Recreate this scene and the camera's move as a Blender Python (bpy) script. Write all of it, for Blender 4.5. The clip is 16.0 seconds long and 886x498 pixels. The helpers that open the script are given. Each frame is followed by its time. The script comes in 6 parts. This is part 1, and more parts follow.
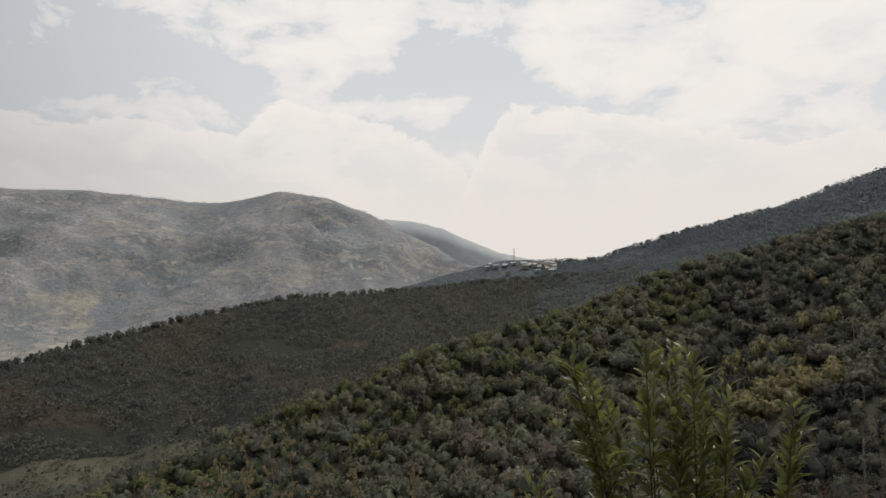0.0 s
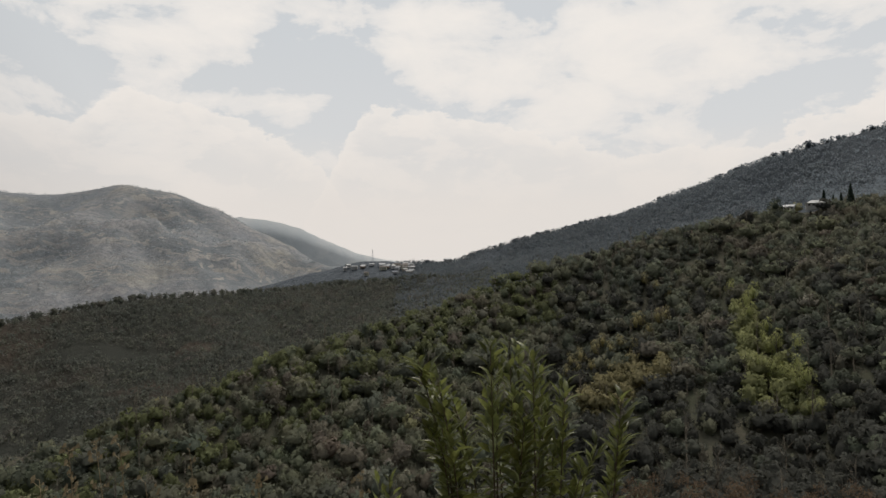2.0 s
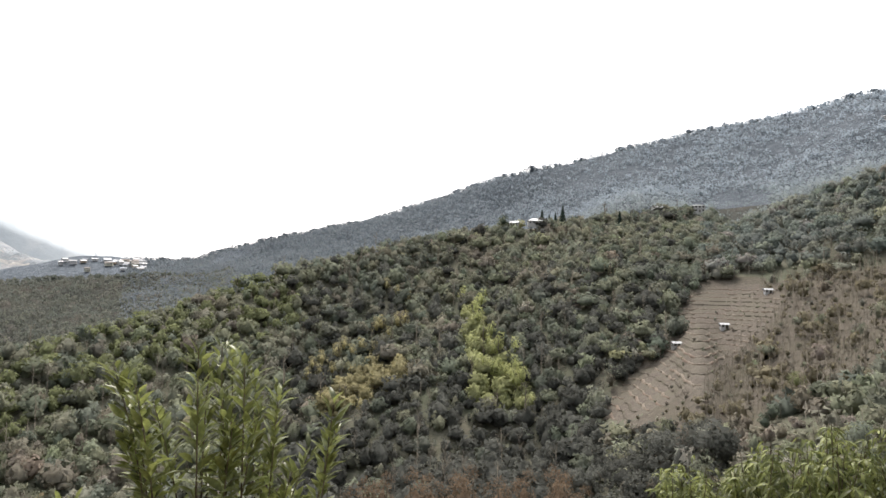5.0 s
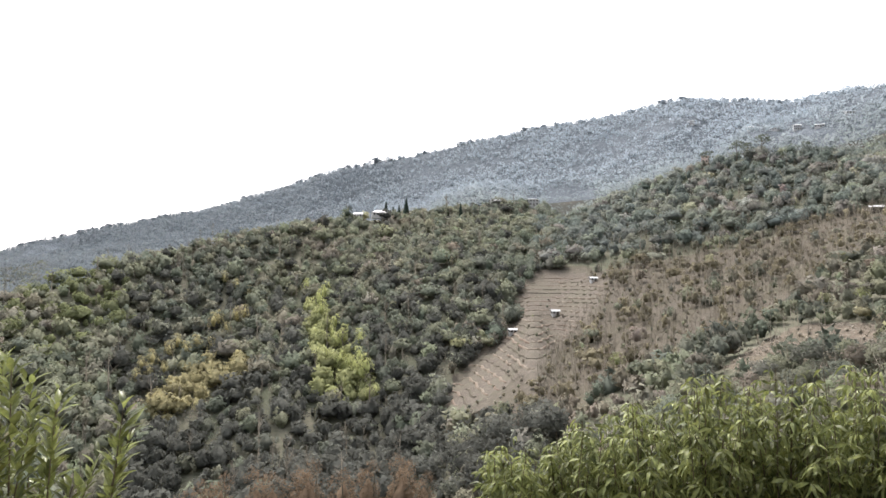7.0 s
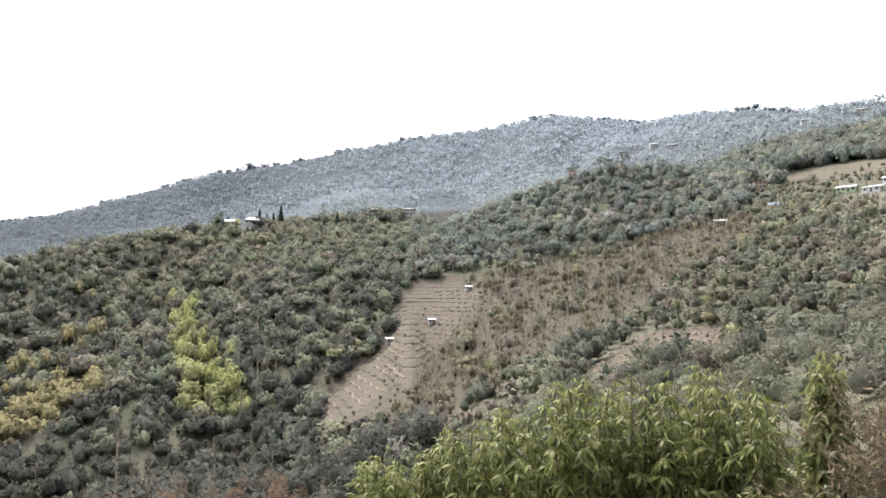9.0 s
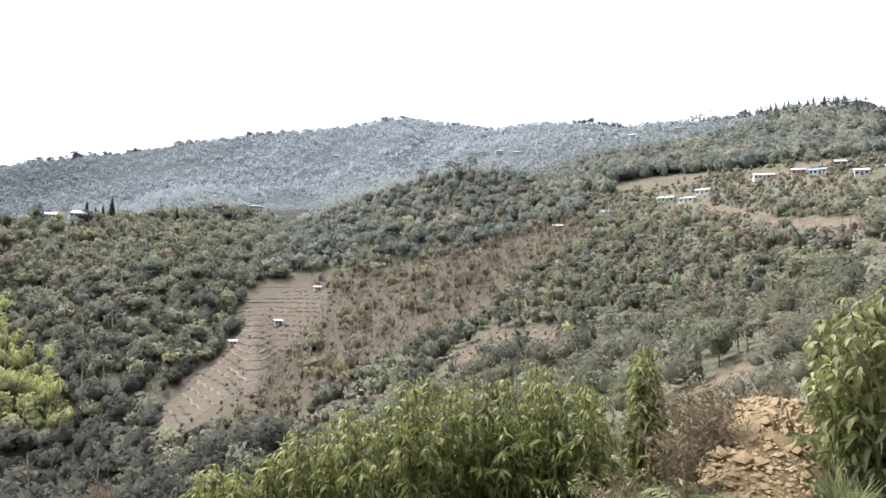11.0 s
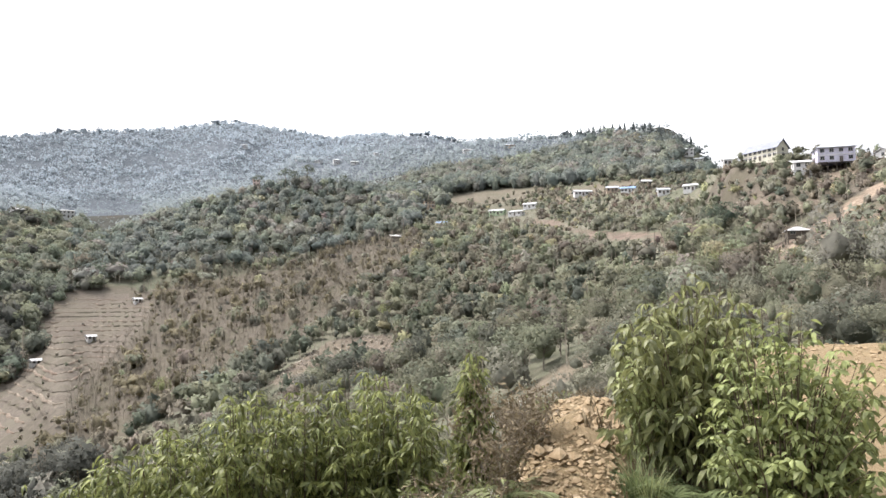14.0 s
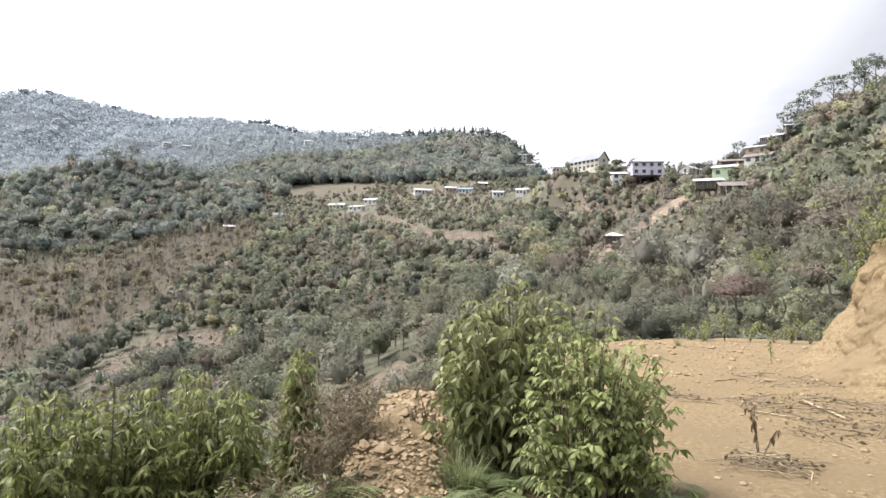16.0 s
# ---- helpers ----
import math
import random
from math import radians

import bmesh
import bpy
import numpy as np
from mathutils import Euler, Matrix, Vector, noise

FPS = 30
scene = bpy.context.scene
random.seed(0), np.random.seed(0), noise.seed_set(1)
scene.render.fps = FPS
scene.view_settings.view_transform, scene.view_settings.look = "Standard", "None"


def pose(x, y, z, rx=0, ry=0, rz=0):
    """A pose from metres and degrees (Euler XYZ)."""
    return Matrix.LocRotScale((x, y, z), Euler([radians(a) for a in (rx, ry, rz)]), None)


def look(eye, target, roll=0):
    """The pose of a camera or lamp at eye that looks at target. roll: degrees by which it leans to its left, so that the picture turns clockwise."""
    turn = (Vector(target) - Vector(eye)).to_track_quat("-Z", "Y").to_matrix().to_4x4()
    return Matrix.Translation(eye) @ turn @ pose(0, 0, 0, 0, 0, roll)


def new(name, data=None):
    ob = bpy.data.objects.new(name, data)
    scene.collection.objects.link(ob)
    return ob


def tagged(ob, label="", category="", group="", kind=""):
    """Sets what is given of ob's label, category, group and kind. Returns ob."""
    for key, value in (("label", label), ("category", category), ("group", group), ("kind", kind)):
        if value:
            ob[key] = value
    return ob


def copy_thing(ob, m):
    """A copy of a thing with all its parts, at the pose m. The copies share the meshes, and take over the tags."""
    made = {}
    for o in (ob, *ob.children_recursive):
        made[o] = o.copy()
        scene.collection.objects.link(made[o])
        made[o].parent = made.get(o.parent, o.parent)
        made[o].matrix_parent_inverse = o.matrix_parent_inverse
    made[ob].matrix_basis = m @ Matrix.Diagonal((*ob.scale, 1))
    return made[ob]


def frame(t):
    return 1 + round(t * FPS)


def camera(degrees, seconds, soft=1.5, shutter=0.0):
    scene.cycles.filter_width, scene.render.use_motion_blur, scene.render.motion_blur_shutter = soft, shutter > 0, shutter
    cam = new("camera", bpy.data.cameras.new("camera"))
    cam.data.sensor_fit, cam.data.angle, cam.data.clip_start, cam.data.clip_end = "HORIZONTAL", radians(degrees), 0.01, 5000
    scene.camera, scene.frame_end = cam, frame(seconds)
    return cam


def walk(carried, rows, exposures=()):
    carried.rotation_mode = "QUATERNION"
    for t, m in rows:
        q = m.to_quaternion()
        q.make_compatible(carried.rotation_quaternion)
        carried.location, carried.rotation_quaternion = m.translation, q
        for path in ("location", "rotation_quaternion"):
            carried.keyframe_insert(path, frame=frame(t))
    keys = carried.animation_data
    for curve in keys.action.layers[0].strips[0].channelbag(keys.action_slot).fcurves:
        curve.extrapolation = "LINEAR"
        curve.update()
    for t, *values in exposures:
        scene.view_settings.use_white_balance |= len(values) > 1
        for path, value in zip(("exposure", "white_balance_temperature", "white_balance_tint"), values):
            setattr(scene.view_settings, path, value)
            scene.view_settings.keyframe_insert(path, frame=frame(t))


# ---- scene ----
cam = camera(66.21, 16.0)
PATH = [
    (0.0, pose(-0.327, 0.142, 1.6, 92.70, 0.80, 0.00)),
    (0.5, pose(-0.316, 0.138, 1.6, 92.79, 0.88, -2.20)),
    (1.0, pose(-0.304, 0.134, 1.6, 92.46, 0.58, -5.86)),
    (1.5, pose(-0.301, 0.133, 1.6, 92.30, 0.53, -9.18)),
    (2.0, pose(-0.297, 0.132, 1.6, 92.66, 0.48, -11.91)),
    (2.5, pose(-0.294, 0.131, 1.6, 92.78, 0.26, -15.15)),
    (3.0, pose(-0.275, 0.125, 1.6, 92.82, -0.20, -19.58)),
    (3.5, pose(-0.263, 0.121, 1.6, 92.76, -0.10, -22.12)),
    (4.0, pose(-0.251, 0.118, 1.6, 92.83, -0.60, -25.52)),
    (4.5, pose(-0.237, 0.113, 1.6, 93.00, -0.79, -29.56)),
    (5.0, pose(-0.180, 0.095, 1.6, 93.03, -1.14, -33.11)),
    (5.2, pose(-0.156, 0.087, 1.6, 92.86, -1.11, -34.72)),
    (7.3, pose(-0.009, 0.039, 1.6, 92.67, -0.21, -47.42)),
    (7.5, pose(-0.008, 0.036, 1.6, 92.80, -0.12, -48.28)),
    (8.0, pose(-0.007, 0.030, 1.6, 92.95, -0.23, -51.69)),
    (8.5, pose(-0.005, 0.022, 1.6, 93.19, -0.02, -53.60)),
    (9.0, pose(-0.004, 0.014, 1.6, 93.30, -0.12, -56.49)),
    (9.5, pose(-0.002, 0.007, 1.6, 93.06, -0.14, -59.53)),
    (10.0, pose(0.000, 0.000, 1.6, 92.67, -0.13, -62.99)),
    (10.2, pose(0.000, 0.000, 1.6, 92.71, -0.21, -64.60)),
    (12.3, pose(0.000, 0.000, 1.6, 94.18, 0.49, -74.51)),
    (12.5, pose(0.000, 0.000, 1.6, 94.14, 0.64, -75.65)),
    (13.0, pose(-0.003, -0.017, 1.6, 94.30, 1.00, -77.69)),
    (13.5, pose(-0.006, -0.034, 1.6, 94.02, 0.51, -80.54)),
    (14.0, pose(-0.009, -0.051, 1.6, 94.20, 0.33, -82.75)),
    (14.5, pose(-0.011, -0.069, 1.6, 93.72, 0.37, -86.00)),
    (15.0, pose(-0.014, -0.086, 1.6, 94.00, -0.36, -89.38)),
    (15.5, pose(-0.017, -0.103, 1.6, 93.70, -0.15, -92.58)),
    (16.0, pose(-0.020, -0.120, 1.6, 93.85, -0.62, -96.34)),
]
EXPOSURE = [(0.0, 0.24, 6650, 12), (2.0, 0.17, 6650, 12), (3.0, 0.3, 6650, 12), (3.5, 0.46, 6650, 12), (4.0, 0.78, 6600, 12), (4.5, 1.55, 6550, 13), (5.0, 1.85, 6450, 14), (7.3, 2.32, 6350, 15), (10.0, 2.4, 6350, 15), (12.5, 2.43, 6350, 15), (16.0, 2.34, 6350, 15)]
walk(cam, PATH, EXPOSURE)

# ---- world and sun ----
SUN_AZ, SUN_EL = 28.0, 56.0
GLOW_EL = 38.0


def link(tree, a, out, b, into):
    tree.links.new(a.outputs[out], b.inputs[into])


def node(tree, kind, **values):
    n = tree.nodes.new(kind)
    for key, value in values.items():
        setattr(n, key, value)
    return n


def math_node(tree, op, a, b=None, clamp=False):
    n = tree.nodes.new("ShaderNodeMath")
    n.operation, n.use_clamp = op, clamp
    for i, v in enumerate((a, b)):
        if v is None:
            continue
        if isinstance(v, (int, float)):
            n.inputs[i].default_value = v
        else:
            tree.links.new(v, n.inputs[i])
    return n.outputs[0]


def ramp(tree, fac, stops):
    n = tree.nodes.new("ShaderNodeValToRGB")
    els = n.color_ramp.elements
    while len(els) < len(stops):
        els.new(0.5)
    for e, (p, c) in zip(els, stops):
        e.position, e.color = p, (*c, 1) if len(c) == 3 else c
    tree.links.new(fac, n.inputs[0])
    return n.outputs[0]


def mix_col(tree, fac, a, b, blend="MIX"):
    n = tree.nodes.new("ShaderNodeMix")
    n.data_type, n.blend_type = "RGBA", blend
    for sock, v in ((n.inputs[0], fac), (n.inputs[6], a), (n.inputs[7], b)):
        if isinstance(v, (int, float)):
            sock.default_value = v
        elif isinstance(v, tuple):
            sock.default_value = (*v, 1)
        else:
            tree.links.new(v, sock)
    return n.outputs[2]


def noise_tex(tree, vec, scale, detail=4.0, rough=0.55, distort=0.0):
    n = tree.nodes.new("ShaderNodeTexNoise")
    n.inputs["Scale"].default_value = scale
    n.inputs["Detail"].default_value = detail
    n.inputs["Roughness"].default_value = rough
    n.inputs["Distortion"].default_value = distort
    if vec is not None:
        tree.links.new(vec, n.inputs["Vector"])
    return n.outputs["Fac"]


world = bpy.data.worlds.new("hazy_sky")
scene.world = world
world.use_nodes = True
wt = world.node_tree
wt.nodes.clear()
coord = node(wt, "ShaderNodeTexCoord").outputs["Generated"]
nish = node(wt, "ShaderNodeTexSky", sky_type="NISHITA", sun_disc=False, sun_elevation=radians(SUN_EL),
            sun_rotation=radians(SUN_AZ), dust_density=4.0, air_density=1.0, altitude=1500.0)
sep = node(wt, "ShaderNodeSeparateXYZ")
wt.links.new(coord, sep.inputs[0])
up = math_node(wt, "MAXIMUM", sep.outputs[2], 0.0)
az_deg = math_node(wt, "MULTIPLY", math_node(wt, "ARCTAN2", sep.outputs[0], sep.outputs[1]), 57.2958)
el_deg = math_node(wt, "MULTIPLY", math_node(wt, "ARCSINE", sep.outputs[2]), 57.2958)
# broken high cloud: billowing noise, gathered into the banks that stand over the valley
stretch = node(wt, "ShaderNodeMapping")
stretch.inputs["Scale"].default_value = (1.0, 1.0, 2.0)
wt.links.new(coord, stretch.inputs[0])
billow = noise_tex(wt, stretch.outputs[0], 8.5, 11.0, 0.6, 0.25)
broad = noise_tex(wt, stretch.outputs[0], 2.0, 3.0, 0.5)
cover = math_node(wt, "ADD", math_node(wt, "MULTIPLY", billow, 0.8), math_node(wt, "MULTIPLY", broad, 0.22))
# azimuth, elevation, half-widths, gain
BANKS = [(24, 19.0, 12.0, 3.2, 0.17), (12, 20.0, 4.0, 2.0, 0.12), (28, 15.0, 7.0, 1.6, 0.12), (44, 20.5, 6.0, 2.4, 0.14), (52, 15.5, 7.0, 4.5, 0.17), (-9, 21.8, 8.0, 1.8, 0.16), (-11, 18.6, 3.0, 0.9, 0.11),
         (-22, 20.5, 3.0, 1.2, 0.09), (1, 17.2, 6.0, 2.2, -0.14), (-26, 17.5, 7.0, 2.6, -0.14), (39, 14.3, 4.5, 1.0, -0.12), (38, 18.6, 4.0, 0.8, -0.08), (18, 14.7, 5.0, 0.5, -0.08), (4, 13.2, 2.0, 1.6, -0.1), (118, 19.0, 26.0, 12.0, 0.22)]
for a0, e0, wa, we, gain in BANKS:
    da = math_node(wt, "POWER", math_node(wt, "ABSOLUTE", math_node(wt, "DIVIDE", math_node(wt, "SUBTRACT", az_deg, float(a0)), wa)), 2.0)
    de = math_node(wt, "POWER", math_node(wt, "ABSOLUTE", math_node(wt, "DIVIDE", math_node(wt, "SUBTRACT", el_deg, float(e0)), we)), 2.0)
    bell = math_node(wt, "EXPONENT", math_node(wt, "MULTIPLY", math_node(wt, "ADD", da, de), -1.0))
    cover = math_node(wt, "ADD", cover, math_node(wt, "MULTIPLY", bell, gain))
cloud = ramp(wt, cover, [(0.49, (0, 0, 0)), (0.535, (0.55, 0.55, 0.55)), (0.62, (0.85, 0.85, 0.85)), (0.72, (1, 1, 1))])
blue = mix_col(wt, 0.82, nish.outputs[0], (6.7, 7.0, 6.9))
sky = mix_col(wt, cloud, blue, (8.6, 8.4, 8.0))
# heaped cumulus with crisp tops: the height of the heap along the horizon, roughened by billows
heap_noise = noise_tex(wt, stretch.outputs[0], 15.0, 9.0, 0.62, 0.15)
az_unit = math_node(wt, "DIVIDE", math_node(wt, "ADD", az_deg, 40.0), 100.0, True)
HEAPS = [[(-36, 11.8), (-27, 12.6), (-22, 12.9), (-17, 12.0), (-14.6, 14.2), (-13, 15.2), (-9, 14.2), (-6.4, 13.2), (-2, 11.6), (1.7, 10.2), (4, 6.0), (8, 4.0)],
         [(0, 4.0), (3.6, 11.5), (5, 14.2), (9, 14.4), (13, 13.9), (17, 13.0), (21, 12.4), (24.5, 11.0), (28, 10.2), (36, 10.5), (42, 12.0), (48, 13.5)]]
for tops in HEAPS:
    crest = math_node(wt, "MULTIPLY", ramp(wt, az_unit, [((a0 + 40) / 100, (e0 / 20,) * 3) for a0, e0 in tops]), 20.0)
    depth = math_node(wt, "SUBTRACT", math_node(wt, "ADD", crest, math_node(wt, "MULTIPLY", math_node(wt, "SUBTRACT", heap_noise, 0.5), 5.0)), el_deg)
    body = math_node(wt, "MULTIPLY", depth, 3.2, True)
    fade = math_node(wt, "SUBTRACT", 1.0, math_node(wt, "DIVIDE", depth, 4.0, True), True)
    sky = mix_col(wt, math_node(wt, "MULTIPLY", body, math_node(wt, "ADD", math_node(wt, "MULTIPLY", fade, 0.6), 0.25)), sky, mix_col(wt, fade, (7.6, 7.3, 6.9), (8.8, 8.5, 8.0)))
haze = ramp(wt, up, [(0.0, (1, 1, 1)), (0.11, (0.92, 0.92, 0.92)), (0.21, (0.25, 0.25, 0.25)), (0.35, (0, 0, 0))])
sky = mix_col(wt, haze, sky, (7.6, 7.3, 6.9))
# thin cloud glows round the hidden sun and greys away from it
sdir = node(wt, "ShaderNodeVectorMath", operation="DOT_PRODUCT")
wt.links.new(coord, sdir.inputs[0])
sdir.inputs[1].default_value = (math.sin(radians(SUN_AZ)) * math.cos(radians(GLOW_EL)), math.cos(radians(SUN_AZ)) * math.cos(radians(GLOW_EL)), math.sin(radians(GLOW_EL)))
glow = math_node(wt, "MAXIMUM", math_node(wt, "ADD", math_node(wt, "MULTIPLY", sdir.outputs["Value"], 0.88), 0.12), 0.17)
glow = math_node(wt, "MINIMUM", glow, 0.74)
bg = node(wt, "ShaderNodeBackground")
wt.links.new(math_node(wt, "MULTIPLY", glow, 0.118), bg.inputs[1])
away = math_node(wt, "MULTIPLY", math_node(wt, "SUBTRACT", 0.75, glow), 1.8, True)
wt.links.new(mix_col(wt, 1.0, sky, mix_col(wt, away, (1.0, 1.0, 1.0), (0.93, 0.99, 1.08)), "MULTIPLY"), bg.inputs[0])
link(wt, bg, 0, node(wt, "ShaderNodeOutputWorld"), 0)

sun = new("sun", bpy.data.lights.new("sun", "SUN"))
sun.data.energy, sun.data.angle, sun.data.color = 1.3, radians(20), (1.0, 0.95, 0.87)
sa, se = radians(SUN_AZ), radians(SUN_EL)
sun.matrix_world = look((math.sin(sa) * math.cos(se) * 50, math.cos(sa) * math.cos(se) * 50, math.sin(se) * 50), (0, 0, 0))

# ---- materials ----


def material(name, cols, scale=1.0, scale2=0.1, rough=0.9, bump=0.3, bump_scale=None, dist=0.05, stain=None, translucent=0.0, tint=False, island=0.0, attr=(), sheen=0.06):
    """Noise-mottled surface: fine grain between the colours, broad stains over it, relief from the same grain."""
    m = bpy.data.materials.new(name)
    m.use_nodes = True
    t = m.node_tree
    b = t.nodes["Principled BSDF"]
    b.inputs["Roughness"].default_value = rough
    b.inputs["Specular IOR Level"].default_value = sheen
    pos = node(t, "ShaderNodeTexCoord").outputs["Object"]
    grain = noise_tex(t, pos, scale, 6.0, 0.65)
    wide = noise_tex(t, pos, scale2, 4.0, 0.6)
    n = len(cols)
    col = ramp(t, grain, [(0.3 + 0.4 * i / max(1, n - 1), c) for i, c in enumerate(cols)])
    if stain:
        col = mix_col(t, ramp(t, wide, [(0.45, (0, 0, 0)), (0.62, (1, 1, 1))]), col, stain)
    for key, shade, size in attr:
        at = node(t, "ShaderNodeAttribute", attribute_name=key)
        patch = ramp(t, noise_tex(t, pos, size, 6.0, 0.65), [(0.3, tuple(c * 0.65 for c in shade)), (0.7, tuple(c * 1.3 for c in shade))])
        edge = math_node(t, "MULTIPLY", at.outputs["Fac"], math_node(t, "ADD", math_node(t, "MULTIPLY", noise_tex(t, pos, size * 0.5, 5.0, 0.6), 2.4), -0.3), True)
        col = mix_col(t, edge, col, patch)
    if tint:
        at = node(t, "ShaderNodeAttribute", attribute_name="tint")
        col = mix_col(t, 1.0, col, at.outputs["Color"], "MULTIPLY")
    if island:
        g = node(t, "ShaderNodeNewGeometry")
        f = math_node(t, "ADD", math_node(t, "MULTIPLY", g.outputs["Random Per Island"], island * 2), 1.0 - island)
        hs = node(t, "ShaderNodeHueSaturation")
        t.links.new(f, hs.inputs["Value"])
        t.links.new(col, hs.inputs["Color"])
        col = hs.outputs[0]
    t.links.new(col, b.inputs["Base Color"])
    if bump:
        bn = node(t, "ShaderNodeBump")
        bn.inputs["Strength"].default_value = bump
        bn.inputs["Distance"].default_value = dist
        h = noise_tex(t, pos, bump_scale or scale * 2, 8.0, 0.7)
        t.links.new(h, bn.inputs["Height"])
        link(t, bn, 0, b, "Normal")
    if translucent:
        tr = node(t, "ShaderNodeBsdfTranslucent")
        t.links.new(col, tr.inputs[0])
        mx = node(t, "ShaderNodeMixShader")
        mx.inputs[0].default_value = translucent
        link(t, b, 0, mx, 1)
        link(t, tr, 0, mx, 2)
        link(t, mx, 0, t.nodes["Material Output"], 0)
    return m


M_FLOOR = material("forest_floor", [(0.09, 0.09, 0.064), (0.13, 0.125, 0.092), (0.165, 0.15, 0.115)], 0.35, 0.03, stain=(0.095, 0.10, 0.068), bump=0.8, dist=0.5, attr=[("earth", (0.15, 0.115, 0.092), 0.25)])
M_SCRUB = material("dry_scrub_soil", [(0.072, 0.062, 0.049), (0.102, 0.088, 0.07), (0.138, 0.12, 0.096)], 0.5, 0.05, stain=(0.095, 0.085, 0.062), bump=0.8, dist=0.4, attr=[("earth", (0.23, 0.18, 0.135), 0.5)])
M_TERRACE = material("terrace_soil", [(0.08, 0.069, 0.056), (0.115, 0.098, 0.08), (0.155, 0.134, 0.11)], 0.8, 0.06, stain=(0.12, 0.107, 0.083), bump=0.6, dist=0.3)
M_DIRT = material("yellow_dirt", [(0.15, 0.106, 0.059), (0.212, 0.159, 0.091), (0.30, 0.24, 0.149)], 15.0, 0.45, stain=(0.195, 0.147, 0.088), bump=1.0, bump_scale=22, dist=0.035)
M_EARTH = material("pale_cut_earth", [(0.13, 0.105, 0.08), (0.175, 0.148, 0.116), (0.225, 0.196, 0.158)], 0.6, 0.1, stain=(0.15, 0.115, 0.09), bump=0.7, dist=0.3)
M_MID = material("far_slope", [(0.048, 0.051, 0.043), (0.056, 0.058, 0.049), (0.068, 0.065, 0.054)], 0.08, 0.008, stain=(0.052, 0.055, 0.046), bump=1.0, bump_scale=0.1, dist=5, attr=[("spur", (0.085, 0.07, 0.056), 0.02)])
# high ridge slope: blue-grey haze is mixed into the base colour
M_HAZED_RIDGE = material("hazed_ridge_slope", [(0.075, 0.09, 0.103), (0.092, 0.108, 0.121), (0.11, 0.125, 0.135)], 0.1, 0.01, stain=(0.084, 0.10, 0.115), bump=1.0, bump_scale=0.1, dist=9, attr=[("pale", (0.15, 0.17, 0.19), 0.09)])
# far mountain: haze pales and blues all its base colours
M_FAR = material("hazed_mountain", [(0.225, 0.25, 0.27), (0.27, 0.292, 0.308), (0.33, 0.335, 0.34)], 0.03, 0.004, stain=(0.28, 0.305, 0.33), bump=0.7, bump_scale=0.05, dist=12, attr=[("spur", (0.41, 0.395, 0.39), 0.04), ("pale", (0.46, 0.43, 0.36), 0.02)])
def field_mountain(m):
    """Adds small fields, terraces and hedges to a mountain's slopes, in tones already paled by haze."""
    t = m.node_tree
    b = t.nodes["Principled BSDF"]
    base = b.inputs["Base Color"].links[0].from_socket
    pos = node(t, "ShaderNodeTexCoord").outputs["Object"]
    warp = node(t, "ShaderNodeVectorMath", operation="ADD")
    wn = node(t, "ShaderNodeTexNoise")
    wn.inputs["Scale"].default_value = 0.012
    wn.inputs["Detail"].default_value = 5.0
    t.links.new(pos, wn.inputs["Vector"])
    wm = node(t, "ShaderNodeVectorMath", operation="SCALE")
    t.links.new(wn.outputs["Color"], wm.inputs[0])
    wm.inputs["Scale"].default_value = 130.0
    t.links.new(pos, warp.inputs[0])
    t.links.new(wm.outputs[0], warp.inputs[1])
    flat = node(t, "ShaderNodeMapping")
    flat.inputs["Scale"].default_value = (1.0, 1.0, 4.5)
    t.links.new(warp.outputs[0], flat.inputs[0])
    cells = node(t, "ShaderNodeTexVoronoi")
    cells.inputs["Scale"].default_value = 0.013
    t.links.new(flat.outputs[0], cells.inputs["Vector"])
    sepc = node(t, "ShaderNodeSeparateColor")
    t.links.new(cells.outputs["Color"], sepc.inputs[0])
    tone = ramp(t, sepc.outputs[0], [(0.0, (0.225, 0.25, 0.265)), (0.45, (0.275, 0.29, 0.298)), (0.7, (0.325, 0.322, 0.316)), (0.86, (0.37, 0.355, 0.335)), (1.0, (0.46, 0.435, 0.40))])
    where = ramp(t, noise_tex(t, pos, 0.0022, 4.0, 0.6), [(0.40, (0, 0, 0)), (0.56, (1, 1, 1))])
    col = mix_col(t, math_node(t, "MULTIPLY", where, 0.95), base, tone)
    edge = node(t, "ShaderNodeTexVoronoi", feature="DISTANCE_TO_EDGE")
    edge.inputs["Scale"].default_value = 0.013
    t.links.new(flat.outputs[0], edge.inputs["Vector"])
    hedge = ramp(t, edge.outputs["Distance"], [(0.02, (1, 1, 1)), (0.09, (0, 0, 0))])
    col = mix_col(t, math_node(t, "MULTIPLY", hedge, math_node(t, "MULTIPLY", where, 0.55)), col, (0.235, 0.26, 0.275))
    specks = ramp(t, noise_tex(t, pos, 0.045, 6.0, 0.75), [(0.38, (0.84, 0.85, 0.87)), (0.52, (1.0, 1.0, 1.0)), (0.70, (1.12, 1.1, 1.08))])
    t.links.new(mix_col(t, 1.0, col, specks, "MULTIPLY"), b.inputs["Base Color"])


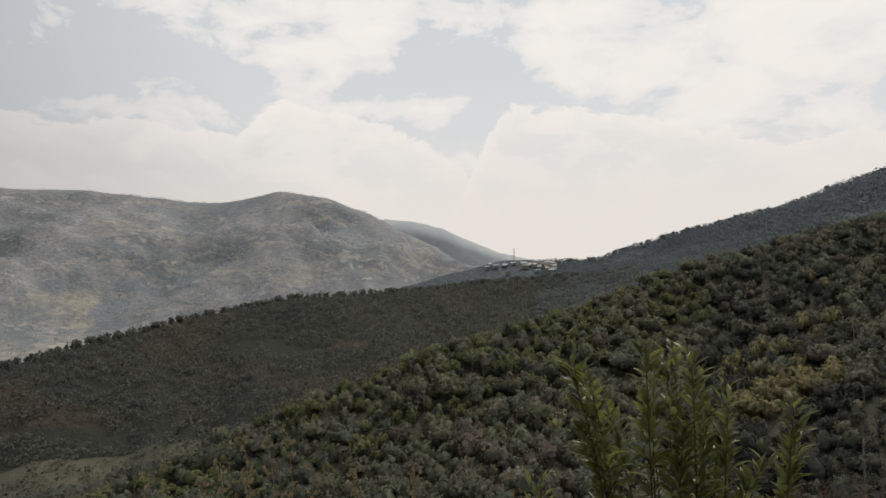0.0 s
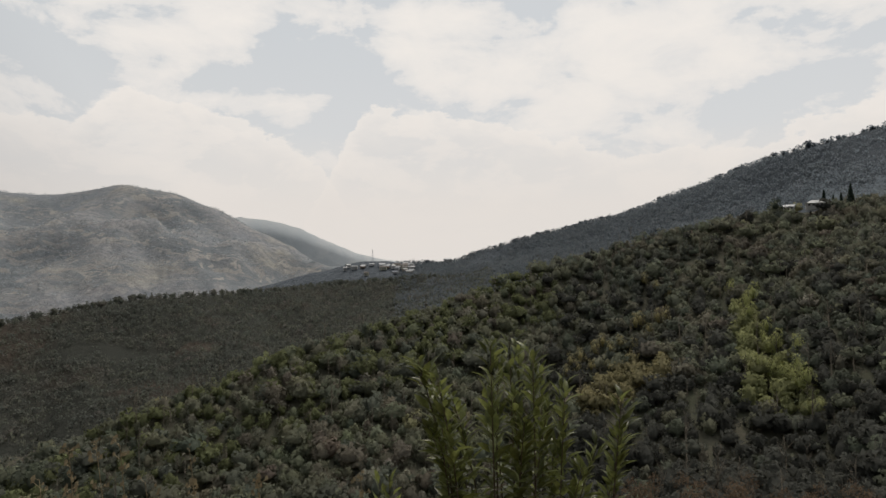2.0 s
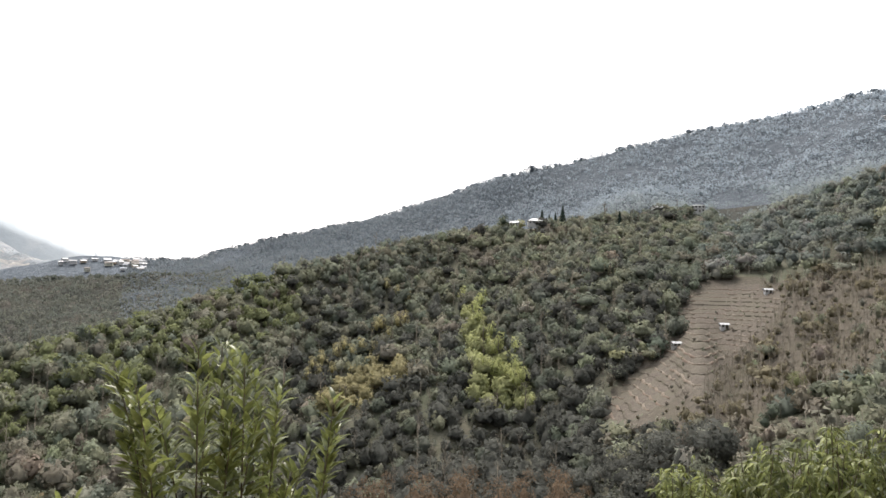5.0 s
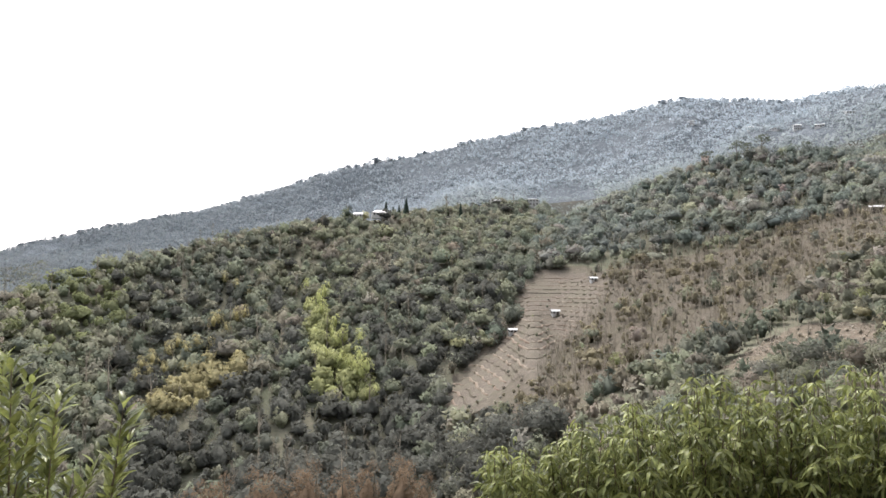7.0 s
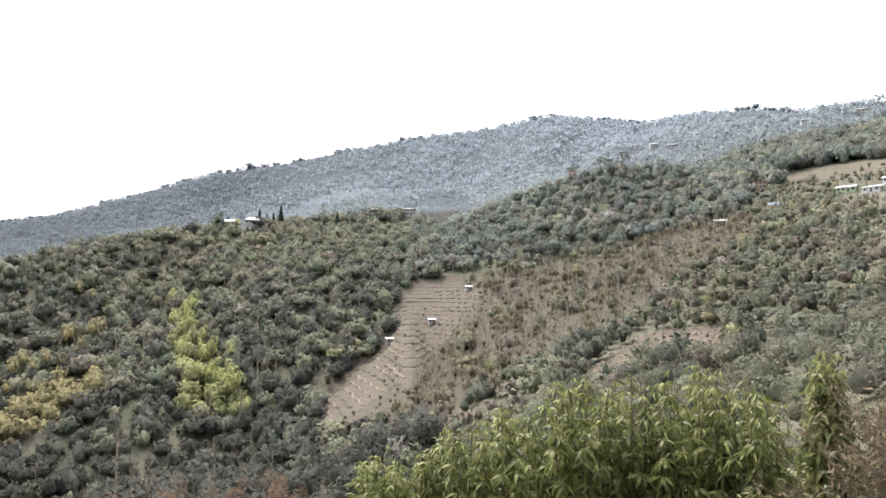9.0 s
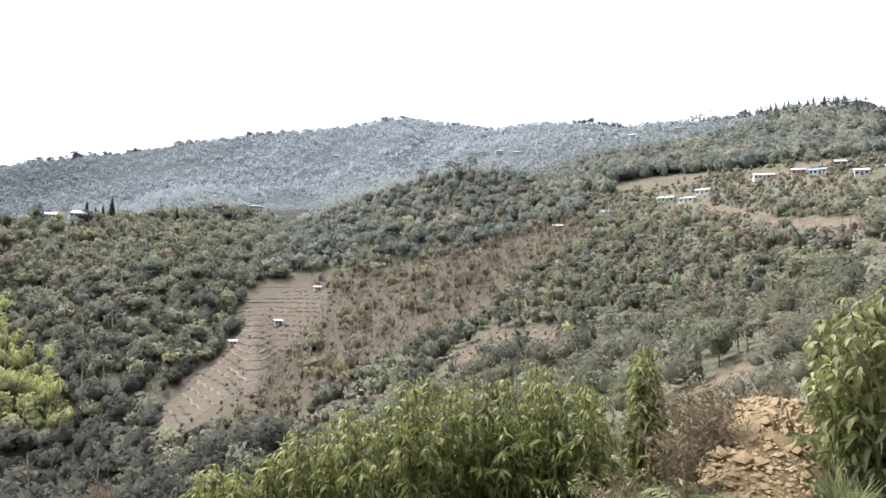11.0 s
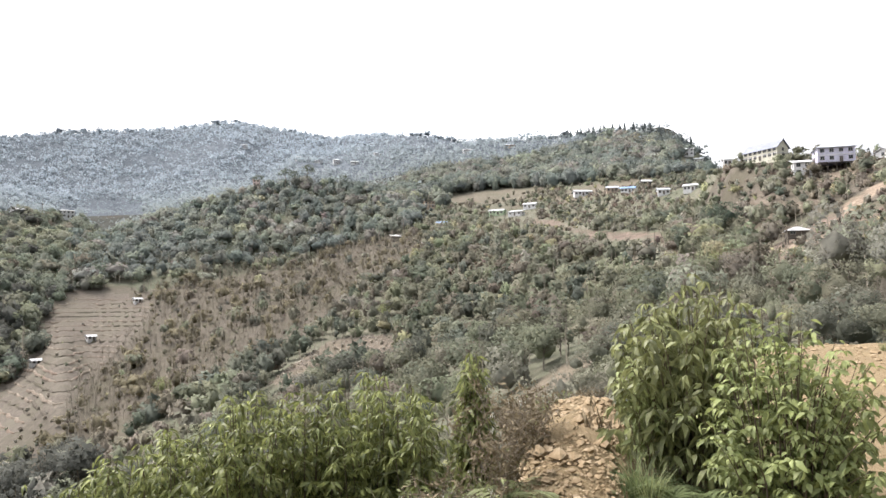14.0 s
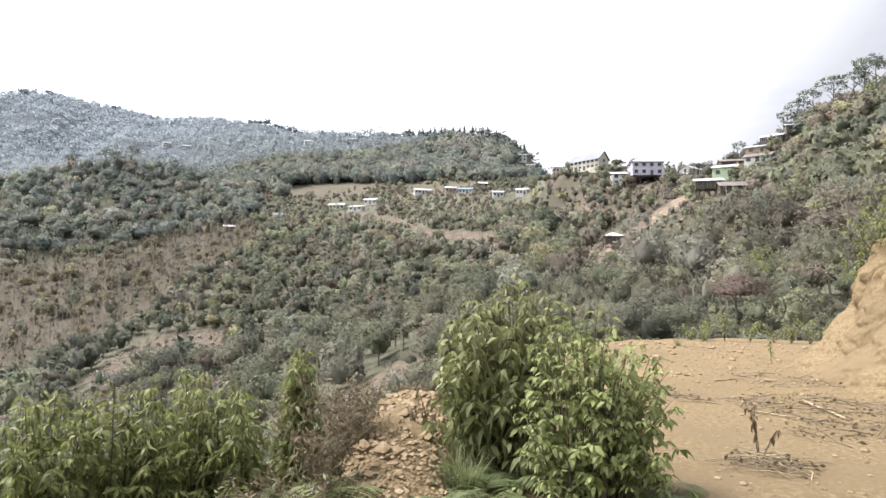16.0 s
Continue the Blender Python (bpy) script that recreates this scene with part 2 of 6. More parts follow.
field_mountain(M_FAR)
# faint ridge: base colour raised to the paleness haze would give
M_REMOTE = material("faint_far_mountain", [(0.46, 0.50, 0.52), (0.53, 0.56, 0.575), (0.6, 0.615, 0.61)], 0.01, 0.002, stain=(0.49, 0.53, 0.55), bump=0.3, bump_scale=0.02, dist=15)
M_CROWN = material("crown_leaves", [(0.92, 0.93, 0.94), (1.18, 1.18, 1.18), (1.48, 1.47, 1.44)], 0.5, 0.06, rough=0.75, bump=0, translucent=0.46, tint=True, island=0.2)
M_FAR_CROWN = material("distant_crowns", [(0.9, 0.9, 0.91), (1.0, 1.0, 1.0), (1.12, 1.11, 1.1)], 0.12, 0.03, rough=0.9, bump=0, translucent=0.5, tint=True, island=0.06)
M_TRUNK = material("grey_bark", [(0.095, 0.083, 0.064), (0.14, 0.124, 0.098), (0.20, 0.182, 0.15)], 2.0, 0.2, rough=0.9)

M_BRANCH = material("pale_dry_branch", [(0.22, 0.195, 0.16), (0.30, 0.27, 0.225), (0.38, 0.345, 0.29)], 1.5, 0.2, rough=0.9)

# ---- the lie of the land: ridges and valleys round the camera ----
# each line: azimuth (clockwise from +y, degrees), distance, elevation from the eye
BEHIND = {"c1": (30, 12), "c2": (80, 20), "c3": (130, 20), "c4": (220, 19), "c5": (380, 14), "c6": (600, 11), "c7": (800, 9), "c8": (1100, 7), "c9": (2600, 0), "c10": (4300, 1)}
LINES = {
    "c1": [(-60, 60, -33), (40, 80, -34), (46, 105, -30), (52, 120, -24), (58, 122, -19.5), (66, 112, -16.5), (72, 100, -15), (80, 85, -14), (90, 70, -11.5), (97, 55, -9), (104, 48, -7), (110, 45, -5.5), (118, 48, -4.5), (136, 45, -4)],
    "c2": [(-60, 200, -28), (-30, 220, -24), (0, 225, -21), (20, 240, -18), (40, 252, -13.5), (46, 262, -10.9), (49.7, 300, -6.7), (52, 330, -4.4), (53.5, 360, -1.5), (56, 300, -6), (60, 270, -6), (66, 250, -5), (72, 230, -4.5), (80, 210, -4), (88, 190, -3), (96, 150, -2.5), (104, 130, 0), (110, 120, 0.5), (118, 105, 0.5), (136, 95, 2)],
    "c3": [(-60, 270, -22), (-30, 280, -19.5), (0, 300, -12), (20, 340, -7), (40, 380, -1), (50, 430, 2.2), (54, 420, 1.5), (58, 400, 0.8), (66, 420, 2.2), (72, 440, 3.6), (80, 450, 5.2), (88, 470, 7), (96, 400, 6.8), (103, 340, 7), (108, 210, 3.4), (113, 220, 6), (118, 200, 7), (124, 160, 7), (136, 150, 8)],
    "c4": [(-60, 330, -20), (-30, 330, -16.6), (-20, 332, -13.5), (-10, 340, -9.5), (0, 360, -6.1), (10, 390, -3.0), (20, 430, 0.5), (30, 470, 3.3), (38, 500, 4.6), (46, 530, 5.4), (53, 560, 6.0), (57, 540, 5.0), (62, 545, 6.9), (66, 550, 8.6), (71, 560, 9.6), (76, 560, 9), (81, 560, 8.3), (88, 580, 9), (96, 560, 10), (103, 480, 9.4), (105.5, 292, 10.4), (108, 290, 10.7), (113, 290, 10.4), (118, 290, 9.8), (122, 270, 11.2), (126, 270, 13.5), (130, 270, 14.8), (136, 280, 15.5)],
    "c5": [(-60, 560, -18), (-30, 560, -15.5), (0, 600, -9), (14, 620, -4.5), (25, 640, 0), (38, 650, 3.5), (53, 650, 5.5), (60, 640, 5.5), (66, 640, 7), (72, 640, 8), (80, 620, 9), (90, 640, 10.3), (97, 620, 11), (103, 540, 10), (108, 360, 7), (118, 360, 6), (124, 380, 9), (136, 400, 12)],
    "c6": [(-60, 850, -7), (-33, 900, -5.4), (-22, 1000, -2.9), (-12, 1100, -1.1), (-3, 1200, -0.7), (5.5, 1300, 0), (14, 1350, 0.4), (25, 1300, 2.5), (33, 1250, 4.5), (45, 1100, 7), (55, 1000, 9), (66, 950, 10.8), (73, 900, 11.3), (80, 800, 11.8), (90, 730, 12.2), (97, 670, 12.2), (102, 590, 11.8), (106, 480, 8), (118, 500, 6), (136, 600, 11)],
    "c7": [(-60, 1500, -10), (-20, 1500, -8), (0, 1550, -2), (8, 1600, 0), (14, 1600, 1), (25, 1500, 3.4), (33, 1420, 5.7), (45, 1250, 8.9), (55, 1200, 11), (66, 1150, 12.8), (73, 1020, 12.4), (80, 880, 13), (90, 770, 13), (97, 690, 13), (103, 620, 11), (106, 560, 8), (118, 600, 6), (136, 700, 10)],
    "c8": [(-60, 1900, -9), (-12, 1800, -5), (-4, 1800, -0.5), (1, 1850, 0.7), (4.8, 1850, 1.71), (12.3, 1850, 1.56), (15, 1800, 2.48), (20, 1760, 3.87), (28, 1680, 5.8), (33, 1600, 7.3), (36, 1550, 8.6), (45, 1450, 10.42), (52, 1400, 12.03), (60, 1340, 12.95), (65, 1300, 14.11), (73, 1150, 13.39), (80, 960, 13.95), (85, 880, 13), (90, 800, 13.35), (97, 720, 13.4), (98.2, 700, 13.71), (101, 650, 14.13), (102, 640, 13.58), (103.3, 625, 12.39), (105, 610, 9.75), (118, 650, 6), (136, 750, 9)],
    "c9": [(-60, 2600, -5), (-33, 2600, -5), (-10, 2600, -4), (5, 2700, -1), (20, 2600, 0), (136, 2600, 0)],
    "c10": [(-60, 4300, 6.4), (-33, 4300, 7), (-28, 4300, 7.2), (-23, 4300, 6.8), (-20.7, 4300, 6.5), (-17.7, 4300, 6.7), (-13.3, 4300, 7.6), (-9.7, 4300, 7.1), (-6.3, 4200, 5.6), (-3.5, 4100, 4.0), (0, 4000, 2.0), (2.5, 4000, 0.6), (10, 4200, 0.4), (30, 4500, 1), (136, 4500, 0.5)],
}
EYE = 1.6


def az_interp(az, line, col, back):
    a = [p[0] for p in line] + [155, 280]
    v = [p[col] for p in line] + [back[col - 1]] * 2
    a, v = a + [300], v + [line[0][col]]
    return np.interp((np.asarray(az) + 60) % 360 - 60, a, v)


def lattice(ix, iy, seed):
    h = (ix * 374761393 + iy * 668265263 + seed * 974711) & 0x7FFFFFFF
    h = ((h ^ (h >> 13)) * 1274126177) & 0x7FFFFFFF
    return ((h ^ (h >> 16)) & 0xFFFF) / 65535.0


def vnoise(x, y, seed=0):
    """Smooth noise from 0 to 1 over a plane."""
    xf, yf = np.floor(x), np.floor(y)
    u, v = x - xf, y - yf
    u, v = u * u * (3 - 2 * u), v * v * (3 - 2 * v)
    i, j = xf.astype(np.int64), yf.astype(np.int64)
    a, b = lattice(i, j, seed), lattice(i + 1, j, seed)
    c, d = lattice(i, j + 1, seed), lattice(i + 1, j + 1, seed)
    return (a * (1 - u) + b * u) * (1 - v) + (c * (1 - u) + d * u) * v


def fbm(x, y, octaves=4, seed=0):
    total, amp, norm = 0.0, 1.0, 0.0
    for k in range(octaves):
        total = total + amp * vnoise(x * 2 ** k + 17.3 * k, y * 2 ** k - 9.1 * k, seed + k)
        norm, amp = norm + amp, amp * 0.5
    return total / norm


GRID_AZ = np.concatenate([np.arange(-60, 140, 0.5), np.arange(140, 300, 4.0)])
GRID_R = np.concatenate([np.geomspace(1.2, 40, 70)[:-1], np.geomspace(40, 150, 40)[:-1], np.arange(150, 620, 3.2), np.geomspace(620, 1900, 75), np.geomspace(1960, 4980, 60)])


def edge_of_platform(az):
    return np.interp((np.asarray(az) + 60) % 360 - 60, [-60, 60, 80, 87, 90, 93, 97, 101, 106, 112, 120, 136, 150, 280, 300], [2.6, 2.6, 3.0, 4.0, 7.0, 8.6, 9.6, 13, 20, 27, 30, 30, 10, 6, 2.6])


def build_heights():
    az, r = GRID_AZ, GRID_R
    Z = np.zeros((len(az), len(r)))
    e = edge_of_platform(az)
    rk, zk = [np.full(len(az), 0.5), e, e * 1.6 + 1.5], [np.zeros(len(az)), np.zeros(len(az)), -1.1 - 0.12 * e]
    for key in sorted(LINES, key=lambda s: int(s[1:])):
        back = BEHIND[key]
        rr = az_interp(az, LINES[key], 1, back)
        el = az_interp(az, LINES[key], 2, back)
        rk.append(np.maximum(rr, rk[-1] + 4))
        zk.append(EYE + rk[-1] * np.tan(np.radians(el)))
    zk[-3] = zk[-3] + rk[-3] * 0.006 * np.clip((az - 30) / 8, 0, 1) * np.clip((74 - az) / 8, 0, 1)
    zk[-1] = zk[-1] + rk[-1] * 0.004
    rk.append(np.full(len(az), 4990.0))
    zk.append(zk[-1] * 0.5)
    rk, zk = np.array(rk), np.array(zk)
    for i in range(len(az)):
        Z[i] = np.interp(r, rk[:, i], zk[:, i])
    # weathered rounding
    far = r > 60
    for _ in range(2):
        S = Z.copy()
        S[1:-1] = (Z[:-2] + 2 * Z[1:-1] + Z[2:]) / 4
        S[:, 1:-1] = (S[:, :-2] + 2 * S[:, 1:-1] + S[:, 2:]) / 4
        Z[:, far] = S[:, far]
    A, Rr = np.meshgrid(np.radians(az), r, indexing="ij")
    X, Y = Rr * np.sin(A), Rr * np.cos(A)
    Z += np.clip((Rr - 60) / 120, 0, 1) * 5 * (fbm(X / 70, Y / 70, 4, 3) - 0.5)
    Z += np.clip((Rr - 700) / 900, 0, 1) * 26 * (fbm(X / 260, Y / 260, 4, 8) - 0.5)
    # gullies that run down the wooded hill and the spur behind it
    AD = np.degrees(A)
    crest = az_interp(az, LINES['c4'], 1, (220, 19))[:, None]
    mid = np.clip((Rr - 120) / 90, 0, 1) * np.clip((crest - 12 - Rr) / 70, 0, 1) * np.clip((47 - AD) / 5, 0, 1) * (AD > -60)
    Z += mid * 15 * (fbm(AD / 5.5, Rr / 190, 3, 66) - 0.62)
    crest6 = az_interp(az, LINES['c6'], 1, (600, 11))[:, None]
    mid = np.clip((Rr - crest - 60) / 90, 0, 1) * np.clip((crest6 - 25 - Rr) / 140, 0, 1) * np.clip((16 - AD) / 5, 0, 1) * (AD > -60)
    Z += mid * 46 * (fbm(AD / 6.0, Rr / 420, 3, 67) - 0.6)
    crest8 = az_interp(az, LINES['c8'], 1, (600, 11))[:, None]
    mid = np.clip((Rr - 720) / 120, 0, 1) * np.clip((crest8 - 20 - Rr) / 120, 0, 1) * np.clip((AD - 12) / 6, 0, 1) * np.clip((100 - AD) / 6, 0, 1)
    Z += mid * 50 * (fbm(AD / 6.0, Rr / 420, 3, 68) - 0.58)
    ridged = 1 - np.abs(2 * fbm(X / 620 + 3, Y / 620, 5, 21) - 1) * 2
    Z += np.clip((Rr - 2300) / 1200, 0, 1) * np.clip((4300 - Rr) / 700, 0.08, 1) * 170 * (ridged - 0.6)
    near = np.clip(1 - Rr / 45, 0, 1)
    Z += near * 0.05 * (fbm(X * 1.3, Y * 1.3, 3, 5) - 0.5) * np.clip(Rr / 4, 0, 1)
    return Z, X, Y


HEIGHT, GX, GY = build_heights()


def ground_z(az, r):
    """Height of the ground at an azimuth and a distance from the camera's post."""
    a = (np.asarray(az, float) + 60) % 360 - 60
    fi = np.clip(np.interp(a, GRID_AZ, np.arange(len(GRID_AZ))), 0, len(GRID_AZ) - 1.001)
    fj = np.clip(np.interp(r, GRID_R, np.arange(len(GRID_R))), 0, len(GRID_R) - 1.001)
    i, j = fi.astype(int), fj.astype(int)
    u, v = fi - i, fj - j
    return (HEIGHT[i, j] * (1 - u) * (1 - v) + HEIGHT[i + 1, j] * u * (1 - v) + HEIGHT[i, j + 1] * (1 - u) * v + HEIGHT[i + 1, j + 1] * u * v)


def spot(az, r, dz=0.0):
    a = radians(az)
    return Vector((r * math.sin(a), r * math.cos(a), float(ground_z(az, r)) + dz))


def inside(px, py, poly):
    """Which points of a plane lie inside a polygon."""
    res = np.zeros(np.shape(px), bool)
    for k in range(len(poly)):
        (x0, y0), (x1, y1) = poly[k - 1], poly[k]
        if y0 == y1:
            continue
        hit = ((y0 > py) != (y1 > py)) & (px < (x1 - x0) * (py - y0) / (y1 - y0) + x0)
        res ^= hit
    return res


# land use, as outlines in azimuth and elevation seen from the post
TERRACE = [(46.1, -10.6), (47.2, -8.3), (48.6, -6.7), (50.7, -5.4), (52.1, -3.8), (52.1, -1.6), (53.2, -0.2), (54.6, 0.5), (57.7, 0.4), (59.6, -0.5), (58.9, -2.1), (57.3, -3.8), (55.8, -5.4), (54.0, -7.3), (52.1, -8.4), (50.2, -9.5), (47.9, -10.8)]
BARE = [(57.7, 0.4), (61.0, 1.0), (64.8, 1.7), (70.8, 2.6), (73.0, 3.7), (74.8, 4.6), (77.3, 5.3), (80.6, 5.1), (81.4, 4.2), (79.3, 2.9), (75.6, 0.5), (72.5, -2.2), (69.3, -4.6), (64.8, -6.0), (61.0, -8.4), (57.3, -10.4), (52.6, -11.8), (47.9, -11.0), (50.2, -9.5), (52.1, -8.4), (54.0, -7.3), (55.8, -5.4), (57.3, -3.8), (58.9, -2.1), (59.6, -0.5)]
BRUSH = [(68.3, -6.8), (70.8, -4.9), (73.7, -3.4), (77.9, -3.0), (78.9, -3.7), (78.4, -4.9), (75.5, -5.1), (73.2, -6.4), (69.9, -7.3)]
VILLAGE = [(81, 7.6), (90, 8.9), (100, 9.7), (106, 10.4), (106.5, 8.4), (104, 7.2), (96, 6.6), (88, 5.8), (81, 5.4)]
RED_CUT = [(81.6, 8.4), (84.8, 8.9), (88.1, 9.2), (91.1, 9.3), (91.3, 8.7), (89.7, 8.2), (86.2, 7.9), (82.9, 8.0)]
ROAD_CUT = [(90.1, 6.7), (92.2, 6.5), (93.9, 5.7), (96.1, 5.4), (101.5, 5.2), (101.5, 4.8), (97.8, 4.7), (94.8, 5.0), (92.6, 5.9), (90.3, 6.2)]
FIELD = [(54.6, 7.2), (55.9, 7.7), (58.8, 7.4), (59.0, 6.7), (57.5, 6.5), (57.1, 5.8), (56.2, 5.6), (55.0, 6.2)]
TRACK = [(107.4, 2.9), (109.3, 4.2), (111.5, 5.5), (113.3, 6.4), (115.3, 7.9), (116.5, 8.1), (115.5, 7.3), (113.3, 5.5), (111.5, 4.6), (109.3, 3.2)]
VALLEY_FIELDS = [(-34, -5.2), (-34, -1.6), (-30.5, -0.4), (-27.5, 0.2), (-26.0, -0.6), (-28.5, -2.0), (-27, -3.4), (-25, -4.6)]
SLOPE_C = [(106.5, 2.0), (110.6, 4.2), (116, 7.6), (118, 8.2), (121, 7.6), (121.5, 5.0), (118, 2.6), (114, 1.2), (110, -0.5), (107, 0.6)]
PALE_SLOPE = [(88.5, -8.6), (91.3, -6.3), (94.4, -4.4), (95.4, -4.5), (95.0, -5.4), (92.1, -7.4), (89.8, -9.0)]

GEL = np.degrees(np.arctan2(HEIGHT - EYE, np.hypot(GX, GY)))
GAZ = np.repeat(GRID_AZ[:, None], len(GRID_R), 1)
GRR = np.repeat(GRID_R[None, :], len(GRID_AZ), 0)

IN_TERRACE = inside(GAZ, GEL, TERRACE) & (GRR > 150) & (GRR < 480)
step = 2.0
q = HEIGHT / step
stepped = (np.floor(q) + np.clip((q - np.floor(q) - 0.62) / 0.3, 0, 1)) * step
HEIGHT = np.where(IN_TERRACE, stepped, HEIGHT)


def mesh_object(name, verts, faces, mats, mat_index=None, smooth=True):
    me = bpy.data.meshes.new(name)
    me.from_pydata(verts, [], faces)
    for m in mats:
        me.materials.append(m)
    if mat_index is not None:
        me.polygons.foreach_set("material_index", np.asarray(mat_index, np.int32))
    if smooth:
        me.polygons.foreach_set("use_smooth", np.ones(len(me.polygons), bool))
    me.update()
    return new(name, me)


def build_ground():
    na, nr = HEIGHT.shape
    V = np.stack([GX, GY, HEIGHT], -1).reshape(-1, 3)
    V = np.vstack([V, [[0, 0, 0.0]]])
    i, j = np.meshgrid(np.arange(na), np.arange(nr - 1), indexing="ij")
    i2 = (i + 1) % na
    F = np.stack([i * nr + j, i * nr + j + 1, i2 * nr + j + 1, i2 * nr + j], -1).reshape(-1, 4)
    az, r, el = GAZ[:, :-1].ravel(), GRR[:, :-1].ravel(), GEL[:, :-1].ravel()
    mi = np.zeros(len(F), int)
    mi[inside(az, el, BARE) & (r > 150)] = 1
    mi[inside(az, el, BRUSH) & (r > 80)] = 1
    mi[inside(az, el, PALE_SLOPE) & (r > 12)] = 1
    mi[inside(az, el, SLOPE_C) & (r > 60)] = 1
    mi[(az > 103) & (az < 122) & (el > 6) & (r > 150) & (r < 330)] = 1
    mi[inside(az, el - 0.6, TERRACE) & (r > 150) & (r < 480)] = 1
    mi[IN_TERRACE[:, :-1].ravel()] = 2
    e = edge_of_platform(az)
    mi[(r < e * 1.15)] = 3
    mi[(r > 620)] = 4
    # from here out the slope materials carry haze in their base colour
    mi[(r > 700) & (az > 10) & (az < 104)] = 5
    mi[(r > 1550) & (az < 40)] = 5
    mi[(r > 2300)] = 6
    faces = F.tolist()
    faces += [[na * nr, k * nr, ((k + 1) % na) * nr] for k in range(na)]
    mi = np.concatenate([mi, np.full(na, 3)])
    g = mesh_object("ground", V.tolist(), faces, [M_FLOOR, M_SCRUB, M_TERRACE, M_DIRT, M_MID, M_HAZED_RIDGE, M_FAR], mi)
    # bare earth, pale fields, spur tones and ridge haze, with wandering edges
    wob = fbm(GX / 9, GY / 9, 3, 55) - 0.5
    wob2 = fbm(GX / 9 + 40, GY / 9, 3, 56) - 0.5
    earth = np.zeros(HEIGHT.shape)
    for zone, r0, much in ((RED_CUT, 300, 0.4), (ROAD_CUT, 150, 1.0), (FIELD, 400, 0.9), (TRACK, 60, 1.0), (PALE_SLOPE, 12, 0.3), (BRUSH, 80, 0.25)):
        earth = np.maximum(earth, much * (inside(GAZ + wob * 1.2, GEL + wob2 * 0.35, zone) & (GRR > r0)))
    patches = fbm(GX / 60, GY / 60, 4, 57)
    earth = np.maximum(earth, np.clip((patches - 0.60) * 8, 0, 0.5) * ((GAZ > 80) & (GAZ < 122) & (GEL > 2.0) & (GRR > 120) & (GRR < 520)))
    wob3, wob4 = fbm(GX / 240, GY / 240, 4, 58) - 0.5, fbm(GX / 240 + 9, GY / 240, 4, 59) - 0.5
    pale = inside(GAZ + wob3 * 7, GEL + wob4 * 2.4, VALLEY_FIELDS) * 1.0
    strip = fbm(GX / 420, GY / 420 + HEIGHT / 90, 4, 60)
    pale = np.maximum(pale, np.clip((strip - 0.60) * 6, 0, 0.7)) * (GRR > 2300)
    ridged = 1 - np.abs(2 * fbm(GX / 620 + 3, GY / 620, 5, 21) - 1) * 2
    # far off, relief put into colour: spurs paler than gullies; nearer, random brown patches
    spur = np.where(GRR > 2300, np.clip((ridged - 0.45) * 1.6, 0, 1), np.clip((fbm(GX / 110, GY / 70, 4, 92) - 0.57) * 8, 0, 1))
    # haze painted into the ridge slope's colour, its strength set by azimuth
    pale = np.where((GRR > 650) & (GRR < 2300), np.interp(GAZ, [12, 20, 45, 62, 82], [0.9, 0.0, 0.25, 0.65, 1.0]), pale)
    for key, val in (("earth", earth), ("pale", pale), ("spur", spur)):
        at = g.data.attributes.new(key, "FLOAT", "POINT")
        at.data.foreach_set("value", np.concatenate([val.ravel(), [0.0]]).astype(np.float32))
    return tagged(g, "wooded valley slopes and bare yellow dirt track", "ground", kind="structure")


def build_remote_ridge():
    """The faint mountain beyond the gap: a ridge with two flanks."""
    A = np.arange(-16, 22, 0.25)
    el = np.interp(A, [-16, -8, -4.4, -2.3, 0, 2.2, 4.6, 8, 22], [4.6, 5.4, 5.2, 5.0, 4.4, 3.4, 2.35, 1.6, 0.9])
    rows = []
    for r, k in ((4560, 0.0), (4650, 0.45), (4740, 0.8), (4800, 1.0), (4860, 0.8), (4940, 0.3)):
        z = EYE + 4800 * np.tan(np.radians(el)) * k - 120 * (1 - k) + 14 * (fbm(A * 1.7 + r, A * 0 + r / 60, 4, 71) - 0.5)
        rows.append(np.stack([r * np.sin(np.radians(A)), r * np.cos(np.radians(A)), z], -1))
    V = np.concatenate(rows)
    n = len(A)
    F = [(j * n + i, j * n + i + 1, (j + 1) * n + i + 1, (j + 1) * n + i) for j in range(5) for i in range(n - 1)]
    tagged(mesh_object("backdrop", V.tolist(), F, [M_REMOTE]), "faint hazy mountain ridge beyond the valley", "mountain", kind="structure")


build_ground()
build_remote_ridge()

# ---- woods ----


def stick(verts, faces, a, b, ra, rb, sides=4):
    """A tapering stick from a to b."""
    a, b = np.asarray(a, float), np.asarray(b, float)
    d = (b - a) / (np.linalg.norm(b - a) + 1e-9)
    s = np.cross(d, [0.3, 0.9, 0.2])
    s /= np.linalg.norm(s)
    t = np.cross(d, s)
    n = len(verts)
    for c, rr in ((a, ra), (b, rb)):
        for k in range(sides):
            an = 2 * math.pi * k / sides
            verts.append(c + rr * (math.cos(an) * s + math.sin(an) * t))
    for k in range(sides):
        p, q = n + k, n + (k + 1) % sides
        faces += [(p, q, q + sides), (p, q + sides, p + sides)]


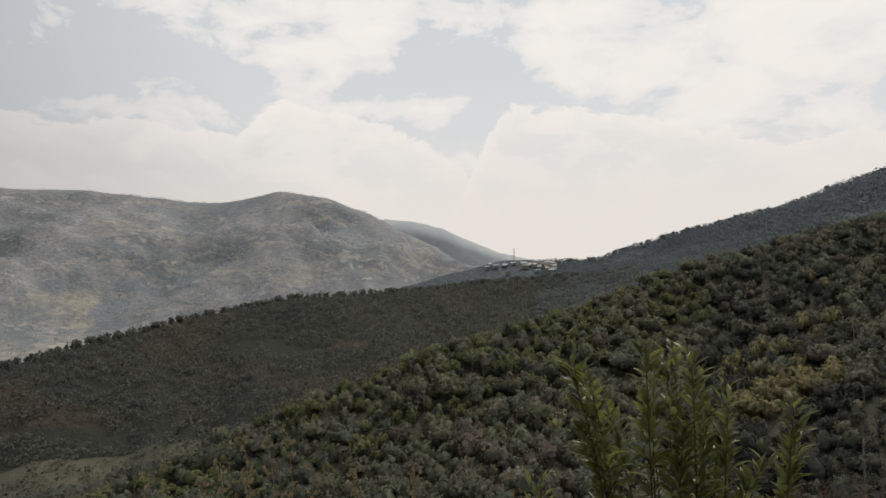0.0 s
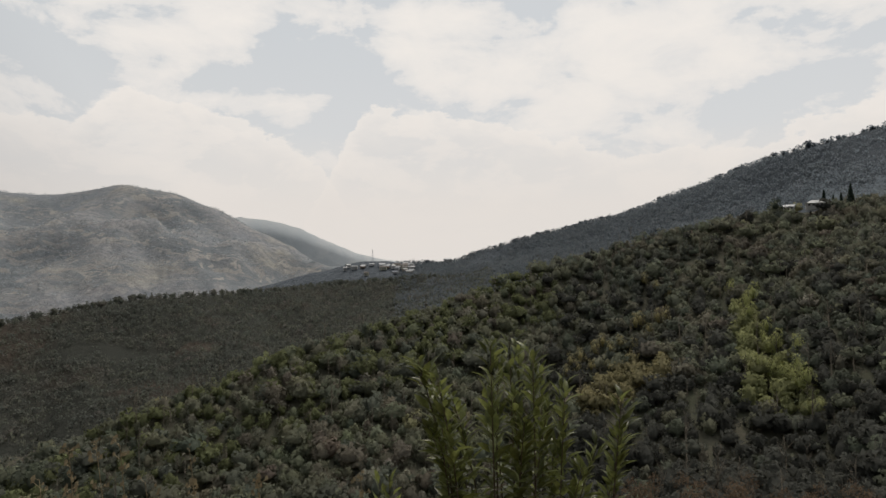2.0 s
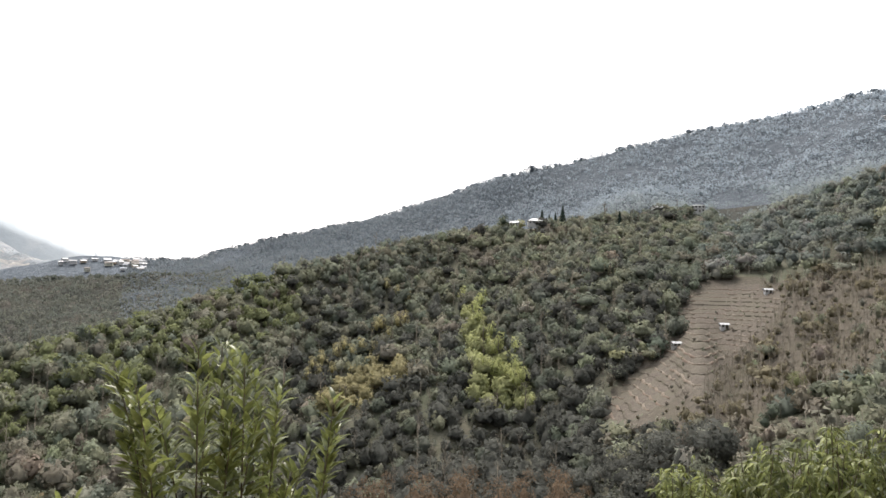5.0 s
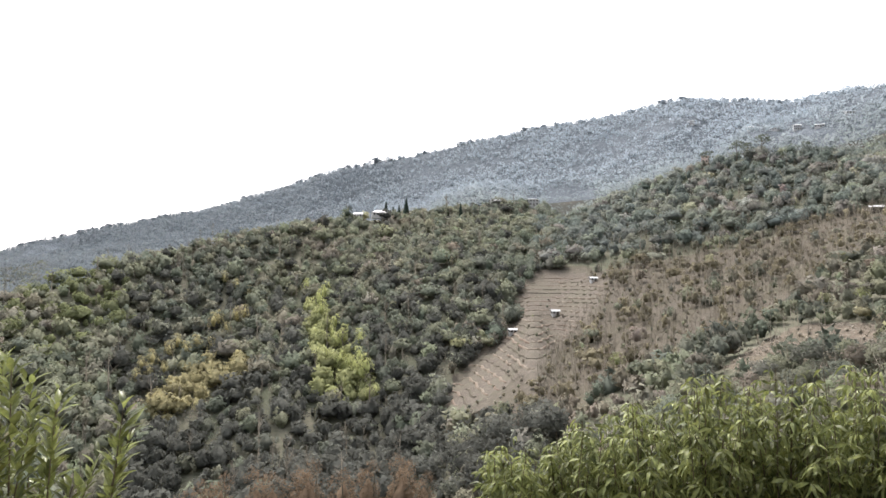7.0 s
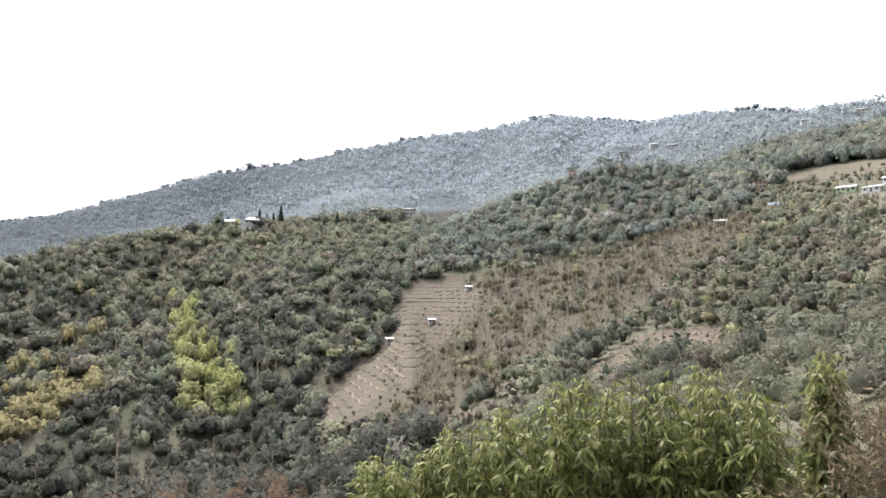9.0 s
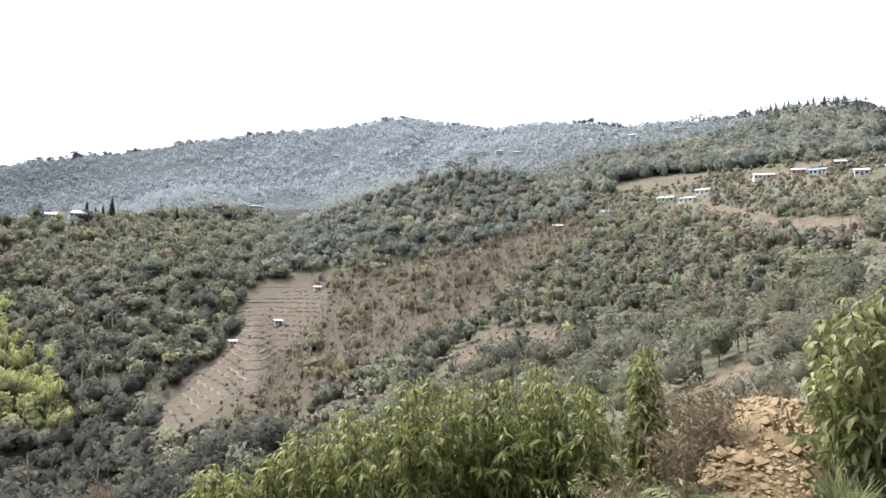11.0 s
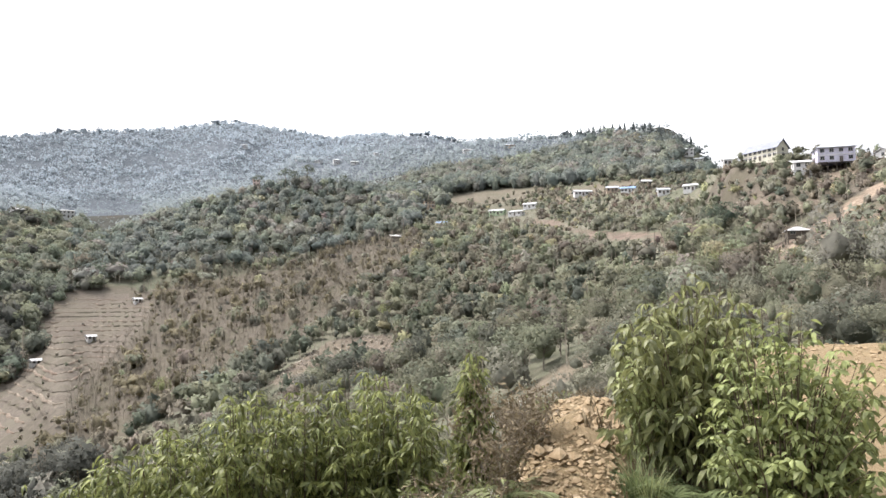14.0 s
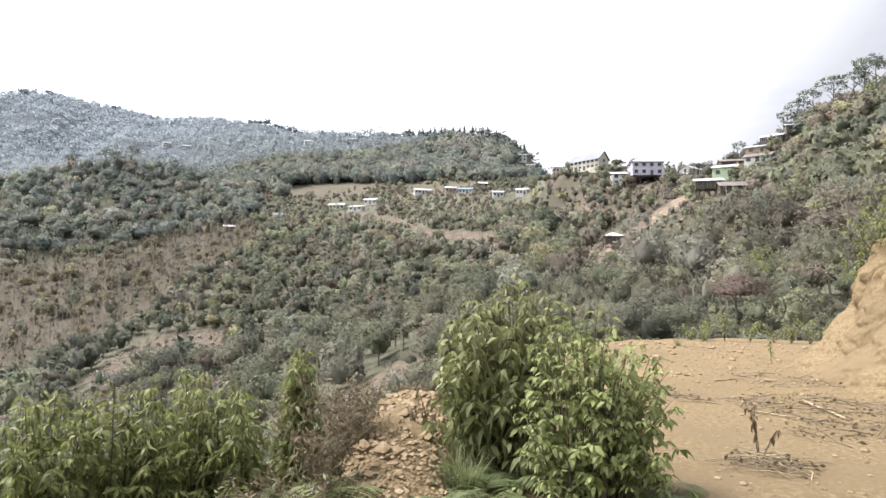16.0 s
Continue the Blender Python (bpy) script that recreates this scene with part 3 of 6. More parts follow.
def crown_core(v, f, nrm, rng, cx, cy, z0, z1, rad, soft, rings=4, segs=8, lump=0.2, top=0.55, fuzz=0.3):
    """A closed, lumpy mass of inner foliage from z0 to z1."""
    n = len(v)
    ph = rng.uniform(0, 6.28, 4)
    zm = (z0 + z1) / 2
    for i in range(rings + 1):
        t = i / rings
        prof = math.sin(math.pi * (0.12 + 0.86 * t)) ** top
        for k in range(segs):
            a = 2 * math.pi * (k + 0.5 * (i % 2)) / segs
            rr = rad * prof * (1 + lump * math.sin(2 * a + ph[0] + 3 * t) + lump * math.sin(3 * a + ph[1] - 4 * t) + rng.normal(0, 0.09))
            p = np.array([cx + rr * math.cos(a), cy + rr * math.sin(a), z0 + (z1 - z0) * t + rng.normal(0, 0.015)])
            v.append(p)
            d = np.array([math.cos(a) * prof, math.sin(a) * prof, (p[2] - zm) / (z1 - z0) * 1.8 + soft]) + rng.normal(0, fuzz, 3)
            nrm.append(d / np.linalg.norm(d))
    for i in range(rings):
        for k in range(segs):
            p, q = n + i * segs + k, n + i * segs + (k + 1) % segs
            f += [(p, q, q + segs), (p, q + segs, p + segs)]
    c = n + rings * segs
    v.append(np.array([cx, cy, z1 + 0.02]))
    nrm.append(np.array([0, 0, 1.0]))
    f += [(c + k, c + (k + 1) % segs, len(v) - 1) for k in range(segs)]


def unit(v):
    return v / (np.linalg.norm(v) + 1e-9)


# how each kind of crown is built: lobes, crown centre height, half-width, half-height, lobe size, trunk height
CROWNS = {
    "broad": (11, 0.60, 0.33, 0.36, 0.46, 0.55),
    "round": (9, 0.56, 0.31, 0.40, 0.50, 0.5),
    "spread": (12, 0.68, 0.42, 0.24, 0.42, 0.62),
    "tall": (9, 0.56, 0.19, 0.44, 0.52, 0.7),
    "pine": (12, 0.74, 0.25, 0.24, 0.34, 0.92),
    "bush": (8, 0.36, 0.44, 0.50, 0.46, 0.0),
    "sparse": (9, 0.66, 0.30, 0.30, 0.34, 0.8),
    "puff": (7, 0.30, 0.48, 0.42, 0.50, 0.0),
}


def template(kind, seed, leaves, soft=0.3):
    """One tree of unit height as arrays: vertices, triangles, soft normals, and how many of the triangles are bark."""
    rng = np.random.default_rng(seed)
    v, f, nrm = [], [], []
    lobes = []
    if kind == "conifer":
        stick(v, f, (0, 0, -0.05), (0, 0, 0.97), 0.018, 0.004, 3)
    elif kind == "bare":
        stick(v, f, (0, 0, -0.08), (0.02, 0.01, 0.6), 0.014, 0.010, 3)
        stick(v, f, (0.02, 0.01, 0.6), (0.0, 0.03, 1.0), 0.010, 0.004, 3)
        for _ in range(leaves):
            z = rng.uniform(0.3, 0.85)
            a, le = rng.uniform(0, 6.28), rng.uniform(0.1, 0.3)
            tip = np.array([math.cos(a) * le * 0.6, math.sin(a) * le * 0.6, z + le * 0.75])
            stick(v, f, (0.01, 0.01, z), tip, 0.007, 0.003, 3)
            for _ in range(2):
                m = np.array([0.01, 0.01, z]) * 0.45 + tip * 0.55
                stick(v, f, m, m + rng.normal(0, 0.06, 3) + (0, 0, 0.07), 0.005, 0.0025, 3)
    else:
        count, zc, rx, rz, size, stem = CROWNS[kind]
        if stem:
            lean = rng.normal(0, 0.025, 2)
            stick(v, f, (0, 0, -0.1), (lean[0], lean[1], stem), 0.020, 0.011, 3)
            for k in range(3 if leaves > 100 else 1):
                a = rng.uniform(0, 6.28)
                stick(v, f, (lean[0] * 0.7, lean[1] * 0.7, stem * 0.62), (math.cos(a) * rx * 0.7, math.sin(a) * rx * 0.7, stem * 0.62 + rng.uniform(0.12, 0.25)), 0.010, 0.005, 3)
        # lobes of foliage over a dome, each one a puff of its own
        turn = rng.uniform(0, 6.28)
        skew = rng.normal(0, 0.05, 2)
        for k in range(count):
            u = 1 - 1.5 * (k + 0.5) / count if kind != "bush" else 1 - 1.15 * (k + 0.5) / count
            a = turn + 2.4 * k + rng.normal(0, 0.25)
            w = math.sqrt(max(0, 1 - u * u))
            d = np.array([math.cos(a) * w, math.sin(a) * w, u])
            reach = rng.uniform(0.4, 0.88)
            c = np.array([d[0] * rx * reach + skew[0], d[1] * rx * reach + skew[1], zc + d[2] * rz * reach])
            lobes.append((c, rx * size * rng.uniform(0.6, 1.3), d))
    bark = len(f)
    for p in v:
        nrm.append(unit(np.array([p[0], p[1], 0.02])))
    if lobes:
        count, zc, rx, rz, size, stem = CROWNS[kind]
        if kind not in ("pine", "sparse", "puff"):
            full = 1.0 if leaves < 200 else 0.62
            crown_core(v, f, nrm, rng, skew[0], skew[1], zc - rz * 0.72 * full, zc + rz * 0.66 * full, rx * 0.74 * full, soft, 2 if leaves < 100 else 3, 6 if leaves < 100 else 8, lump=0.12)
        mean_s = math.sqrt(sum((r / rx) ** 2 for _, r, _ in lobes) * (4.6 if leaves < 100 else 4.0) / leaves) * rx
        if kind in ("sparse", "puff"):
            mean_s *= 0.55 if kind == "sparse" else 0.62
        centre = np.array([skew[0], skew[1], zc - rz * 0.3])
    for k in range(leaves if kind != "bare" else 0):
        if kind == "conifer":
            z = 0.12 + 0.86 * rng.random() ** 1.3
            a = rng.uniform(0, 6.28)
            rr = (0.17 * (1.02 - z) + 0.012) * rng.uniform(0.5, 1.1)
            c = np.array([math.cos(a) * rr, math.sin(a) * rr, z])
            d = unit(np.array([math.cos(a), math.sin(a), 0.35]))
            s = 0.035 + 0.05 * (1 - z)
            out = unit(d + rng.normal(0, 0.3, 3) + (0, 0, soft))
        else:
            lc, lr, ld = lobes[k % len(lobes)]
            d = rng.normal(size=3)
            if kind == "pine":
                d[2] *= 0.5
            d = unit(d)
            if np.dot(d, ld) < -0.15:
                d = -d
            c = lc + d * lr * (rng.uniform(0.66, 1.1) + 0.3 * (rng.random() < 0.1)) * np.array([1, 1, 0.9 if kind != "tall" else 1.25])
            s = mean_s * rng.uniform(0.6, 1.15) * (lr / (rx * size))
            out = unit(d * 0.75 + unit(c - centre) * 0.5 + rng.normal(0, 0.16, 3) + (0, 0, soft))
        # a ragged clump of leaves, tilted at random
        face = unit(d + rng.normal(0, 0.55, 3))
        e1 = unit(np.cross(face, rng.normal(size=3)))
        e2 = np.cross(face, e1)
        n = len(v)
        for p, q in ((-s, -s * rng.uniform(0.3, 0.8)), (s, -s * rng.uniform(0.2, 0.7)), (s * rng.uniform(-0.4, 0.4), s)):
            v.append(c + (e1 * p + e2 * q) * 0.72)
            nrm.append(out)
        f.append((n, n + 1, n + 2))
    return np.array(v, np.float32), np.array(f, np.int32), np.array(nrm, np.float32), bark


def tree_arrays(kinds, points, heights, tints, leaves, seed, soft=0.5):
    """Trees of the given kinds at many points: vertices, quads, normals, tints, bark flags."""
    rng = np.random.default_rng(seed)
    temps = [template(k, seed * 31 + 7 * i, leaves, soft) for i, k in enumerate(kinds)]
    which = rng.integers(0, len(temps), len(points))
    V, F, N, C, B = [], [], [], [], []
    base = 0
    for ti, (tv, tf, tn, bark) in enumerate(temps):
        idx = np.nonzero(which == ti)[0]
        if not len(idx):
            continue
        an = rng.uniform(0, 2 * math.pi, len(idx))
        ca, sn = np.cos(an)[:, None], np.sin(an)[:, None]
        h = heights[idx]
        wd = h * rng.uniform(0.85, 1.25, len(idx))
        x, y, z = tv[None, :, 0] * wd[:, None], tv[None, :, 1] * wd[:, None], tv[None, :, 2] * h[:, None]
        V.append((np.stack([x * ca - y * sn, x * sn + y * ca, z], -1) + points[idx][:, None, :]).reshape(-1, 3))
        nx, ny = tn[None, :, 0], tn[None, :, 1]
        N.append(np.stack([nx * ca - ny * sn, nx * sn + ny * ca, np.repeat(tn[None, :, 2], len(idx), 0)], -1).reshape(-1, 3))
        F.append((tf[None] + (np.arange(len(idx)) * len(tv))[:, None, None] + base).reshape(-1, 3))
        C.append(np.repeat(tints[idx], len(tv), 0))
        bk = np.zeros(len(tf), np.int32)
        bk[:bark] = 1
        B.append(np.tile(bk, len(idx)))
        base += len(idx) * len(tv)
    return [np.concatenate(q) for q in (V, F, N, C, B)]


def quad_mesh(name, V, F, mats, mat_index=None, N=None, tint=None):
    """A mesh straight from arrays of vertices and faces, all quads or all triangles."""
    me = bpy.data.meshes.new(name)
    me.vertices.add(len(V))
    me.vertices.foreach_set("co", np.asarray(V, np.float32).ravel())
    F = np.asarray(F, np.int32)
    c = F.shape[1]
    me.loops.add(len(F) * c)
    me.loops.foreach_set("vertex_index", F.ravel())
    me.polygons.add(len(F))
    me.polygons.foreach_set("loop_start", np.arange(0, len(F) * c, c, dtype=np.int32))
    me.polygons.foreach_set("loop_total", np.full(len(F), c, np.int32))
    for m in mats:
        me.materials.append(m)
    if mat_index is not None:
        me.polygons.foreach_set("material_index", np.asarray(mat_index, np.int32))
    if tint is not None:
        at = me.attributes.new("tint", "FLOAT_COLOR", "POINT")
        at.data.foreach_set("color", np.concatenate([tint, np.ones((len(tint), 1))], 1).astype(np.float32).ravel())
    me.polygons.foreach_set("use_smooth", np.ones(len(F), bool))
    me.update(calc_edges=True)
    if N is not None:
        me.normals_split_custom_set_from_vertices(np.asarray(N, np.float32))
    return me


def plant_stuff(name, label, kinds, points, heights, tints, leaves, seed, category="trees", soft=0.5, mat=None, sink=0.0):
    """One object that holds many trees: real crowns of leaf clumps on trunks, rooted a little deep where they stand close."""
    points = points - np.stack([np.zeros(len(points)), np.zeros(len(points)), heights * sink], -1)
    V, F, N, C, B = tree_arrays(kinds, points, heights, tints, leaves, seed, soft)
    return tagged(new(name, quad_mesh(name, V, F, [mat or M_CROWN, M_TRUNK], B, N, C)), label, category, kind="stuff")


def scatter(az0, az1, r0, r1, spacing, seed):
    """Jittered points over a sector of the plan."""
    rng = np.random.default_rng(seed)
    area = radians(az1 - az0) * (r1 * r1 - r0 * r0) / 2
    n = int(area / spacing ** 2)
    # an even spread with a little disorder
    k = np.arange(n)
    u = (0.5 + k * 0.7548776662 + rng.normal(0, 0.25, n) * spacing / radians(az1 - az0) / (0.5 * (r0 + r1))) % 1.0
    w = (0.5 + k * 0.5698402910 + rng.normal(0, 0.25, n) * spacing / (r1 - r0)) % 1.0
    az = az0 + (az1 - az0) * u
    r = np.sqrt(r0 * r0 + (r1 * r1 - r0 * r0) * w)
    z = ground_z(az, r)
    el = np.degrees(np.arctan2(z - EYE, r))
    a = np.radians(az)
    return az, r, el, np.stack([r * np.sin(a), r * np.cos(a), z], -1), rng


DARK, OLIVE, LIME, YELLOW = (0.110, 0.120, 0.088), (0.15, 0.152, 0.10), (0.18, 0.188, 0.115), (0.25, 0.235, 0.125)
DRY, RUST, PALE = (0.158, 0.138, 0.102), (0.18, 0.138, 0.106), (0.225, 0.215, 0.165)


def palette(rng, az, r, weights, pts, seed):
    """Colour per tree: patches of like species, with strays."""
    cols = np.array([DARK, OLIVE, LIME, YELLOW, DRY, RUST, PALE])
    w = np.cumsum(np.array(weights) / sum(weights))
    patch = fbm(pts[:, 0] / 34, pts[:, 1] / 34, 3, seed)
    patch = np.clip((patch - 0.22) / 0.56, 0, 0.999)
    pick = np.where(rng.random(len(az)) < 0.6, patch, rng.random(len(az)))
    k = np.minimum(np.searchsorted(w, pick), len(cols) - 1)
    # all tints drawn slightly to blue-grey, a trace of haze in the colour
    cols = 0.85 * cols + 0.15 * cols.mean(1, keepdims=True) * np.array((1.0, 1.0, 1.1))
    return cols[k] * rng.uniform(0.82, 1.2, (len(az), 1)) * rng.uniform(0.95, 1.05, (len(az), 3))


LIME_STREAK = [(34.9, -1.6), (36.0, -1.4), (37.3, -3.9), (39.4, -6.2), (40.8, -8.4), (40.6, -10.0), (39.0, -9.6), (35.9, -9.1), (35.0, -5.4)]
YELLOW_PATCH = [(22.2, -9.2), (24.6, -7.2), (27.4, -5.8), (30.0, -5.5), (30.0, -7.3), (28.4, -8.7), (26.1, -9.6), (23.8, -10.8)]
MIXED = ["broad", "broad", "round", "round", "spread", "broad", "sparse", "tall"]


# azimuth, elevation and half-widths of the gaps in which houses stand
HOUSE_VIEW = [(53.7, 6.5, 0.6, 0.5), (40.3, 5.2, 0.8, 0.5), (67.4, 9.9, 0.35, 0.6), (81.6, 7.9, 0.7, 0.6), (78.8, 5.1, 0.5, 0.35), (88.8, 7.3, 1.8, 0.5), (96.2, 8.7, 2.4, 0.4), (101.8, 8.6, 1.8, 0.4), (105.9, 9.4, 0.5, 0.3), (110.4, 4.9, 0.7, 0.5), (118.0, 9.2, 1.2, 0.5), (113.3, 9.9, 1.2, 0.7), (73.2, 11.25, 2.8, 0.16), (103.2, 11.3, 1.0, 0.3)]


def clear_view(az, r, el, h):
    """Which trees of height h would stand before the open fields, cuts and tracks."""
    top = np.degrees(np.arctan(np.tan(np.radians(el)) + 0.75 * h / r))
    mid = np.degrees(np.arctan(np.tan(np.radians(el)) + 0.35 * h / r))
    low = np.degrees(np.arctan(np.tan(np.radians(el)) + 0.1 * h / r))
    hide = np.zeros(len(az), bool)
    for zone in (TERRACE, ROAD_CUT, FIELD, TRACK):
        hide |= inside(az, top, zone) | inside(az, mid, zone) | inside(az, low, zone)
    for a0, e0, wa, we in HOUSE_VIEW:
        hide |= (np.abs(az - a0) < wa) & ((np.abs(top - e0) < we) | (np.abs(mid - e0) < we))
    for zone in (BRUSH, PALE_SLOPE):
        hide |= inside(az, mid, zone) & (np.sin(az * 977.0 + r * 13.0) < 0.45)
    return hide


def hill_woods():
    az, r, el, pts, rng = scatter(-38, 56, 90, 585, 4.9, 11)
    crest = az_interp(az, LINES["c4"], 1, (220, 19))
    keep = ~inside(az, el, TERRACE) & ~inside(az, el, BARE)
    keep &= (el > -18.5) & (r < crest + 10)
    az, r, el, pts = az[keep], r[keep], el[keep], pts[keep]
    # the offset lifts every tint a little, haze put into leaf colour
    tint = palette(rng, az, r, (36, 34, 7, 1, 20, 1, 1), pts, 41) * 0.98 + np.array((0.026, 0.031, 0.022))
    # lower trees darkened at random: the valley's shade put into leaf colour
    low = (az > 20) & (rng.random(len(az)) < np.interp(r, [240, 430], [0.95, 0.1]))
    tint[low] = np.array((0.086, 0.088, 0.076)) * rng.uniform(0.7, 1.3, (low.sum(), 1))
    lime, yel = inside(az, el + 1.0, LIME_STREAK), inside(az, el + 1.0, YELLOW_PATCH)
    rim = (crest[keep] - r < 60) & (az < 22) & (rng.random(len(az)) < 0.4)
    tint[rim] = np.array((0.16, 0.175, 0.088)) * rng.uniform(0.8, 1.2, (rim.sum(), 1))
    tint[lime] = np.array((0.27, 0.28, 0.135)) * rng.uniform(0.8, 1.2, (lime.sum(), 1))
    tint[yel] = np.array((0.26, 0.235, 0.13)) * rng.uniform(0.8, 1.2, (yel.sum(), 1))
    h = np.clip(rng.lognormal(2.2, 0.26, len(az)), 5, 15) * np.where(lime | yel, 1.0, 1.0)
    h = np.where(clear_view(az, r, el, h), h * 0.22, h)
    bare = rng.random(len(az)) < 0.06
    near = r < 190
    a, b = ~bare & ~near, ~bare & near
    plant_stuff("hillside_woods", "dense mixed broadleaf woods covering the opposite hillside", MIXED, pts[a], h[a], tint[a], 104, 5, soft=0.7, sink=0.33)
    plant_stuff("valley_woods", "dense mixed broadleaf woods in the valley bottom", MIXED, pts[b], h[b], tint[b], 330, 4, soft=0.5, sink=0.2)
    plant_stuff("leafless_trees", "grey leafless trees scattered among the woods", ["bare"] * 3, pts[bare], h[bare] * 1.25, tint[bare], 7, 6)


def upper_woods():
    az, r, el, pts, rng = scatter(54, 105, 380, 690, 6.0, 12)
    foot = np.interp(az, [54, 61, 66.7, 72.6, 79.4, 82, 90, 96, 105], [0.6, 1.9, 2.5, 3.8, 5.4, 7.6, 8.9, 9.6, 9.6])
    crest = az_interp(az, LINES['c4'], 1, (220, 19)) + np.interp(az, [76, 80], [14, 140])
    keep = (el > foot) & (r < crest) & ~inside(az, el, RED_CUT) & ~inside(az, el, FIELD)
    az, r, el, pts = az[keep], r[keep], el[keep], pts[keep]
    # blue-grey offset paints haze over the leaf tints
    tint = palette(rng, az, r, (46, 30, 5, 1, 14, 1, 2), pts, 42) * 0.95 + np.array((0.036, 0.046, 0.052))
    h = rng.uniform(8, 15, len(az)) * np.interp(az, [78, 83, 98, 101], [1.0, 1.5, 1.5, 1.1])
    h = np.where(clear_view(az, r, el, h), h * 0.25, h)
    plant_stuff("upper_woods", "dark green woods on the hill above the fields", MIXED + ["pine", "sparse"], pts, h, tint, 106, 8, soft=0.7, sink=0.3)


def scrub():
    az, r, el, pts, rng = scatter(47, 134, 40, 590, 5.5, 13)
    foot = np.interp(az, [50, 61, 66.7, 72.6, 79.4, 82, 90, 96, 105, 110, 134], [-4, 1.9, 2.5, 3.8, 5.4, 7.6, 8.9, 9.6, 9.6, 20, 30])
    bare, slope = inside(az, el, BARE), inside(az, el, SLOPE_C)
    thin = np.where(bare, 0.6, np.where(slope, 0.5, 1.0))
    village = inside(az, el, VILLAGE)
    thin = np.where((az > 104) & (az < 124) & (el > 7.0), 1.0, thin)
    thin = np.where(village, 1.0, thin)
    for zone in (ROAD_CUT, TRACK, FIELD, PALE_SLOPE):
        thin = np.where(inside(az, el, zone), 0.06, thin)
    thin = np.where(inside(az, el, RED_CUT), 0.4, thin)
    brown = fbm(pts[:, 0] / 45, pts[:, 1] / 45, 3, 77)
    thin = np.where((az > 84) & (az < 101) & (el > 2.0), thin * np.clip((0.62 - brown) * 6, 0.3, 1), thin)
    thin = np.where(inside(az, el, TERRACE) | inside(az, el, BRUSH), 0.04, thin)
    keep = (el < foot) & (rng.random(len(az)) < thin)
    bare, slope = bare[keep], slope[keep]
    az, r, el, pts = az[keep], r[keep], el[keep], pts[keep]
    tint = palette(rng, az, r, (24, 34, 8, 3, 24, 1, 5), pts, 43) * 1.05 + np.array((0.012, 0.014, 0.011))
    tint *= np.where((az > 66) & (el < 4), 0.84, 1.0)[:, None]
    dry = bare & (rng.random(len(az)) < 0.7)
    tint[dry] = np.array((0.155, 0.138, 0.092)) * rng.uniform(0.75, 1.3, (dry.sum(), 1))
    h = rng.uniform(3.2, 9.2, len(az)) * np.where((bare & (rng.random(len(az)) < 0.65)) | slope , 0.45, np.where((az > 80) & (az < 124) & (el > 6.0), 0.7, 1.0))
    h *= np.clip(r / 110, 0.32, 1) * np.where((az > 111) & (el < 4.5), 1.35, 1.0)
    h = np.where(clear_view(az, r, el, h) & (r > 30), h * 0.2, h)
    a, c = r < 95, r > 165
    m = ~a & ~c
    kinds = ["broad", "round", "broad", "spread", "tall", "round"] + ["bush"] * 2
    plant_stuff("slope_scrub", "mixed dry and green scrub on the near slopes", kinds, pts[c], h[c], tint[c], 60, 15, soft=0.5, sink=0.12)
    plant_stuff("middle_scrub", "mixed dry and green small trees on the nearer slope", kinds, pts[m], h[m], tint[m], 380, 18, soft=0.45)
    plant_stuff("near_scrub", "leafy scrub and small trees below the track", kinds, pts[a], h[a], tint[a], 760, 16, soft=0.5)
    az, r, el, pts, rng = scatter(46, 134, 9, 48, 1.5, 19)
    e = edge_of_platform(az)
    keep = (r > e * 1.35 + 0.6) & (rng.random(len(az)) < 0.75) & ~inside(az, el, PALE_SLOPE)
    az, r, el, pts = az[keep], r[keep], el[keep], pts[keep]
    tint = palette(rng, az, r, (10, 30, 12, 5, 26, 5, 14), pts, 46)
    plant_stuff("bank_scrub", "low leafy bushes on the bank below the track", ["bush"] * 5, pts, rng.uniform(0.5, 1.3, len(az)), tint, 240, 20, "bushes")
    az, r, el, pts, rng = scatter(104, 134, 36, 80, 1.9, 29)
    keep = r > edge_of_platform(az) * 1.3
    az, r, pts = az[keep], r[keep], pts[keep]
    plant_stuff("roadside_scrub", "low leafy bushes past the far edge of the track", ["bush"] * 5, pts, rng.uniform(0.8, 1.9, len(az)), palette(rng, az, r, (14, 34, 14, 5, 18, 1, 8), pts, 48), 150, 30, "bushes")
    az, r, el, pts, rng = scatter(54, 128, 90, 470, 3.4, 14)
    keep = (inside(az, el, BARE) & (rng.random(len(az)) < 0.85)) | ((el < 7) & ~inside(az, el, TERRACE) & (rng.random(len(az)) < 0.12))
    pts = pts[keep]
    h = rng.uniform(5, 9.5, len(pts))
    plant_stuff("bare_saplings", "thin grey leafless trees on the brown slope", ["bare"] * 4, pts, h, np.ones((len(pts), 3)), 4, 17)


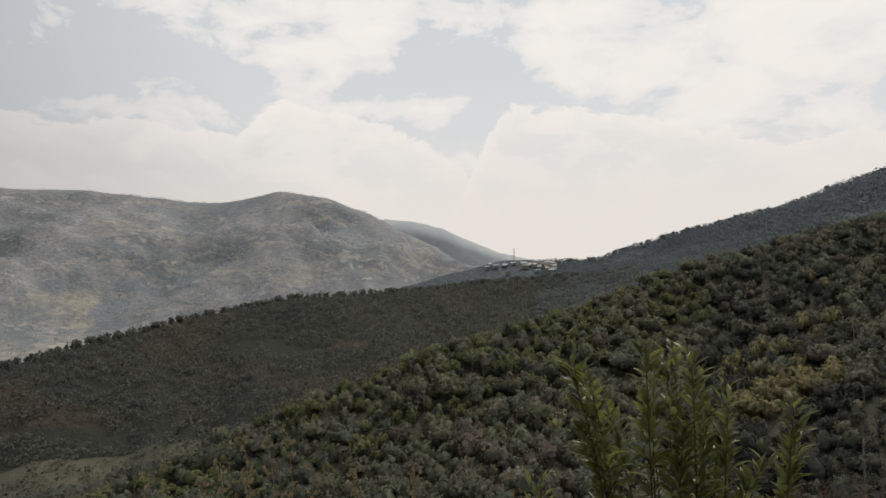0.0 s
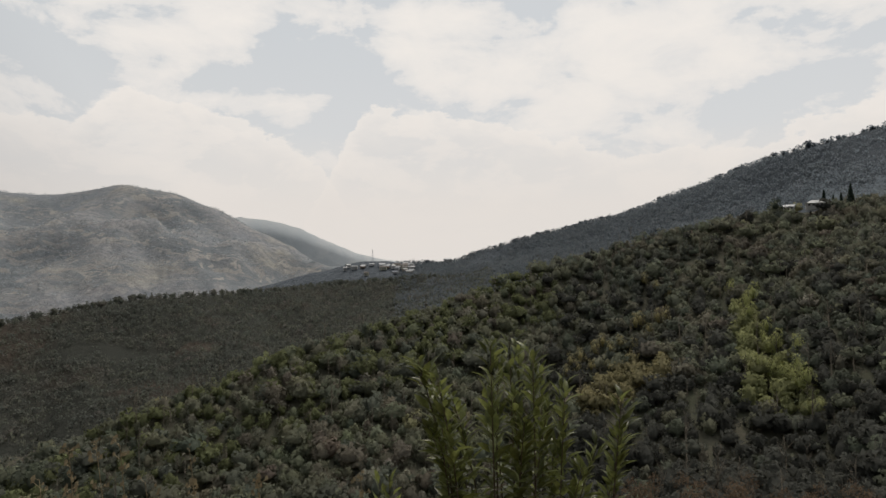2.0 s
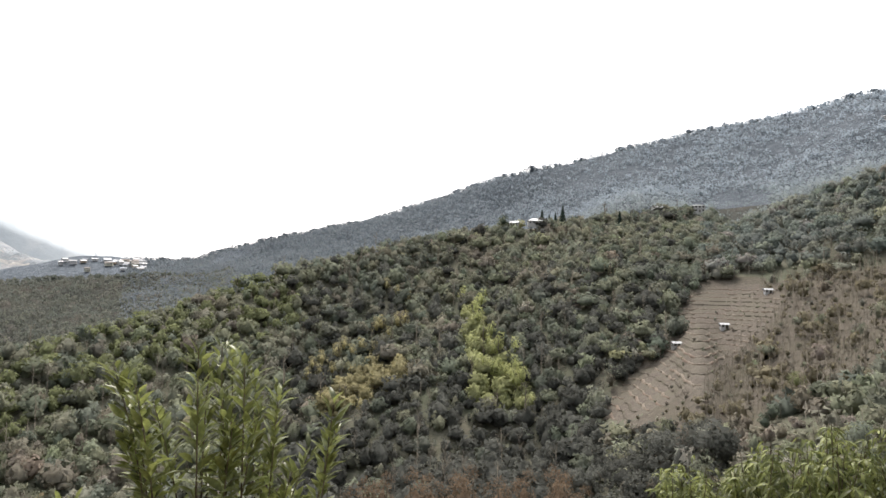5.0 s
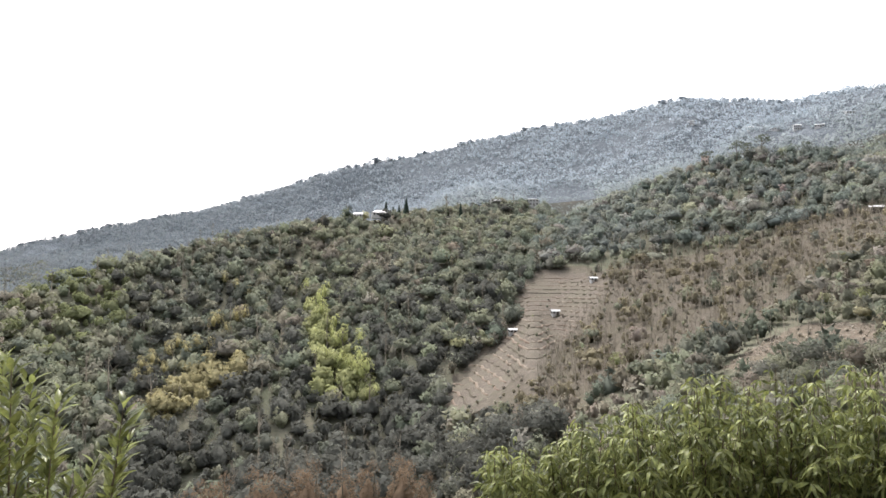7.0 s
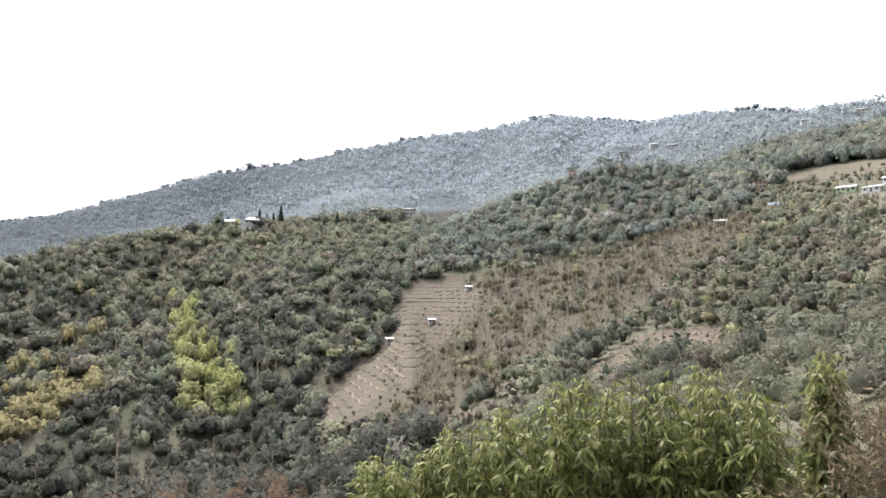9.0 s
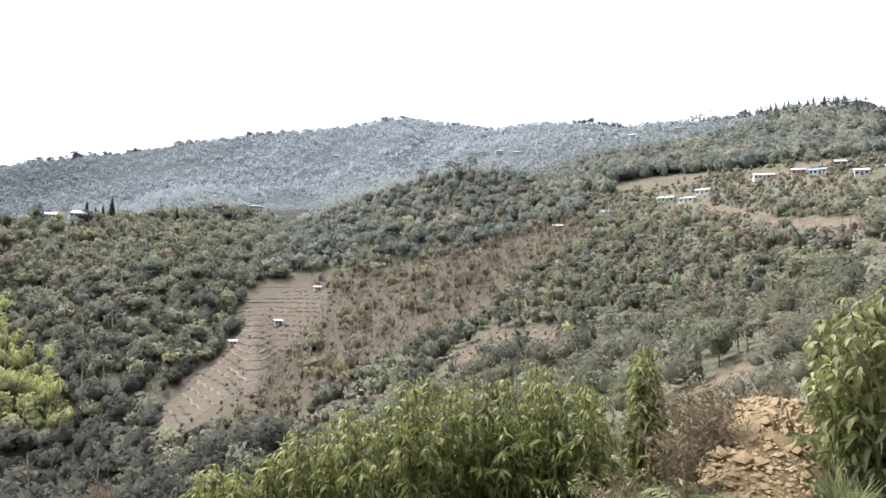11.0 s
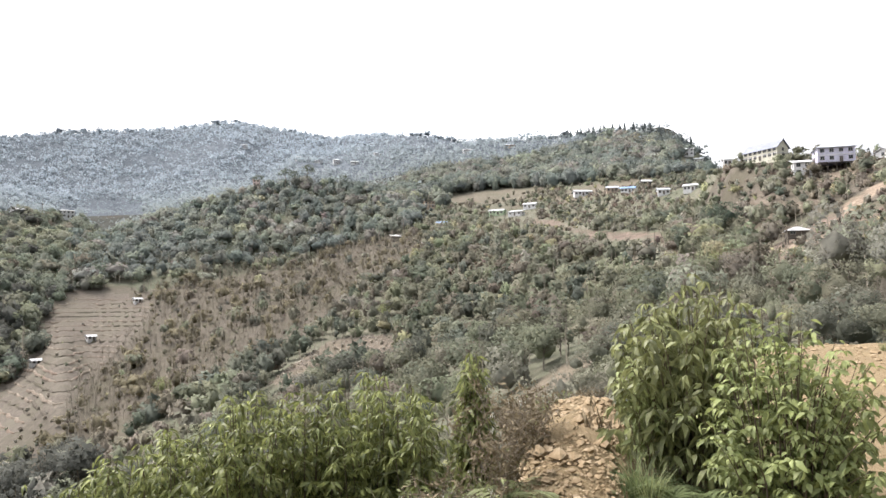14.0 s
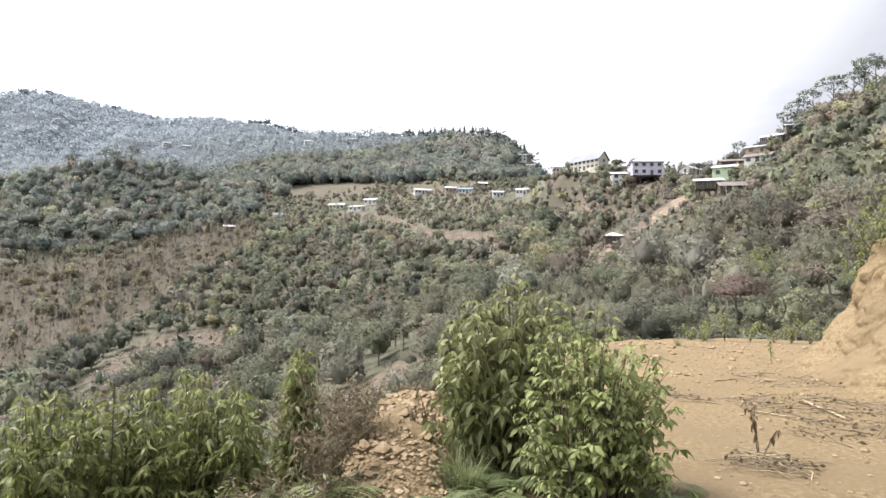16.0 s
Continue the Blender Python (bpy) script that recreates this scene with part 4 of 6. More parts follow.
def dry_tufts():
    az, r, el, pts, rng = scatter(50, 124, 60, 480, 3.8, 31)
    brown = fbm(pts[:, 0] / 45, pts[:, 1] / 45, 3, 77)
    keep = inside(az, el, SLOPE_C) | ((az > 103) & (az < 122) & (el > 5.5) & (r < 310)) | (inside(az, el, BARE) & (rng.random(len(az)) < 0.5)) | inside(az, el, BRUSH) | ((az > 84) & (az < 122) & (el > 2) & (el < 10) & (brown > 0.5)) | (inside(az, el, TERRACE) & (rng.random(len(az)) < 0.12))
    keep |= inside(az, el, RED_CUT) & (rng.random(len(az)) < 0.6)
    for zone in (ROAD_CUT, TRACK):
        keep &= ~inside(az, el, zone)
    az, r, el, pts = az[keep], r[keep], el[keep], pts[keep]
    tint = palette(rng, az, r, (6, 18, 6, 6, 34, 10, 20), pts, 47)
    br = inside(az, el, BRUSH)
    tint[br] = np.array((0.30, 0.27, 0.22)) * rng.uniform(0.6, 1.3, (br.sum(), 1))
    plant_stuff("dry_tufts", "low dry grass and brown weeds on the open slopes", ["bush"] * 5, pts, rng.uniform(0.4, 1.5, len(az)) * np.where((az > 80) & (el > 2), 1.8, 1.0), tint, 12, 32, "weeds")


def far_woods():
    az, r, el, pts, rng = scatter(-40, 16, 400, 1400, 8.6, 21)
    crest = az_interp(az, LINES["c6"], 1, (600, 11))
    keep = (r < crest + 30) & (r > az_interp(az, LINES['c4'], 1, (220, 19)) + 12)
    cut = fbm(pts[:, 0] / 120, pts[:, 1] / 50, 3, 91) > 0.66
    keep &= ~(cut & (r < crest - 150) & (rng.random(len(az)) < 0.8))
    az, r, pts = az[keep], r[keep], pts[keep]
    # tints pulled towards one grey-green, haze's low contrast put into leaf colour
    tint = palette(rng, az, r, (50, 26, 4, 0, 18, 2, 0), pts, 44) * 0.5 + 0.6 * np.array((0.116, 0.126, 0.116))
    top = crest[keep] - r < 22
    h = np.where(top, rng.uniform(8, 17, len(pts)), rng.uniform(9, 16, len(pts)))
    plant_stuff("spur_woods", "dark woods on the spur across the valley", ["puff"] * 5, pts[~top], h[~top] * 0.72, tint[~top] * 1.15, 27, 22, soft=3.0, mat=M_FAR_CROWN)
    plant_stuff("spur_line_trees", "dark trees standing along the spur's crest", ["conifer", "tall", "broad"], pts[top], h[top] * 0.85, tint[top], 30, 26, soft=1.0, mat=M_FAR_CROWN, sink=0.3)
    # the high ridge: woods tinted by haze, then a ragged line of trees against the sky
    az, r, el, pts, rng = scatter(8, 106, 600, 1900, 9.4, 23)
    crest = az_interp(az, LINES["c8"], 1, (600, 11))
    hidden = (az < 52) & (el < az_interp(az, LINES["c4"], 2, (220, 19)) - 0.5)
    keep = (r < crest + 20) & ~hidden & (r > az_interp(az, LINES["c4"], 1, (220, 19)) + 20)
    clear = fbm(pts[:, 0] / 110, pts[:, 1] / 110, 3, 93) > 0.64
    keep &= ~(clear & (rng.random(len(az)) < 0.7))
    az, r, el, pts, crest = az[keep], r[keep], el[keep], pts[keep], crest[keep]
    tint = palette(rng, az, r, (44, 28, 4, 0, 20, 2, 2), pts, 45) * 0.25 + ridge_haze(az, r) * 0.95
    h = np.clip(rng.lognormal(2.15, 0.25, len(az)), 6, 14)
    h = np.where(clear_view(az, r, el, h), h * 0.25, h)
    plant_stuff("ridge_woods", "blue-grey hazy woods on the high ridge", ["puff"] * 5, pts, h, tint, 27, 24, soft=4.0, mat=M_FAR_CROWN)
    az = np.repeat(np.arange(10, 105, 0.2), 2)
    az = az + rng.normal(0, 0.1, len(az))
    az = az[fbm(az * 0.9, az * 0, 3, 96) > 0.36]
    r = az_interp(az, LINES["c8"], 1, (600, 11)) + rng.uniform(-12, 6, len(az))
    a = np.radians(az)
    pts = np.stack([r * np.sin(a), r * np.cos(a), ground_z(az, r) - 0.5], -1)
    h = np.clip(rng.lognormal(2.0, 0.35, len(az)), 4, 15) * np.interp(r, [700, 1400], [0.85, 1.3])
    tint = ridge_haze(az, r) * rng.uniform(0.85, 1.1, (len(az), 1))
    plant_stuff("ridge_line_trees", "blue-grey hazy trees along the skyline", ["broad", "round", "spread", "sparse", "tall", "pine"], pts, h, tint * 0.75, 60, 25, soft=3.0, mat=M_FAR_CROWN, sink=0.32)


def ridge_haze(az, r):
    """The high ridge's leaf colour, with blue-grey haze put into it."""
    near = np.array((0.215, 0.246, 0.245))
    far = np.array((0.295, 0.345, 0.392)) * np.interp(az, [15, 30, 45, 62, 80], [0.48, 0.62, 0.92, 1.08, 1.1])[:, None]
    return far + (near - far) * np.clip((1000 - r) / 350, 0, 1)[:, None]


def mountain_woods():
    az, r, el, pts, rng = scatter(-38, 4, 2500, 4350, 22.0, 27)
    wood = fbm(pts[:, 0] / 300, pts[:, 1] / 300, 4, 97)
    keep = (el > -5.5) & (rng.random(len(az)) < np.clip((wood - 0.40) * 3.2, 0.04, 0.7))
    az, r, pts = az[keep], r[keep], pts[keep]
    # leaf tint raised to a pale blue-grey that stands for haze
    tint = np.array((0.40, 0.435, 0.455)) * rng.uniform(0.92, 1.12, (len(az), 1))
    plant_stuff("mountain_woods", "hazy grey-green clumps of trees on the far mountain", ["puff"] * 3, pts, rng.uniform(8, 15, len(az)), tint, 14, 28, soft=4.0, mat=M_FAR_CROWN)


mountain_woods()
hill_woods()
upper_woods()
scrub()
dry_tufts()
far_woods()

# ---- terraces: earth bunds along the steps ----


def strip_along(points, half, height):
    """A low ridged strip along a line of ground points."""
    V, F = [], []
    for k, p in enumerate(points):
        q = points[min(k + 1, len(points) - 1)] - points[max(k - 1, 0)]
        s = Vector((q.y, -q.x, 0)).normalized() * half
        V += [p - s - Vector((0, 0, 0.4)), p - s * 0.5 + Vector((0, 0, height)), p + s * 0.5 + Vector((0, 0, height)), p + s - Vector((0, 0, 0.4))]
        if k:
            n = 4 * k
            F += [(n - 4 + j, n - 3 + j, n + 1 + j, n + j) for j in range(3)]
    return V, F


def bunds():
    rng = random.Random(5)
    group = "terrace bunds"
    for level in range(-32, 3):
        z = level * step + 0.3
        run = []
        for az in np.arange(46.0, 60.0, 0.1):
            rr = np.arange(200, 430, 1.5)
            zz = ground_z(np.full(len(rr), az), rr)
            el = np.degrees(np.arctan2(zz - EYE, rr))
            ok = (zz[1:] >= z) & (zz[:-1] < z) & inside(np.full(len(rr) - 1, az), el[1:], TERRACE)
            hit = np.nonzero(ok)[0]
            jump = bool(run) and len(hit) and abs(rr[hit[0]] - run[-1][1]) > 22
            if (not len(hit) or jump or rng.random() < 0.012) and run:
                if len(run) > 4:
                    V, F = strip_along([spot(a, d) for a, d in run], rng.uniform(0.5, 0.8), 0.3)
                    tagged(mesh_object("terrace_bund", V, F, [M_EARTH if rng.random() < 0.65 else M_SCRUB]), "low pale earth bund edging a hillside field terrace", "bund", group, "structure")
                run = []
            if len(hit):
                run.append((az, rr[hit[0]]))


bunds()


def cut_branches():
    """Felled branches lying in heaps on the cleared patch."""
    az, r, el, pts, rng = scatter(67, 80, 80, 330, 1.7, 52)
    keep = inside(az, el, BRUSH) & (fbm(pts[:, 0] / 6, pts[:, 1] / 6, 3, 53) > 0.42)
    v, f = [], []
    for p in pts[keep]:
        a, ln = rng.uniform(0, 6.28), rng.uniform(0.8, 2.4)
        d = np.array([math.cos(a), math.sin(a), rng.normal(0.1, 0.25)]) * ln / 2
        c = p + (0, 0, rng.uniform(0.1, 0.6))
        stick(v, f, c - d, c + d, rng.uniform(0.05, 0.12), 0.03, 3)
    if f:
        tagged(new("cut_branches", quad_mesh("cut_branches", np.array(v), np.array(f), [M_BRANCH])), "pale cut branches lying on the cleared slope", "branches", kind="stuff")


cut_branches()

# ---- houses ----


def paint(name, col, rough=0.7, worn=0.75, scale=1.5, metal=0.0):
    m = material(name, [tuple(c * worn for c in col), col, tuple(min(1, c * 1.08) for c in col)], scale, 0.3, rough=rough, bump=0.1, dist=0.02, stain=tuple(c * 0.85 for c in col), sheen=0.25)
    m.node_tree.nodes["Principled BSDF"].inputs["Metallic"].default_value = metal
    return m


WALLS = {
    "white": paint("white_plaster", (0.62, 0.61, 0.60)), "cream": paint("cream_plaster", (0.62, 0.59, 0.48)), "lilac": paint("lilac_plaster", (0.56, 0.54, 0.64)),
    "green": paint("pale_green_plaster", (0.48, 0.60, 0.40)), "timber": paint("dark_timber", (0.10, 0.085, 0.07)), "beige": paint("bare_masonry", (0.42, 0.33, 0.25)), "pink": paint("pink_plaster", (0.62, 0.47, 0.42)),
}
ROOFS = {
    "tin": paint("pale_tin_roof", (0.5, 0.5, 0.5), 0.4, 0.85, 3.0), "blue": paint("blue_tin_roof", (0.22, 0.235, 0.28), 0.4, 0.85, 3.0), "rust": paint("weathered_tin_roof", (0.20, 0.17, 0.15), 0.6, 0.7, 3.0),
    "grey": paint("grey_tin_roof", (0.40, 0.42, 0.45), 0.45, 0.85, 3.0), "bluetarp": paint("bright_blue_sheet", (0.20, 0.32, 0.52), 0.5, 0.85),
}
M_PANE = bpy.data.materials.new("window_glass")
M_PANE.use_nodes = True
M_PANE.node_tree.nodes["Principled BSDF"].inputs["Base Color"].default_value = (0.03, 0.035, 0.04, 1)
M_PANE.node_tree.nodes["Principled BSDF"].inputs["Roughness"].default_value = 0.12
M_FRAME = paint("painted_wood_frame", (0.30, 0.27, 0.24))


def box(bm, cx, cy, cz, sx, sy, sz, bevel=0.0):
    g = bmesh.ops.create_cube(bm, size=1.0, matrix=Matrix.LocRotScale((cx, cy, cz), None, (sx, sy, sz)))
    if bevel:
        bmesh.ops.bevel(bm, geom=list({e for v in g["verts"] for e in v.link_edges}), offset=bevel, segments=1, affect="EDGES")
    return g["verts"]


def part(name, bm, mat, parent, label="", smooth=False):
    """Links a bmesh as one mesh object under a thing or a part."""
    me = bpy.data.meshes.new(name)
    bm.to_mesh(me)
    bm.free()
    me.materials.append(mat)
    if smooth:
        me.polygons.foreach_set("use_smooth", np.ones(len(me.polygons), bool))
    ob = new(name, me)
    ob.parent = parent
    if label:
        tagged(ob, label)
    return ob


def roof_mesh(w, d, rise, over, kind):
    """A sheet roof with thickness: gable, hip or lean-to, its eaves at height 0."""
    bm = bmesh.new()
    hw, hd = w / 2 + over, d / 2 + over
    if kind == "hip":
        ridge = max(0.05, hw - hd)
        pts = [(-hw, -hd, 0), (hw, -hd, 0), (hw, hd, 0), (-hw, hd, 0), (-ridge, 0, rise), (ridge, 0, rise)]
        fs = [(0, 1, 5, 4), (1, 2, 5), (2, 3, 4, 5), (3, 0, 4)]
    elif kind == "gable":
        pts = [(-hw, -hd, 0), (hw, -hd, 0), (hw, hd, 0), (-hw, hd, 0), (-hw, 0, rise), (hw, 0, rise)]
        fs = [(0, 1, 5, 4), (2, 3, 4, 5)]
    else:
        pts = [(-hw, -hd, 0), (hw, -hd, 0), (hw, hd, rise), (-hw, hd, rise)]
        fs = [(0, 1, 2, 3)]
    vs = [bm.verts.new(p) for p in pts]
    for f in fs:
        bm.faces.new([vs[i] for i in f])
    bm.normal_update()
    bmesh.ops.solidify(bm, geom=bm.faces[:], thickness=0.12)
    # raised seams of the sheets
    n = max(3, int(w / 1.2))
    for k in range(n + 1):
        x = -hw + 2 * hw * k / n
        if kind == "gable":
            for sgn in (-1, 1):
                ln = math.hypot(hd, rise)
                bmesh.ops.create_cube(bm, size=1.0, matrix=Matrix.Translation((x * 0.995, sgn * hd / 2, rise / 2 + 0.08)) @ Matrix.Rotation(-sgn * math.atan2(rise, hd), 4, "X") @ Matrix.Diagonal((0.08, ln, 0.06, 1)))
    return bm


def house(label, az, el, w, d, storeys=1, wall="white", roof="tin", kind="gable", turn=0.0, stilts=0.0, rise=1.4, rmin=60.0, windows=3, h=2.7, sink=0.0, r=None):
    """A house on the slope: walls with plinth, storeys of windows, a door, a sheet roof, posts where it stands over the slope."""
    if r is None:
        rr = np.arange(rmin, 2100, 1.0)
        e = np.degrees(np.arctan2(ground_z(np.full(len(rr), az), rr) - EYE, rr))
        hit = np.nonzero(e >= el)[0]
        r = float(rr[hit[0]]) if len(hit) else float(rr[np.argmax(e[: max(2, int(1900 - rmin))])])
    base = spot(az, r, -sink)
    top = new("house")
    top.matrix_world = Matrix.Translation(base) @ Matrix.Rotation(-radians(az) + radians(turn), 4, "Z")
    tagged(top, label, "house", "hillside houses")
    H = storeys * h
    z0 = stilts
    bm = bmesh.new()
    box(bm, 0, 0, z0 + H / 2 - (0 if stilts else 0.8), w, d, H + (0 if stilts else 1.6))
    if kind == "gable":
        for sx in (-1, 1):
            vs = [bm.verts.new((sx * (w / 2 - 0.02), y, z)) for y, z in ((-d / 2, z0 + H), (d / 2, z0 + H), (0, z0 + H + rise * 0.93))]
            vs2 = [bm.verts.new((sx * (w / 2 - 0.22), y, z)) for y, z in ((-d / 2, z0 + H), (d / 2, z0 + H), (0, z0 + H + rise * 0.93))]
            bm.faces.new(vs)
            bm.faces.new(vs2[::-1])
    wl = part("wall", bm, WALLS[wall], top)
    rf = part("roof", roof_mesh(w, d, rise, 0.55, kind), ROOFS[roof], top)
    rf.location.z = z0 + H
    if storeys > 1:
        for s in range(1, storeys):
            bm = bmesh.new()
            box(bm, 0, 0, z0 + s * h, w + 0.2, d + 0.2, 0.22, 0.03)
            part("floor_band", bm, WALLS["white"], top)
    if stilts:
        nx = max(2, int(w / 2.6))
        for i in range(nx + 1):
            for y in (-d / 2 + 0.15, d / 2 - 0.15):
                bm = bmesh.new()
                box(bm, -w / 2 + 0.15 + (w - 0.3) * i / nx, y, stilts / 2 - 1.5, 0.22, 0.22, stilts + 3.0)
                part("post", bm, WALLS["timber"], top)
        bm = bmesh.new()
        box(bm, 0, -d / 2 - 0.5, z0 - 0.08, w, 1.0, 0.14)
        part("veranda", bm, WALLS["timber"], top)
    for s in range(storeys):
        for i in range(windows):
            x = -w / 2 + w * (i + 0.5) / windows
            isdoor = s == 0 and i == windows // 2
            ww, wh = (0.95, 2.0) if isdoor else (min(1.2, w / windows * 0.55), 1.25)
            zc = z0 + s * h + (1.0 if isdoor else 1.55)
            bm = bmesh.new()
            for bx, bz, bw, bh in ((0, wh / 2, ww + 0.16, 0.08), (0, -wh / 2, ww + 0.16, 0.08), (-ww / 2 - 0.04, 0, 0.08, wh), (ww / 2 + 0.04, 0, 0.08, wh), (0, 0, 0.05, wh)):
                box(bm, x + bx, -d / 2 - 0.03, zc + bz, bw, 0.1, bh)
            fr = part("door" if isdoor else "window", bm, M_FRAME, top)
            bm = bmesh.new()
            box(bm, x, -d / 2 - 0.005, zc, ww, 0.03, wh)
            part("panel" if isdoor else "pane", bm, WALLS["timber"] if isdoor else M_PANE, fr)
    for sx in (-1, 1):
        for s in range(storeys):
            zc = z0 + s * h + 1.55
            bm = bmesh.new()
            for by, bz, bw, bh in ((0, 0.6, 1.1, 0.08), (0, -0.6, 1.1, 0.08), (-0.51, 0, 0.08, 1.2), (0.51, 0, 0.08, 1.2)):
                box(bm, sx * (w / 2 + 0.03), by, zc + bz, 0.1, bw, bh)
            fr = part("window", bm, M_FRAME, top)
            bm = bmesh.new()
            box(bm, sx * (w / 2 + 0.005), 0, zc, 0.03, 0.98, 1.14)
            part("pane", bm, M_PANE, fr)
    return top


# houses along the slope over the track
house("long cream schoolhouse with a blue tin roof", 108.5, 0, 15.0, 6.5, 2, "cream", "blue", "gable", turn=-38, rise=3.6, windows=7, h=1.9, r=288, sink=0.6)
house("lilac two-storey house with hipped roof above stone posts", 113.0, 0, 11.5, 8, 2, "lilac", "grey", "hip", turn=14, stilts=1.6, rise=2.6, windows=4, h=2.6, r=268)
house("small white house with stepped tin roof", 110.9, 0, 5.5, 5, 2, "white", "tin", "lean", turn=10, rise=1.7, windows=2, h=2.4, r=262)
house("pale green house with flat white tin roof", 119.0, 0, 7.0, 6, 1, "green", "tin", "lean", turn=-6, rise=2.0, windows=2, h=3.0, r=238, sink=-1.5)
house("open stilt house with white tin roof", 117.8, 0, 7.5, 5.5, 1, "timber", "tin", "lean", turn=4, stilts=2.2, rise=1.7, windows=3, h=2.3, r=215, sink=-0.5)
house("dark timber house with low weathered roof", 119.7, 0, 8.5, 5, 1, "timber", "rust", "gable", turn=12, rise=1.6, windows=3, h=2.2, r=205)
house("white-walled house under a weathered dark roof", 121.5, 0, 8.0, 5, 1, "white", "rust", "gable", turn=-16, rise=1.4, windows=3, h=2.3, r=236, sink=-1.0)
house("brown timber house with weathered roof", 119.6, 0, 9.0, 5, 1, "timber", "rust", "gable", turn=8, rise=1.2, windows=3, h=2.4, r=262)
house("timber house with grey roof on the bank", 121.4, 0, 7.0, 5, 1, "beige", "grey", "gable", turn=-12, rise=1.1, windows=2, h=2.4, r=258, sink=-1)
house("timber house on the wooded rise with grey roof", 122.5, 0, 7.5, 5, 1, "timber", "grey", "gable", turn=-20, rise=1.3, windows=3, h=2.5, r=262, sink=-1)
house("dark timber stilt house high under the pines", 124.1, 0, 6.5, 5, 1, "timber", "grey", "lean", turn=6, stilts=1.8, rise=1.6, windows=3, h=2.4, r=246, sink=-1)
house("white shed with open gable by the ridge", 116.4, 0, 6.0, 5, 1, "white", "tin", "gable", turn=60, rise=1.6, windows=2, h=2.2, r=268, sink=-1)
house("small open hut with white pyramid roof", 110.4, 4.2, 5.0, 4.2, 1, "timber", "tin", "hip", turn=10, stilts=0.5, rise=1.1, windows=2, h=1.9, rmin=60)
# the village below the woods
house("small white hut on the bare slope", 105.9, 9.2, 5.0, 4.0, 1, "white", "tin", "gable", turn=8, r=330, sink=-3)
house("white house with twin tin roofs", 103.1, 8.4, 8, 5, 1, "white", "tin", "gable", turn=-14, windows=4)
house("low grey-roofed house beside the white one", 100.9, 8.2, 6.5, 5, 1, "white", "grey", "gable", turn=10)
house("tin-roofed timber house under the trees", 99.6, 9.0, 6.0, 4.5, 1, "timber", "tin", "gable", turn=16)
house("low house row with blue sheet roof", 98.2, 8.5, 9.0, 5, 1, "white", "bluetarp", "gable", turn=-8, windows=4)
house("beige village house with a grey roof", 96.9, 8.6, 7.5, 5, 1, "beige", "grey", "gable", turn=6)
house("long low village house with pale roof", 94.5, 8.4, 12.0, 5.5, 1, "white", "tin", "gable", turn=14, windows=5)
house("white village house stepped up the slope", 90.2, 7.5, 9.0, 5.5, 1, "white", "tin", "gable", turn=-20, windows=3)
house("white village house with dark windows", 89.0, 6.9, 9.5, 5.5, 1, "white", "tin", "lean", turn=-26, windows=3, rise=1.6)
house("green-trimmed shed with pale roof", 87.4, 7.0, 10.5, 5.5, 1, "green", "tin", "gable", turn=-18, windows=4)
house("unfinished beige masonry house of two storeys", 81.6, 7.6, 8.0, 6.5, 2, "beige", "rust", "lean", turn=12, rise=0.4, windows=3)
house("low shelter covered in blue sheet", 82.7, 6.0, 7.0, 4, 1, "timber", "bluetarp", "gable", turn=-10)
house("field shed with white roof on the brown slope", 78.8, 4.9, 6.5, 4.2, 1, "timber", "tin", "lean", turn=4, rise=1.5)
house("low field shelter with dull tin roof", 73.7, 3.5, 8.0, 2.6, 1, "timber", "grey", "lean", turn=-6, h=1.4, rise=0.3, windows=3)
# field huts on the terraces
for haz, hel, lab in ((52.0, -4.6, "small white field hut on the terraces"), (55.5, -3.0, "tin-roofed field hut on the terraces"), (58.6, -0.2, "grey field hut at the top of the terraces")):
    house(lab, haz, hel, 3.4, 2.8, 1, "white", "tin", "gable", turn=20, h=1.9, rise=0.8, windows=2, rmin=150)
# houses on the wooded crest
house("white farmhouse with broad tin roof on the crest", 40.7, 0, 10, 6, 1, "white", "tin", "hip", turn=10, rise=2.0, r=503, sink=-4.5, windows=4)
house("low white outbuilding on the crest", 39.0, 0, 6, 4, 1, "white", "grey", "gable", turn=-12, r=500, sink=-3.5)
house("white two-storey house with rows of windows", 53.6, 0, 10.5, 7, 2, "white", "tin", "hip", turn=6, rise=0.8, r=570, windows=4, sink=-3)
house("small tin-roofed house among the trees", 50.6, 0, 8, 5, 1, "white", "tin", "gable", turn=20, r=556, sink=-4)
house("pink-white tower house over the woods", 67.3, 0, 5.5, 5.5, 2, "pink", "tin", "hip", turn=0, rise=0.6, r=585, sink=-10, windows=2)
# far houses strung along the ridge
for k, (haz, hel, hw, wl_, rf_) in enumerate([(72.2, 11.3, 12, "white", "grey"), (73.8, 11.2, 8, "white", "tin"), (75.3, 11.25, 9, "white", "tin"), (70.6, 11.4, 8, "white", "tin"), (77.3, 12.0, 12, "white", "grey"), (84.9, 12.1, 10, "white", "tin"),
                                           (88.5, 12.6, 12, "beige", "grey"), (98.0, 11.4, 14, "white", "grey"), (100.0, 12.7, 12, "white", "tin"), (102.6, 11.2, 14, "white", "tin"), (103.6, 10.6, 9, "white", "grey"), (66.3, 12.2, 8, "white", "tin")]):
    house("distant pale house on the high ridge", haz, hel, hw, 7, 1 + k % 2, wl_, rf_, "gable", turn=(k * 37) % 50 - 25, rmin=560, windows=4, sink=0.3)
